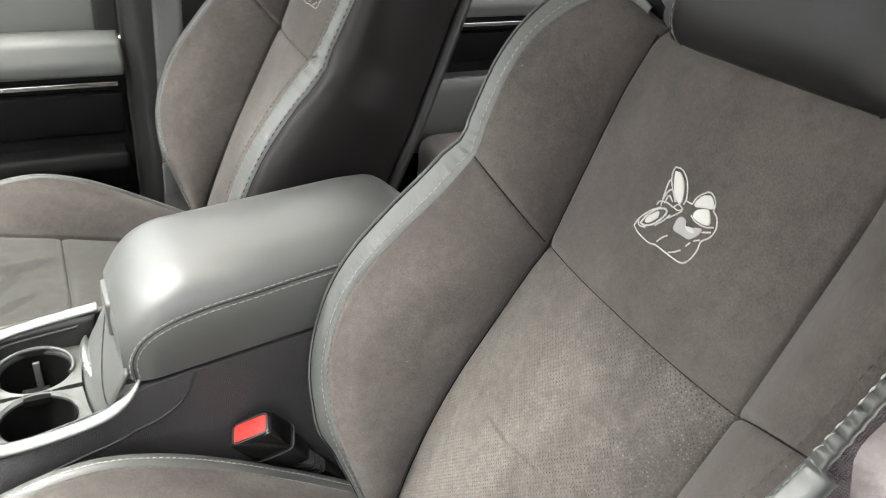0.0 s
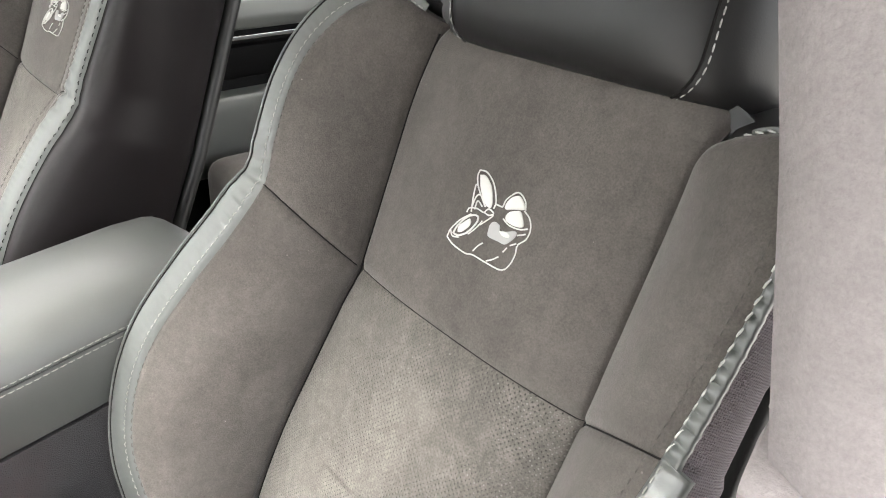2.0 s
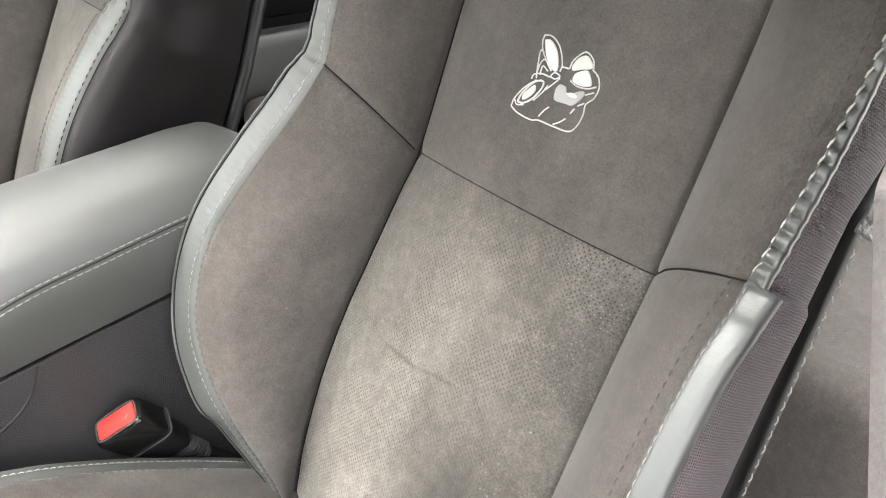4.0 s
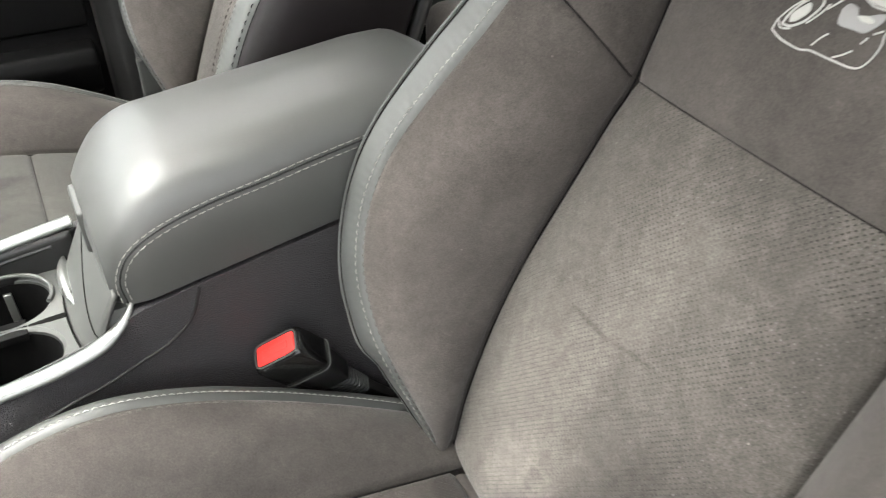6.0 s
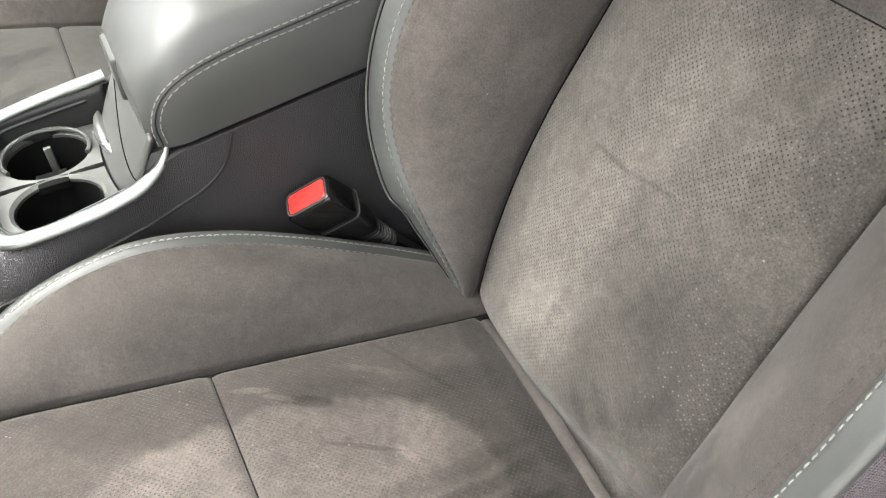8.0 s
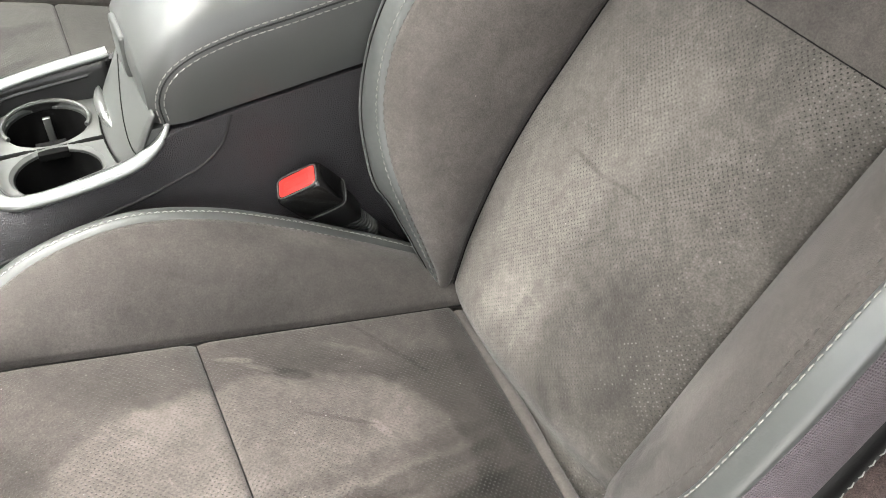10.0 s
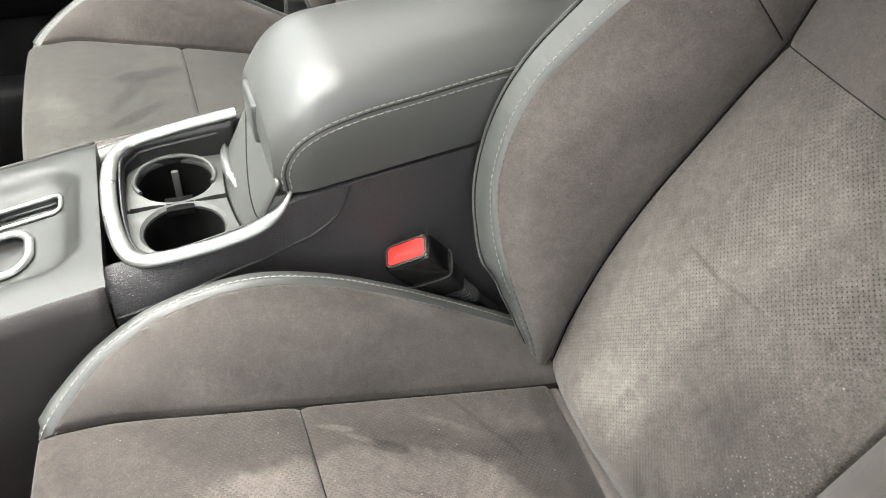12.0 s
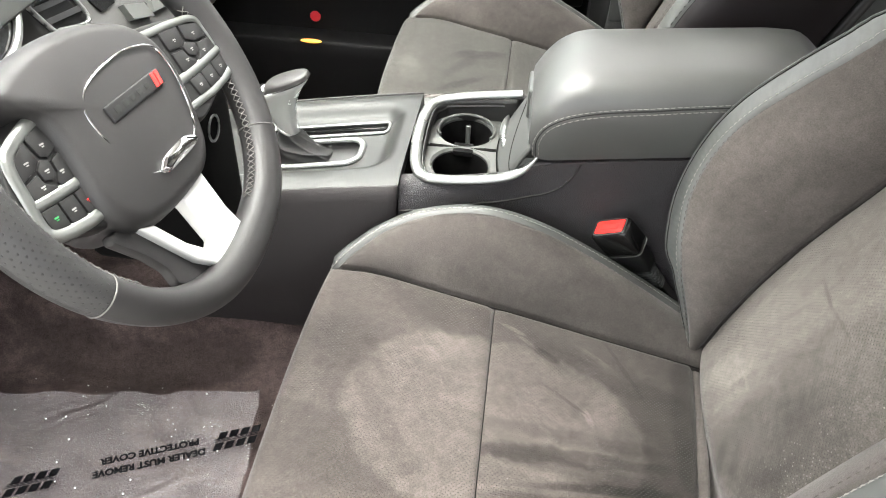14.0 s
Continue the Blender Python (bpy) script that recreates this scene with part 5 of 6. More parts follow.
def lid_ring(x, inset):
    b, t = lid_section(x)
    yA, yB = AY0 + inset, AY1 - inset
    pts = [(yA, b), (yA - 0.002, b + 0.3 * (t - b)), (yA - 0.001, b + 0.62 * (t - b)), (yA + 0.007, b + 0.86 * (t - b)), (yA + 0.025, t - 0.001), (yA + 0.055, t + 0.004), ((yA + yB) / 2, t + 0.006),
           (yB - 0.055, t + 0.004), (yB - 0.025, t - 0.001), (yB - 0.007, b + 0.86 * (t - b)), (yB + 0.001, b + 0.62 * (t - b)), (yB + 0.002, b + 0.3 * (t - b)), (yB, b)]
    c = spline(pts, SEC)
    return np.concatenate([np.full((SEC, 1), x), c], 1)


rows = []
for x in xs:
    f = min(1, (x - A0) / 0.035)
    e = min(1, (A1 - x) / 0.05)
    rows.append(lid_ring(x, 0.016 * (1 - f) ** 2.2 + 0.03 * (1 - e) ** 2.5))
front = rows[0].copy()
cen = front.mean(0)
nose = [cen + (front - cen) * k + np.array([(k - 1) * 0.004, 0, 0]) for k in (0.02, 0.5, 0.85, 0.96)]
rear = rows[-1].copy()
rc = rear.mean(0)
tail = [rc + (rear - rc) * k for k in (0.9, 0.5, 0.02)]
lid_g = np.array(nose + rows + tail)
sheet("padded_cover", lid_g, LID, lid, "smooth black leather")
for off in (0, 1):
    # the seam turns down at the front corner
    b0 = lid_section(A0 + 0.012)[0]
    sy = -1 if off == 0 else 1
    yy = AY0 - 0.001 if off == 0 else AY1 + 0.001
    down = spline([(A0 + 0.010, yy + 0.004 * -sy, b0 + 0.004), (A0 + 0.009, yy + 0.003 * -sy, 0.812), (A0 + 0.020, yy + 0.0005 * -sy, 0.834), (A0 + 0.045, yy + 0.0 * -sy, 0.849), (A0 + 0.085, yy - 0.0005 * -sy, 0.860), (A0 + 0.135, yy - 0.001 * -sy, 0.868), (A0 + 0.18, yy - 0.001 * -sy, 0.8755), (A0 + 0.25, yy - 0.001 * -sy, 0.885), (A0 + 0.33, yy - 0.001 * -sy, 0.890)], 170)
    nside = np.tile(np.array([0, sy * 1.0, 0.25]), (170, 1))
    for d in (0.0035, -0.0035):
        tang = unit(np.gradient(down, axis=0))
        perp = unit(np.cross(tang, unit(nside)))
        stitches("lid_stitching", down + perp * d + np.array([0, sy * 0.0008, 0.0]), nside, WELT_THREAD, lid, False, 0.0056, 0.0018, 0.0006, 0.0004)
    part("lid_seam", tube_bm(down, 0.0008, 6), TRIM_BLACK, lid)
part("latch", box_bm(A0 - 0.006, A0 + 0.010, 0.668, 0.724, 0.802, 0.842, 0.004), GREY_PLASTIC, lid, "grey latch tab")
part("lid_base", box_bm(A0 + 0.02, A1 - 0.01, AY0 + 0.012, AY1 - 0.012, 0.812, 0.85, 0.003), SOFT_BLACK, lid)

# shifter bezel ahead of the cup holders
bez = thing("shifter_bezel", (-0.13, CAR, 0.60), "satin silver shifter bezel with a coin slot on the console", "console trim")


def step_in(d, soft):
    """1 well inside (d > 0), 0 outside, with a soft rim."""
    return 1 / (1 + np.exp(-np.clip(d / soft, -40, 40)))


def inside_box(x, y, x0, x1, y0, y1, r):
    """How far a place lies inside a rectangle with rounded corners."""
    qx, qy = abs(x - (x0 + x1) / 2) - (x1 - x0) / 2 + r, abs(y - (y0 + y1) / 2) - (y1 - y0) / 2 + r
    return r - math.hypot(max(qx, 0), max(qy, 0)) - min(max(qx, qy), 0)


def bezel_z(x, y):
    f = (x + 0.034) / -0.306
    z = 0.752 - 0.045 * f - 0.012 * f * f - 0.006 * abs(2 * (y - 0.572) / 0.234 - 1) ** 8
    return z - 0.016 * step_in(inside_box(x, y, -0.42, -0.058, 0.618, 0.768, 0.03), 0.004)


SLOT = (-0.26, -0.070, 0.716, 0.744, 0.008)
WELL = (-0.26, -0.098, 0.640, 0.700, 0.022)
gx, gy = np.linspace(-0.34, -0.0315, 120), np.linspace(0.572, 0.806, 110)
g = np.zeros((120, 110, 3))
for i, x in enumerate(gx):
    for j, y in enumerate(gy):
        g[i, j] = (x, y, bezel_z(x, y) - 0.014 * step_in(inside_box(x, y, *SLOT), 0.0010) - 0.010 * step_in(inside_box(x, y, *WELL), 0.0010))
sheet("bezel_top", g, SATIN, bez, "satin silver panel", skirt=(0, 0, -0.02))
for y, sy in ((0.570, -1), (0.808, 1)):
    gg = np.zeros((24, 14, 3))
    for i, x in enumerate(np.linspace(-0.34, -0.0325, 24)):
        f = (x + 0.034) / -0.306
        zt = 0.752 - 0.045 * f - 0.012 * f * f - 0.004
        for j, t in enumerate(np.linspace(0, 1, 14)):
            gg[i, j] = (x, y + sy * 0.010 * math.sin(math.pi * min(1, t * 1.15)) - sy * 0.02 * max(0, t - 0.5), zt - 0.27 * t)
    sheet("bezel_side", gg, CONSOLE_LOW, bez, "dark grey moulded side", thick=0.003)


def liner(name, box, drop, material, label):
    """A dark lining of a recess in the bezel."""
    x0, x1, y0, y1, r = box
    gg = np.zeros((40, 24, 3))
    for i, x in enumerate(np.linspace(x0 - 0.001, x1 + 0.001, 40)):
        for j, y in enumerate(np.linspace(y0 - 0.001, y1 + 0.001, 24)):
            d = inside_box(x, y, x0, x1, y0, y1, r)
            gg[i, j] = (x, y, bezel_z(x, y) - drop * step_in(d, 0.0010) + 0.0012 - (0.004 if d < -0.0002 else 0))
    sheet(name, gg, material, bez, label)


def outline_of(box, lift, n=16):
    x0, x1, y0, y1, r = box
    pts = []
    for cx, cy, a0 in ((x1 - r, y1 - r, 0), (x0 + r, y1 - r, 90), (x0 + r, y0 + r, 180), (x1 - r, y0 + r, 270)):
        for a in np.radians(np.linspace(a0, a0 + 90, n)):
            pts.append((cx + r * math.cos(a), cy + r * math.sin(a)))
    return [(x, y, bezel_z(x, y) + lift) for x, y in pts]


liner("coin_slot", SLOT, 0.014, GLOSS_BLACK, "black coin slot")
liner("boot_well", WELL, 0.010, SOFT_BLACK, "black boot well")
part("slot_rim", tube_bm(outline_of(SLOT, 0.0008), 0.0022, 8, True), BRIGHT, bez, "bright slot rim")
# shifter
shifter = thing("gear_shifter", (-0.19, 0.69, 0.71), "silver and black gear lever with a leather boot", "gear lever")
part("boot_ring", tube_bm(outline_of(WELL, 0.002), 0.0045, 10, True, flat=0.8), BRIGHT, shifter, "bright silver ring")
rows = []
for t in np.linspace(0, 1, 60):
    k = t ** 0.75
    ring = []
    for a in np.linspace(0, 2 * math.pi, 97):
        ca, sa = math.cos(a), math.sin(a)
        foot = np.array([-0.186 + 0.066 * np.sign(ca) * abs(ca) ** 0.6, 0.670 + 0.026 * np.sign(sa) * abs(sa) ** 0.6, 0.7015])
        neck = np.array([-0.2005 + 0.0145 * ca, 0.684 + 0.0140 * sa, 0.741])
        p = foot * (1 - k) + neck * k
        p[2] = foot[2] * (1 - t) + neck[2] * t
        pleat = (1 - t) ** 0.6 * min(1, t * 8)
        crease = lambda q: 1 - 2 * abs(math.sin(q)) ** 0.6
        fold = 0.0026 * crease(5.5 * t + 1.3 * math.cos(a) + 0.4 * math.sin(3 * a)) * pleat + 0.0016 * crease(3 * a + 5 * t) * pleat
        sag = 0.006 * max(0, ca) ** 2 * math.sin(math.pi * t) ** 2
        ring.append((p[0] + fold * ca * 1.4 + sag, p[1] + fold * sa, p[2] + 0.5 * fold - 0.5 * sag))
    rows.append(ring)
sheet("boot", np.array(rows), BOOT, shifter, "creased black leather boot")


def grip_outline(scale, dx=0.0):
    """The grip seen from above: a long rounded shape, blunt at the rear."""
    pts = []
    for a in np.linspace(0, 2 * math.pi, 49):
        ca, sa = math.cos(a), math.sin(a)
        pts.append((dx + scale * 0.039 * np.sign(ca) * abs(ca) ** 0.8, scale * 0.022 * np.sign(sa) * abs(sa) ** 0.75))
    return pts


def grip_rows(levels):
    """Rings: centre x, size lengthwise, size across, height, slope of the ring."""
    out = []
    for cx, sl, sc, z, slope in levels:
        out.append([(cx + x * sl, 0.685 + y * sc, z + slope * x * sl) for x, y in grip_outline(1.0)])
    return np.array(out)


lv = spline([(-0.2005, 0.34, 0.58, 0.738, -0.45), (-0.204, 0.38, 0.62, 0.750, -0.25), (-0.208, 0.46, 0.70, 0.763, 0.05), (-0.2115, 0.60, 0.80, 0.777, 0.28), (-0.2120, 0.80, 0.90, 0.7895, 0.40), (-0.2095, 0.96, 0.98, 0.7995, 0.45), (-0.208, 1.02, 1.00, 0.8045, 0.45), (-0.208, 1.01, 0.99, 0.8075, 0.45), (-0.208, 0.95, 0.93, 0.8095, 0.45)], 36)
sheet("grip_body", grip_rows(lv), GRIP_SILVER, shifter, "bright silver grip")
lv = spline([(-0.199, 0.80, 0.95, 0.8118, 0.43), (-0.199, 0.80, 0.95, 0.8150, 0.42), (-0.199, 0.76, 0.90, 0.8185, 0.40), (-0.199, 0.64, 0.76, 0.8215, 0.38), (-0.199, 0.36, 0.45, 0.8232, 0.36), (-0.199, 0.02, 0.02, 0.8237, 0.36)], 24)
sheet("grip_cap", grip_rows(lv), WHEEL_LEATHER, shifter, "black leather pad")
pad_seam = grip_rows([(-0.199, 0.82, 0.97, 0.8122, 0.43)])[0]
part("pad_seam", tube_bm([tuple(p) for p in pad_seam[:-1]], 0.0008, 6, True), SEAM_MAT, shifter)
lens = bmesh.new()
bmesh.ops.create_uvsphere(lens, u_segments=24, v_segments=12, radius=1.0)
part("selector_cap", placed(lens, Matrix.Translation((-0.2355, 0.685, 0.7985)) @ Matrix.Rotation(radians(-24), 4, "Y") @ Matrix.Diagonal((0.011, 0.0165, 0.0055, 1))), CHROME, shifter, "chrome front cap")
collar = grip_rows([(-0.2012, 0.38, 0.62, 0.7415, -0.45)])[0]
part("collar", tube_bm([tuple(p) for p in collar[:-1]], 0.0018, 8, True), BRIGHT, shifter, "bright collar")
part("lock_button", box_bm(-0.236, -0.219, 0.6650, 0.674, 0.771, 0.783, 0.004), CHROME, shifter, "chrome release button")

# ---- belt buckle ----
buckle = thing("seat_belt_buckle", (0.25, 0.567, 0.60), "black belt buckle with red release button beside the seat", "belt buckle")


def buckle_frame():
    z = Vector((-0.63, -0.10, 0.77)).normalized()     # along the stalk, upwards
    x = Vector((0.75, -0.42, 0.50))
    x = (x - z * x.dot(z)).normalized()
    m = Matrix((x, z.cross(x), z)).transposed().to_4x4()
    return Matrix.Translation((0.236, 0.571, 0.717)) @ m


BK = buckle_frame()


def loft(levels, n=36, power=0.35):
    """Closed rounded-rectangle rings: half width, half depth, height."""
    bm = bmesh.new()
    rings = []
    for hw, hd, z in levels:
        rings.append([bm.verts.new((hw * np.sign(math.cos(a)) * abs(math.cos(a)) ** power, hd * np.sign(math.sin(a)) * abs(math.sin(a)) ** power, z)) for a in [2 * math.pi * (k + 0.5) / n for k in range(n)]])
    for a, b in zip(rings, rings[1:]):
        for k in range(n):
            bm.faces.new((a[k], a[(k + 1) % n], b[(k + 1) % n], b[k]))
    bm.faces.new(rings[0])
    bm.faces.new(rings[-1][::-1])
    return bm


part("housing", placed(loft([(0.0225, 0.0125, 0.0005), (0.0250, 0.0145, -0.001), (0.0262, 0.0155, -0.004), (0.0265, 0.0160, -0.02), (0.0258, 0.0158, -0.042), (0.0235, 0.0142, -0.0455), (0.018, 0.011, -0.046)]), BK), GLOSS_BLACK, buckle)
ringed = [(0.0225 * np.sign(math.cos(a)) * abs(math.cos(a)) ** 0.35, 0.0118 * np.sign(math.sin(a)) * abs(math.sin(a)) ** 0.35) for a in [2 * math.pi * (k + 0.5) / 40 for k in range(40)]]
part("button_rim", placed(tube_bm([(x, y, 0.0006) for x, y in ringed], 0.0008, 6, True), BK), GREY_PLASTIC, buckle, "worn grey rim")
low = [(0.0262 * np.sign(math.cos(a)) * abs(math.cos(a)) ** 0.35, 0.0160 * np.sign(math.sin(a)) * abs(math.sin(a)) ** 0.35) for a in [2 * math.pi * (k + 0.5) / 40 for k in range(40)]]
part("mould_line", placed(tube_bm([(x, y, -0.0425) for x, y in low], 0.0008, 6, True), BK), GREY_PLASTIC, buckle, "pale moulding edge")
part("sleeve", placed(loft([(0.0215, 0.0132, -0.044), (0.0205, 0.0130, -0.06), (0.0170, 0.0115, -0.082), (0.0145, 0.0095, -0.086)]), BK), SOFT_BLACK, buckle)
btn = part("release_button", placed(loft([(0.0208, 0.0100, -0.004), (0.0208, 0.0100, 0.0008), (0.0200, 0.0092, 0.0016)], 36, 0.25), BK), RED, buckle, "bright red release button")
part("button_well", placed(box_bm(-0.0135, 0.0135, -0.0045, 0.0030, 0.0012, 0.0021, 0.0006), BK), RED, btn)
for k in range(8):
    part("stalk_rib", placed(loft([(0.0125 - 0.0004 * k, 0.0085, -0.087 - 0.0050 * k), (0.0140 - 0.0004 * k, 0.0095, -0.0880 - 0.0050 * k), (0.0140 - 0.0004 * k, 0.0095, -0.0900 - 0.0050 * k), (0.0125 - 0.0004 * k, 0.0085, -0.0912 - 0.0050 * k)], 24, 0.5), BK), GREY_PLASTIC, buckle)
part("stalk", placed(box_bm(-0.010, 0.010, -0.006, 0.006, -0.19, -0.08, 0.002), BK), SOFT_BLACK, buckle)

# ---- steering wheel ----
WC, WT, WR, WPHI = (-0.216, 0.321, 0.988), 32.4, 0.190, -12.3
wheel = thing("steering_wheel", WC, "black leather steering wheel with silver lower spoke and button pads", "steering wheel")
wz = Vector((math.cos(radians(WT)), 0, math.sin(radians(WT))))
wu = Vector((-math.sin(radians(WT)), 0, math.cos(radians(WT))))
WM = Matrix.Translation(WC) @ Matrix((Vector((0, 1, 0)), wu, wz)).transposed().to_4x4() @ Matrix.Rotation(radians(WPHI), 4, "Z")


def wpart(name, bm, m, parent, label=""):
    return part(name, placed(bm, WM), m, parent, label)


RC, RW = 0.1715, 0.0195     # rim's centre line and half width


def rim_section(a):
    """The rim's centre radius and half width at an angle: thumb rests, a thin lower left and a flattened foot."""
    d = math.degrees(a) % 360
    half = RW * (1 + 0.08 * math.exp(-((d - 35) / 14) ** 2) + 0.08 * math.exp(-((d - 145) / 14) ** 2) - 0.24 * math.exp(-((d - 236) / 30) ** 2))
    return RC - 0.009 * math.exp(-((d - 286) / 26) ** 2) + 0.003 * math.exp(-((d - 230) / 30) ** 2), half


rows = []
for a in np.linspace(0, 2 * math.pi, 145):
    centre, half = rim_section(a)
    rows.append([tuple(WM @ Vector(((centre + half * math.cos(b)) * math.cos(a), (centre + half * math.cos(b)) * math.sin(a), 0.0175 * math.sin(b)))) for b in np.linspace(0, 2 * math.pi, 25)])
rim_g = np.array(rows)
lo, hi = 73, 87      # the perforated grip, lower left
rim = sheet("rim", np.concatenate([rim_g[hi:-1], rim_g[:lo + 1]]), WHEEL_LEATHER, wheel, "black leather rim")
sheet("rim_grip", rim_g[lo:hi + 1], GRIP_LEATHER, wheel, "perforated black leather grip")
for deg in (-30, -142, 30, 150):
    a = radians(deg)
    centre, half = rim_section(a)
    pts = [(WM @ Vector(((centre + (half + 0.0002) * math.cos(b)) * math.cos(a), (centre + (half + 0.0002) * math.cos(b)) * math.sin(a), 0.0177 * math.sin(b)))) for b in np.linspace(0, 2 * math.pi, 28)[:-1]]
    part("rim_seam", tube_bm(pts, 0.0007, 5, True), DARK_THREAD, rim)
for lo, hi in ((-62, 20), (160, 230)):
    aa = np.radians(np.linspace(lo, hi, 90))
    inner = [rim_section(a)[0] - rim_section(a)[1] - 0.0003 for a in aa]
    pts = np.array([tuple(WM @ Vector((r * math.cos(a), r * math.sin(a), 0.003))) for a, r in zip(aa, inner)])
    nn = np.array([tuple(WM.to_3x3() @ Vector((-math.cos(a), -math.sin(a), 0.35))) for a in aa])
    for lean in (0.0034, -0.0034):
        stitches("rim_stitching", pts, nn, DARK_THREAD, rim, False, 0.0060, 0.0006, 0.0009, 0.0012, lean)


def dome(outline, z0, z1, rise, rings=8, rim_r=0.012):
    """A pad with a rounded rim over an outline."""
    c = spline(outline + [outline[0]], 84)[:-1]
    mid = c.mean(0)
    bm = bmesh.new()
    ring = [[bm.verts.new((q[0], q[1], z0)) for q in c]]
    for k in range(rings + 1):
        th = math.pi / 2 * k / rings
        f = 1 - rim_r / 0.085 * (1 - math.cos(th))
        ring.append([bm.verts.new((*(mid + (q - mid) * f), z1 - rim_r + rim_r * math.sin(th))) for q in c])
    for f in (0.7, 0.45, 0.2):
        ring.append([bm.verts.new((*(mid + (q - mid) * f), z1 + rise * (1 - f * f / 0.8))) for q in c])
    for a, b in zip(ring, ring[1:]):
        for i in range(len(a)):
            bm.faces.new((a[i], a[(i + 1) % len(a)], b[(i + 1) % len(a)], b[i]))
    bm.faces.new(ring[-1])
    return bm


HUB = [(-0.128, 0.044), (-0.0935, 0.058), (-0.050, 0.066), (-0.005, 0.067), (0.038, 0.059), (0.061, 0.048), (0.077, 0.028), (0.080, -0.005), (0.066, -0.050), (0.054, -0.070), (0.036, -0.083), (0.010, -0.089), (-0.022, -0.093), (-0.058, -0.093), (-0.082, -0.083), (-0.096, -0.064), (-0.096, -0.040), (-0.093, -0.015), (-0.096, 0.015), (-0.116, 0.031)]
wpart("hub_body", dome([(x * 0.97, y * 0.97) for x, y in HUB], -0.05, 0.002, 0.0), SOFT_BLACK, wheel)
hub = wpart("airbag_cover", dome(HUB, -0.012, 0.014, 0.005, 8, 0.016), WHEEL_LEATHER, wheel, "soft black airbag cover")
PADS = {1: ((0.080, 0.037), (0.150, 0.032), (0.155, -0.021), (0.086, -0.032)), -1: ((-0.090, 0.017), (-0.134, 0.000), (-0.140, -0.055), (-0.084, -0.060))}
for sx, (A, B, C, D) in PADS.items():
    z = 0.006 if sx > 0 else 0.002

    def inpad(s, t):
        top = (A[0] + (B[0] - A[0]) * s, A[1] + (B[1] - A[1]) * s)
        bot = (D[0] + (C[0] - D[0]) * s, D[1] + (C[1] - D[1]) * s)
        return (top[0] + (bot[0] - top[0]) * t, top[1] + (bot[1] - top[1]) * t)
    base = [inpad(-0.35, -0.12), inpad(0.5, -0.16), inpad(1.12, -0.08), inpad(1.35, 0.5), inpad(1.12, 1.08), inpad(0.5, 1.14), inpad(-0.35, 1.1)]
    wpart("side_spoke", dome(base, -0.02, z, 0.0, 6, 0.008), SOFT_BLACK, wheel)
    fr = spline([inpad(-0.35, 0.0), inpad(-0.02, -0.02), inpad(0.5, -0.06), inpad(0.98, -0.02), inpad(1.06, 0.45), inpad(1.03, 0.98), inpad(0.5, 1.05), inpad(0.0, 1.0), inpad(-0.35, 0.97)], 60)
    wpart("pad_frame", tube_bm([Vector((x, y, z + 0.001)) for x, y in fr], 0.0036 if sx > 0 else 0.0052, 8, flat=0.5), BRIGHT, wheel, "satin silver frame")
    dv = spline([inpad(-0.3, 0.66), inpad(0.0, 0.655), inpad(0.5, 0.64), inpad(1.04, 0.60)], 12)
    wpart("pad_divider", tube_bm([Vector((x, y, z + 0.001)) for x, y in dv], 0.0045, 8, flat=0.5), BRIGHT, wheel)
    cells = [[(0.05, 0.03), (0.48, 0.0), (0.42, 0.24), (0.30, 0.30), (0.04, 0.28)], [(0.53, 0.0), (0.95, 0.04), (0.98, 0.30), (0.66, 0.30), (0.50, 0.22)], [(0.04, 0.33), (0.29, 0.34), (0.32, 0.46), (0.44, 0.54), (0.40, 0.60), (0.03, 0.60)],
             [(0.68, 0.34), (0.99, 0.34), (1.0, 0.58), (0.46, 0.60), (0.52, 0.54), (0.64, 0.47)], [(0.34, 0.31), (0.47, 0.26), (0.62, 0.32), (0.62, 0.44), (0.48, 0.50), (0.36, 0.44)],
             [(0.03, 0.72), (0.33, 0.72), (0.33, 0.98), (0.05, 0.96)], [(0.36, 0.72), (0.65, 0.71), (0.65, 1.0), (0.36, 0.99)], [(0.68, 0.71), (0.99, 0.69), (0.97, 0.95), (0.68, 1.0)]]
    for n, cell in enumerate(cells):
        pts = [inpad(s, t) for s, t in cell]
        b = wpart("button", prism_bm(pts, "z", z - 0.004, z + 0.0022, 0.0009), SOFT_BLACK, wheel)
        cx, cy = sum(p[0] for p in pts) / len(pts), sum(p[1] for p in pts) / len(pts)
        lit = RED if (sx < 0 and n == 5) else (GREEN if sx < 0 and n == 7 else THREAD)
        wpart("symbol_bar", box_bm(cx - 0.0022, cx + 0.0022, cy - 0.0006, cy + 0.0006, z + 0.0021, z + 0.0025, 0), lit, b)
        wpart("symbol_bar", box_bm(cx - 0.0012, cx + 0.0012, cy - 0.0022, cy - 0.0013, z + 0.0021, z + 0.0025, 0), lit, b)
TRIM = [(0.042, 0.031), (0.022, 0.033), (0.002, 0.032), (-0.030, 0.026), (-0.050, 0.0175), (-0.0595, 0.007), (-0.061, -0.008), (-0.057, -0.025), (-0.050, -0.043), (-0.042, -0.053), (-0.030, -0.060), (0.000, -0.061), (0.028, -0.056), (0.045, -0.044), (0.055, -0.022), (0.060, 0.004), (0.0575, 0.021), (0.051, 0.028)]
wpart("chrome_outline", tube_bm([Vector((x, y, 0.0158 + 0.0045 * (1 - (x * x + y * y) / 0.0045))) for x, y in spline(TRIM + [TRIM[0]], 90)[:-1]], 0.0011, 8, True), CHROME, hub, "chrome outline")
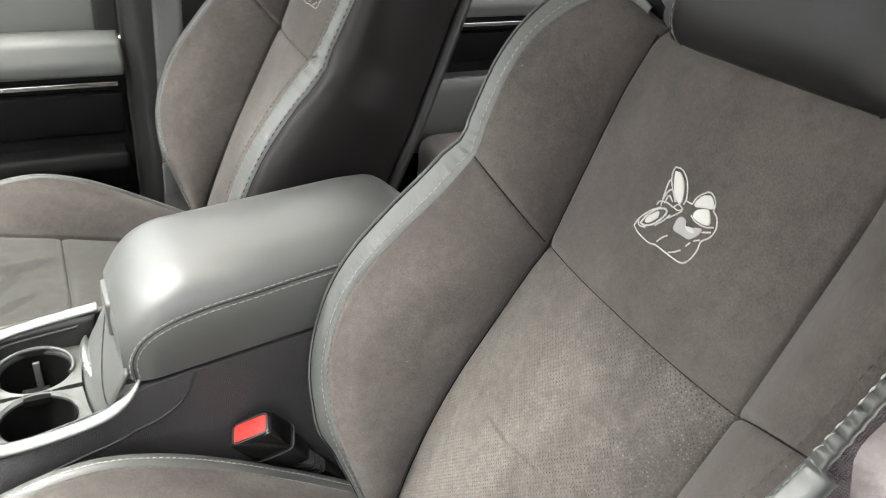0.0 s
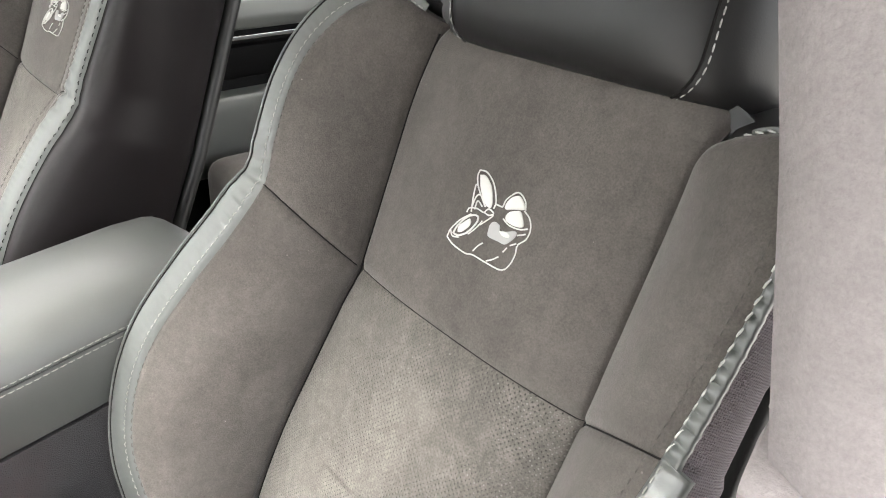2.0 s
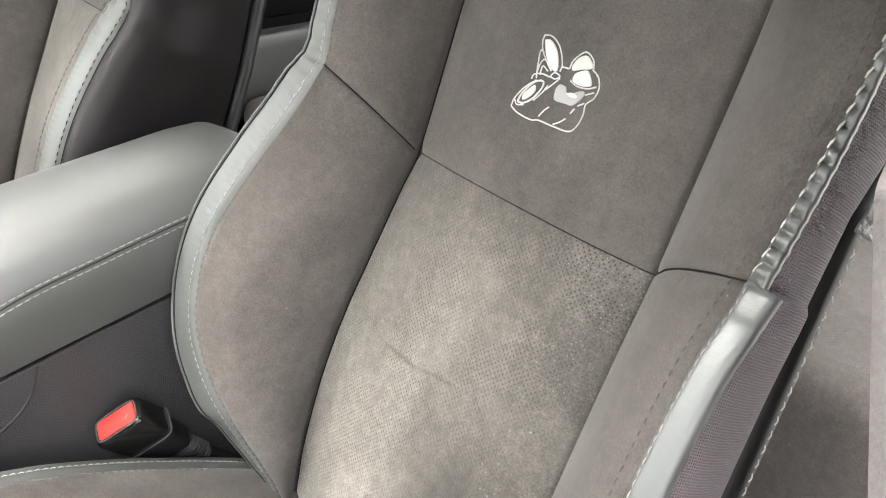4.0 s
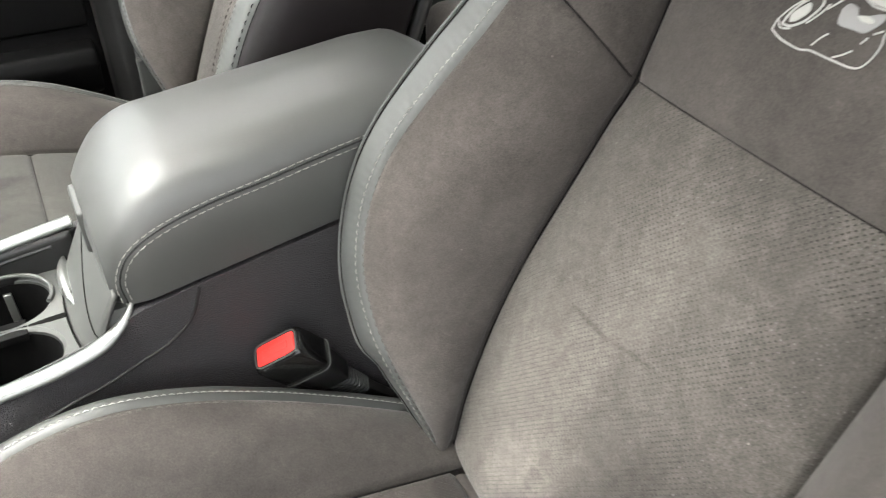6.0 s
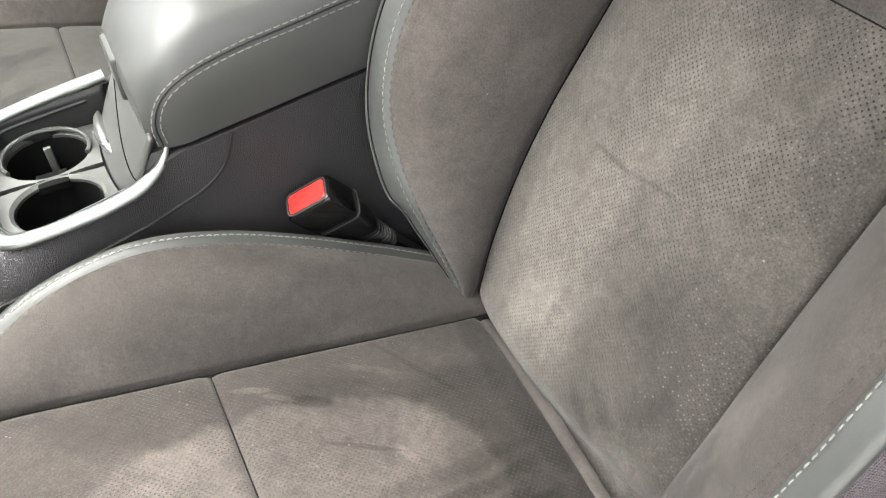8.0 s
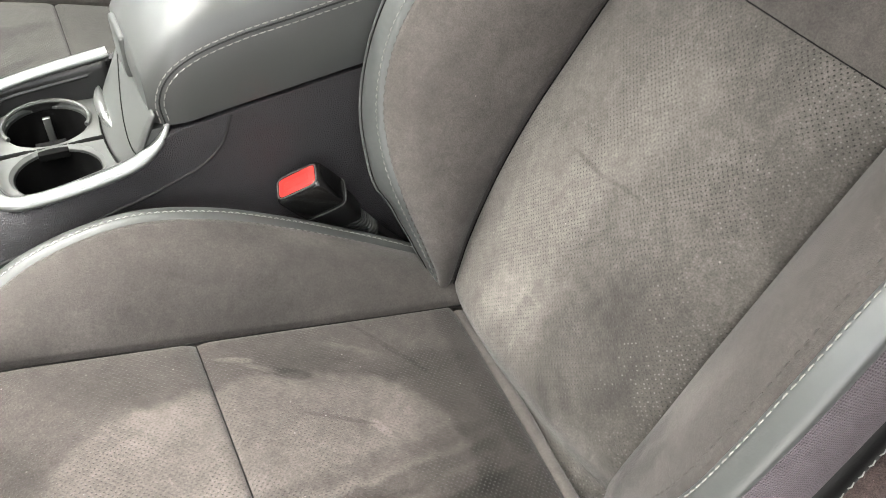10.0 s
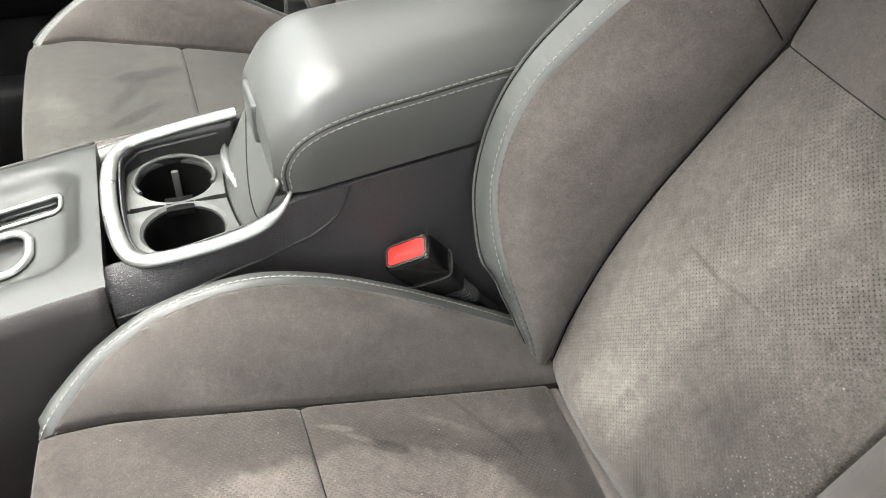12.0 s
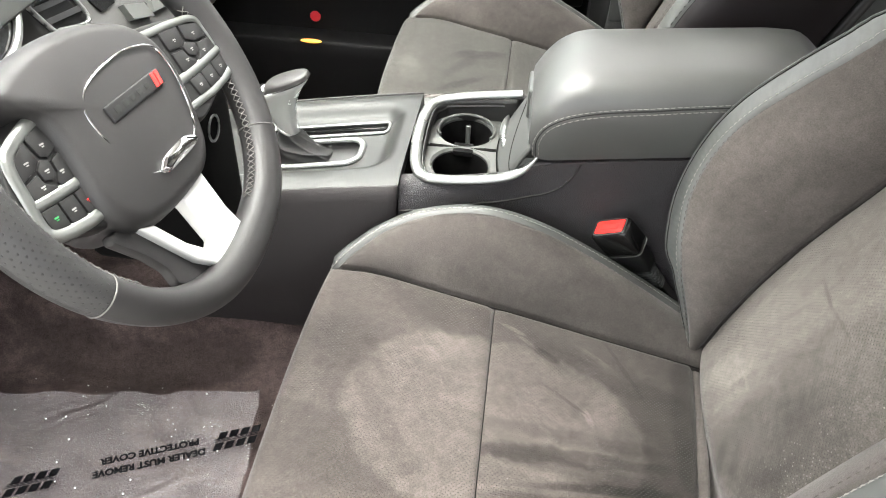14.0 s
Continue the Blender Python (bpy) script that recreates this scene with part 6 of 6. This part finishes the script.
PL = Matrix.Translation((-0.003, -0.001, 0)) @ Matrix.Rotation(radians(6), 4, "Z")


def plate(bm):
    bmesh.ops.transform(bm, matrix=PL, verts=bm.verts)
    return bm


wpart("badge_plate", plate(box_bm(-0.041, 0.041, -0.0068, 0.0068, 0.0160, 0.0208, 0.0012)), SOFT_BLACK, hub, "black name plate")
for k in range(5):
    wpart("badge_bar", plate(box_bm(-0.033 + 0.0115 * k, -0.0265 + 0.0115 * k, -0.0026, 0.0026, 0.0206, 0.0212, 0.0003)), SATIN, hub)
for k in range(2):
    sl = bmesh.new()
    x = 0.0255 + 0.0062 * k
    vs = [sl.verts.new(q) for q in ((x, -0.0058, 0.0213), (x + 0.0045, -0.0058, 0.0213), (x + 0.0068, 0.0058, 0.0213), (x + 0.0023, 0.0058, 0.0213))]
    bt = [sl.verts.new((v.co.x, v.co.y, 0.020)) for v in vs]
    sl.faces.new(vs)
    for i in range(4):
        sl.faces.new((vs[i], bt[i], bt[(i + 1) % 4], vs[(i + 1) % 4]))
    wpart("badge_slash", plate(sl), RED, hub, "red slash")
wpart("chrome_shield", dome([(-0.029, -0.0605), (-0.016, -0.0530), (0.004, -0.0495), (0.022, -0.0485), (0.037, -0.0545), (0.027, -0.0595), (-0.002, -0.0635), (-0.022, -0.0650)], 0.008, 0.0185, 0.001, 5, 0.004), CHROME, hub, "chrome shield")
# lower spoke: a silver fork
FORK = [(0.030, -0.080), (0.033, -0.120), (0.040, -0.142), (0.0375, -0.1535), (0.019, -0.159), (-0.004, -0.160), (-0.016, -0.156), (-0.0385, -0.1375), (-0.055, -0.113), (-0.074, -0.085), (-0.056, -0.092), (-0.037, -0.120), (-0.020, -0.136), (-0.010, -0.137), (-0.004, -0.133), (-0.0065, -0.114), (-0.011, -0.080)]
wpart("lower_spoke", prism_bm(FORK, "z", -0.010, 0.005, 0.003, 3), SPOKE, wheel, "bright silver spoke fork")
wpart("spoke_backing", prism_bm([(-0.093, -0.079), (-0.083, -0.079), (-0.068, -0.086), (-0.052, -0.112), (-0.036, -0.134), (-0.015, -0.150), (0.036, -0.150), (0.030, -0.166), (0.000, -0.169), (-0.045, -0.158), (-0.064, -0.142), (-0.064, -0.128), (-0.074, -0.110), (-0.095, -0.085)], "z", -0.014, -0.002, 0.003), WHEEL_LEATHER, wheel)
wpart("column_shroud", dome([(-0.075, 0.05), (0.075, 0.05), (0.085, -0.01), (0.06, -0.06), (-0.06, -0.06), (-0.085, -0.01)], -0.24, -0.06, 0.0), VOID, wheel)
# added box: its black replaces the shade between hub and rim
cover_side = part("column_shade_box", box_bm(-0.38, -0.215, 0.440, 0.540, 0.690, 0.905, 0.02, 4), VOID, wheel, "matt black box added for the dark behind the wheel")
part("start_button", tube_bm([(-0.2135, 0.478 + 0.014 * math.cos(a), 0.868 + 0.014 * math.sin(a)) for a in np.linspace(0, 2 * math.pi, 29)[:-1]], 0.0014, 6, True), BRIGHT, cover_side, "bright start button ring")
wpart("column_stalk", tube_bm(spline([(0.06, 0.02, -0.07), (0.12, 0.03, -0.06), (0.185, 0.035, -0.05)], 12), 0.007, 10), SOFT_BLACK, wheel)

# ---- dashboard ----
dash = thing("dashboard", (-0.75, CAR, 0.9), "dark grey moulded dashboard across the car", "dashboard")
outline = [(-1.10, 1.02), (-0.80, 1.08), (-0.56, 1.06), (-0.49, 1.03), (-0.47, 0.98), (-0.50, 0.86), (-0.47, 0.80), (-0.52, 0.66), (-0.62, 0.60), (-1.10, 0.60)]
part("dash_body", prism_bm(outline, "y", -0.02, FAR - 0.01, 0.02, 3), DASH, dash)
part("control_panel", prism_bm([(-0.50, 1.02), (-0.455, 0.98), (-0.36, 0.76), (-0.34, 0.70), (-0.5, 0.60), (-0.6, 0.9)], "y", 0.56, 0.82, 0.01, 3), DASH, dash)
part("stack_trim", prism_bm([(-0.462, 1.0), (-0.43, 0.955), (-0.425, 0.96), (-0.455, 1.005)], "y", 0.47, 0.80, 0.003), SATIN, dash, "satin silver trim")

def on_stack(y, z, out=0.0):
    """A place on the sloping face of the centre stack."""
    return Vector((-0.455 + (0.98 - z) * 0.432 + 0.918 * out, y, z + 0.396 * out))


def stack_panel(name, pts, o0, o1, material, parent, label=""):
    bm = bmesh.new()
    lo = [bm.verts.new(on_stack(y, z, o0)) for y, z in pts]
    hi = [bm.verts.new(on_stack(y, z, o1)) for y, z in pts]
    n = len(pts)
    bm.faces.new(hi)
    bm.faces.new(lo[::-1])
    for k in range(n):
        bm.faces.new((lo[k], lo[(k + 1) % n], hi[(k + 1) % n], hi[k]))
    return part(name, bm, material, parent, label, smooth=False)


VENT = [(0.540, 0.995), (0.566, 0.921), (0.580, 0.913), (0.622, 0.902), (0.634, 0.906), (0.632, 0.930), (0.622, 0.995)]
cvent = stack_panel("centre_vent", VENT, -0.002, 0.002, GLOSS_BLACK, dash, "black centre air vent")
part("vent_frame", tube_bm([on_stack(y, z, 0.004) for y, z in spline(VENT + [VENT[0]], 60)[:-1]], 0.0030, 8, True), BRIGHT, cvent, "bright silver frame")
for k in range(5):
    z = 0.925 + 0.016 * k
    stack_panel("vent_slat", [(0.560 - 0.006 * k, z), (0.630 - 0.002 * k, z - 0.010), (0.630 - 0.002 * k, z - 0.004), (0.560 - 0.006 * k, z + 0.006)], 0.002, 0.006, SOFT_BLACK, cvent)
stack_panel("display", [(0.650, 0.99), (0.656, 0.915), (0.664, 0.900), (0.696, 0.898), (0.74, 0.93), (0.74, 0.99)], -0.002, 0.003, GLOSS_BLACK, dash, "dark display glass")
stack_panel("control_pad", [(0.700, 0.892), (0.703, 0.872), (0.748, 0.858), (0.742, 0.878)], 0.0, 0.010, BRIGHT, dash, "silver control pad")
stack_panel("control_bar", [(0.756, 0.861), (0.802, 0.853), (0.797, 0.865), (0.762, 0.875)], 0.0, 0.008, BRIGHT, dash, "silver control bar")
gauge = [on_stack(0.463 + 0.076 * math.cos(a), 0.990 + 0.066 * math.sin(a), 0.012) for a in np.linspace(0, 2 * math.pi, 41)[:-1]]
part("gauge_ring", tube_bm(gauge, 0.005, 8, True), BRIGHT, dash, "bright silver instrument ring")
stack_panel("gauge_face", [(0.463 + 0.073 * math.cos(a), 0.990 + 0.063 * math.sin(a)) for a in np.linspace(0, 2 * math.pi, 33)[:-1]], -0.02, 0.009, GLOSS_BLACK, dash, "dark instrument face")
vent = part("air_vent", box_bm(-0.475, -0.455, 0.30, 0.44, 0.985, 1.045, 0.004), GLOSS_BLACK, dash, "black air vent")
for k in range(5):
    part("vent_slat", box_bm(-0.458, -0.446, 0.305, 0.435, 0.992 + 0.011 * k, 0.995 + 0.011 * k, 0.001), SOFT_BLACK, vent)
part("vent_frame", tube_bm([(-0.452, 0.297, 0.98), (-0.452, 0.443, 0.98), (-0.46, 0.443, 1.05), (-0.46, 0.297, 1.05)], 0.004, 8, True), SATIN, vent, "satin silver frame")

# ---- passenger side ----
def door(name, x0, x1, label, dz=0.0):
    d = thing(name, ((x0 + x1) / 2, FAR + 0.05, 0.4), label, "car door", "passenger side doors", "structure")
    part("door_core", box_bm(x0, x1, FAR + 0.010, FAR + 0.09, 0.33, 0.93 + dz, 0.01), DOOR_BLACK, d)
    part("door_pad", prism_bm([(FAR + 0.09, 0.925 + dz), (FAR + 0.02, 0.945 + dz), (FAR - 0.012, 0.93 + dz), (FAR - 0.025, 0.895 + dz), (FAR - 0.018, 0.872 + dz), (FAR + 0.02, 0.866 + dz)], "x", x0 + 0.004, x1 - 0.004, 0.008, 3), DOOR_PAD, d, "padded grey belt-line panel")
    part("chrome_strip", box_bm(x0 + 0.05, x1 - 0.016, FAR - 0.004, FAR + 0.012, 0.849 + dz, 0.858 + dz, 0.002), CHROME, d, "thin chrome strip")
    arm = 1.15 * dz
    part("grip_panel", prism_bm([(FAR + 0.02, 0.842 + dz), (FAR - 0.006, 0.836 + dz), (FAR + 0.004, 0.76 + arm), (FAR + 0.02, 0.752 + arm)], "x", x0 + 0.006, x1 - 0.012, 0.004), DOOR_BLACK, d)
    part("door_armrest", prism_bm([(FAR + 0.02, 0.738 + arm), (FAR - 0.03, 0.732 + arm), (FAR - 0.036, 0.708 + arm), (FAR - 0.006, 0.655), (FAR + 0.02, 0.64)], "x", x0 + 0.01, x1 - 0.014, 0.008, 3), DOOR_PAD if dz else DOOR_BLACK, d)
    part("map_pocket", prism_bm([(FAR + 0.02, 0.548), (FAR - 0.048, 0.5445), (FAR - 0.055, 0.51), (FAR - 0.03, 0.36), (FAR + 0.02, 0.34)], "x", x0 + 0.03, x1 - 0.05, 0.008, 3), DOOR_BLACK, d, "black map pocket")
    part("window_frame", box_bm(x0, x0 + 0.04, FAR + 0.02, FAR + 0.07, 0.93 + dz, 1.40, 0.006), TRIM_BLACK, d)
    part("window_frame", box_bm(x1 - 0.04, x1, FAR + 0.02, FAR + 0.07, 0.93 + dz, 1.40, 0.006), TRIM_BLACK, d)
    part("window_ledge", prism_bm([(FAR + 0.03, 0.93 + dz), (FAR + 0.026, 1.01 + dz), (FAR + 0.035, 1.03 + dz), (FAR + 0.08, 1.03 + dz), (FAR + 0.085, 0.93 + dz)], "x", x0 + 0.004, x1 - 0.004, 0.006, 3), DOOR_PAD, d, "grey window ledge")
    pane = part("window_pane", box_bm(x0 + 0.04, x1 - 0.04, FAR + 0.04, FAR + 0.044, 1.02 + dz, 1.40, 0), GLASS, d, "tinted window pane")
    pane.visible_shadow = False
    return d


door_1 = door("door_1", -0.85, 0.235, "closed front passenger door with a chrome strip and padded belt line")
door_2 = door("door_2", 0.42, 1.30, "closed rear passenger door with a chrome strip", 0.078)
part("warning_reflector", placed(prism_bm([(0.012 * math.cos(a), 0.012 * math.sin(a)) for a in np.linspace(0, 2 * math.pi, 20)[:-1]], "z", 0, 0.004, 0.001), Matrix.Translation((-0.357, FAR - 0.001, 0.583)) @ Matrix.Rotation(radians(90), 4, "X")), RED_LENS, door_1, "red round reflector")
lens = bmesh.new()
bmesh.ops.create_uvsphere(lens, u_segments=20, v_segments=10, radius=1.0)
part("courtesy_lamp", placed(lens, Matrix.Translation((-0.357, FAR - 0.052, 0.547)) @ Matrix.Diagonal((0.024, 0.006, 0.0042, 1))), AMBER, door_1, "lit amber courtesy lamp")
pillar_far = part("pillar_trim", prism_bm([(0.238, FAR + 0.07), (0.238, FAR - 0.005), (0.26, FAR - 0.035), (0.39, FAR - 0.035), (0.415, FAR - 0.005), (0.415, FAR + 0.07)], "z", 0.36, 1.42, 0.008, 3), TRIM_BLACK)
tagged(pillar_far, "black centre pillar trim between the passenger doors", "pillar", kind="structure")
belt = thing("seat_belt", (0.33, FAR - 0.05, 0.45), "dark grey seat belt webbing hanging along the pillar", "seat belt")
g = np.zeros((30, 6, 3))
for i, t in enumerate(np.linspace(0, 1, 30)):
    for j, s in enumerate(np.linspace(-0.5, 0.5, 6)):
        g[i, j] = (0.315 + 0.046 * s - 0.03 * t, FAR - 0.045 - 0.03 * math.sin(math.pi * t) - 0.012 * s, 1.25 - 0.80 * t)
sheet("webbing", g, woven(surface("belt_webbing", (0.09, 0.09, 0.09), 0.7, vary=0.1), 0.0016, 0.5), belt, thick=0.0015)
part("buckle_tongue", box_bm(0.27, 0.31, FAR - 0.085, FAR - 0.07, 0.66, 0.72, 0.004), GREY_PLASTIC, belt, "grey belt tongue")

# ---- rear seat ----
rear = thing("rear_seat", (1.1, CAR, 0.42), "grey suede rear bench seat with a backrest blackened for shade", "rear seat")
part("bench_cushion", box_bm(0.80, 1.32, 0.02, FAR - 0.03, 0.48, 0.715, 0.05, 5), SUEDE, rear, "grey suede bench")
# black stands in for the shade between front seat and pillar
part("bench_backrest", placed(box_bm(1.24, 1.42, 0.02, FAR - 0.03, 0.60, 1.16, 0.05, 5), Matrix.Translation((1.3, 0, 0.6)) @ Matrix.Rotation(radians(18), 4, "Y") @ Matrix.Translation((-1.3, 0, -0.6))), LEATHER, rear, "backrest blackened for the shade behind the front seat")
part("bench_base", box_bm(0.86, 1.3, 0.03, FAR - 0.04, 0.37, 0.485, 0.01), SOFT_BLACK, rear)

# ---- driver's door pillar ----
bp = thing("pillar_trim_driver", (0.45, 0.0, 0.5), "pale grey cloth-grained centre pillar trim beside the driver seat", "pillar", kind="structure")
g = np.zeros((80, 18, 3))
prof = spline([(0.54, 0.050), (0.44, 0.062), (0.363, 0.060), (0.346, 0.052), (0.340, 0.036), (0.344, -0.01), (0.356, -0.075)], 18)
lean = lambda z: 0.26 * (max(z, 0.95) - 1.20)
ease = lambda z: -0.010 * min(1, max(0, (1.21 - z) / 0.09))     # the inner edge comes forward lower down
for i, z in enumerate(np.linspace(0.40, 1.46, 80)):
    for j in range(18):
        g[i, j] = (prof[j, 0] + ease(z), prof[j, 1] + lean(z), z)
sheet("upper_trim", g, PILLAR, bp, "pale grey upper pillar trim", skirt=(0.03, -0.02, 0))
g = np.zeros((40, 18, 3))
for i, z in enumerate(np.concatenate([np.linspace(0.40, 1.06, 14), np.linspace(1.07, 1.119, 26)])):
    fwd = 0.013 * math.sin(math.pi / 2 * min(1, (1.119 - z) / 0.010)) ** 0.6 if z < 1.1189 else 0.0
    for j in range(18):
        g[i, j] = (prof[j, 0] + ease(z) - fwd * min(1, max(0, (prof[j, 1] - 0.015) / 0.03)), prof[j, 1] + lean(z) + 0.004, z)
sheet("lower_trim", g, PILLAR, bp, "pale grey lower pillar trim", skirt=(0.03, -0.02, 0))

# ---- roof, glass and closing walls ----
def shell_part(name, bm, m, label, cat):
    ob = part(name, bm, m)
    return tagged(ob, label, cat, kind="structure")


def roof_slab(x0, x1, y0, y1):
    bm = bmesh.new()
    xs = np.linspace(x0, x1, 12)
    f = smooth_1d([-0.4, -0.25, 0.5, 1.2, 1.65], [1.47, 1.50, 1.52, 1.49, 1.41])
    up = [[bm.verts.new((x, y, float(f(x)) + d)) for x in xs] for y in (y0, y1) for d in (0, 0.03)]
    for k in range(11):
        for a, b2 in ((0, 1), (1, 3), (3, 2), (2, 0)):
            bm.faces.new((up[a][k], up[a][k + 1], up[b2][k + 1], up[b2][k]))
    for k in (0, 11):
        bm.faces.new((up[0][k], up[1][k], up[3][k], up[2][k]))
    return bm


# roof out of view; the opening is added to light seats and console
roof = bmesh.new()
for q in ((-0.40, -0.35, 0.04, FAR - 0.06), (-0.35, 0.05, 0.04, 0.22), (-0.35, 0.05, 1.14, FAR - 0.06), (0.05, 1.6, 0.04, FAR - 0.06)):
    tmp = bpy.data.meshes.new("tmp")
    bmq = roof_slab(*q)
    bmq.to_mesh(tmp)
    bmq.free()
    roof.from_mesh(tmp)
    bpy.data.meshes.remove(tmp)
shell_part("ceiling", roof, HEADLINER, "unseen pale grey cloth headliner with an opening added for light", "ceiling")
# added glass panel closing that light opening
sunroof = part("window_2", box_bm(-0.345, 0.045, 0.225, 1.135, 1.532, 1.536, 0), GLASS)
tagged(sunroof, "unseen glass panel added over the light opening in the roof", "sunroof", kind="structure")
sunroof.visible_shadow = False
shell_part("wall_rear", box_bm(1.62, 1.66, -0.05, FAR + 0.05, 0.3, 1.05, 0.01), DOOR_BLACK, "black panel closing the rear of the cabin", "wall")
shell_part("wall_front", box_bm(-1.18, -1.14, -0.05, FAR + 0.05, 0.3, 1.0, 0.01), DOOR_BLACK, "black firewall panel ahead of the pedals", "wall")
for y0, y1, nm in ((-0.09, -0.02, "roof rail"), (FAR - 0.02, FAR + 0.07, "roof rail")):
    shell_part("trim", box_bm(-0.4, 1.6, y0, y1 + (0.06 if y0 < 0 else 0), 1.40, 1.5, 0.012), HEADLINER, "pale grey roof rail trim above the door", "roof rail")
wsh = part("window_1", prism_bm([(-1.12, 1.03), (-0.40, 1.485), (-0.403, 1.490), (-1.125, 1.035)], "y", 0.0, FAR, 0), GLASS)
tagged(wsh, "clear sloping windscreen above the dashboard", "windscreen", kind="structure")
wsh.visible_shadow = False

# ---- plastic floor cover ----
cover = thing("protective_cover", (-0.4, 0.3, FLOOR + 0.01), "clear printed plastic protective film lying on the driver's carpet", "floor cover")
g = np.zeros((70, 60, 3))
for i, t in enumerate(np.linspace(0, 1, 70)):
    for j, s in enumerate(np.linspace(0, 1, 60)):
        x = -0.78 + 0.552 * t
        top = 0.498 - 0.16 * (-0.231 - x) + 0.0012 * math.sin(40 * x)
        y = 0.0 + top * s
        if j == 59 and i == 69:
            y += 0.004
        x += 0.08 * (1 - s) * t ** 3
        x += (0.0012 * math.sin(190 * y) + 0.0025 * math.sin(70 * y)) * t ** 8
        w = 0.004 * math.sin(60 * x + 30 * y) * math.sin(17 * y) + 0.006 * math.sin(13 * x + 21 * y + 2 * math.sin(20 * x)) ** 2
        g[i, j] = (x, y, FLOOR + 0.014 + w)
film = sheet("film", g, FILM, cover, "clear crinkled film")


def print_at(text, x, y, deg, size):
    m = Matrix.Translation((x, y, FLOOR + 0.030)) @ Matrix.Rotation(radians(deg), 4, "Z")
    return lettering(text, size, m, PRINT, film, "printed_line", 0.0002, 0.0006)


print_at("DEALER MUST REMOVE", -0.3305, 0.350, 203.5, 0.0138)
print_at("PROTECTIVE COVER", -0.337, 0.3675, 203.5, 0.0138)


def print_bars(x, y, deg):
    lean_m = Matrix.Identity(4)
    lean_m[0][1] = 0.45
    m = Matrix.Translation((x, y, FLOOR + 0.030)) @ Matrix.Rotation(radians(deg), 4, "Z") @ lean_m
    for row in (0, 1):
        for k in range(4):
            part("print_bar", placed(box_bm(-0.030 + 0.015 * k, -0.019 + 0.015 * k, 0.004 - 0.017 * row, 0.015 - 0.017 * row, 0, 0.0004, 0), m), PRINT, film)
    for k in range(3):
        part("print_bar", placed(box_bm(-0.030, 0.030, 0.0012 - 0.0022 * k, 0.0022 - 0.0022 * k, 0.0004, 0.0006, 0), m), PRINT, film)


print_bars(-0.231, 0.406, 203.5)
print_bars(-0.470, 0.300, 203.5)


# ---- crumbs and grit on the carpet and film ----
rng = np.random.RandomState(11)
verts, faces = [], []
for k in range(150):
    x, y = -0.60 + 0.42 * rng.rand(), 0.06 + 0.44 * rng.rand()
    r, z = 0.0005 + 0.0011 * rng.rand() ** 3, FLOOR + (0.0265 if y < 0.45 else 0.008)
    n0 = len(verts)
    verts += [(x + r, y, z), (x, y + r, z), (x - r * 1.3, y, z), (x, y - r, z), (x, y, z + r), (x, y, z - r)]
    faces += [(n0 + a, n0 + (a + 1) % 4, n0 + b) for a in range(4) for b in (4, 5)]
me = bpy.data.meshes.new("crumbs")
me.from_pydata(verts, [], faces)
me.materials.append(WHITE_THREAD)
crumbs = new("crumbs", me)
tagged(crumbs, "pale grit and crumbs scattered on the film and carpet", "crumbs", kind="stuff")
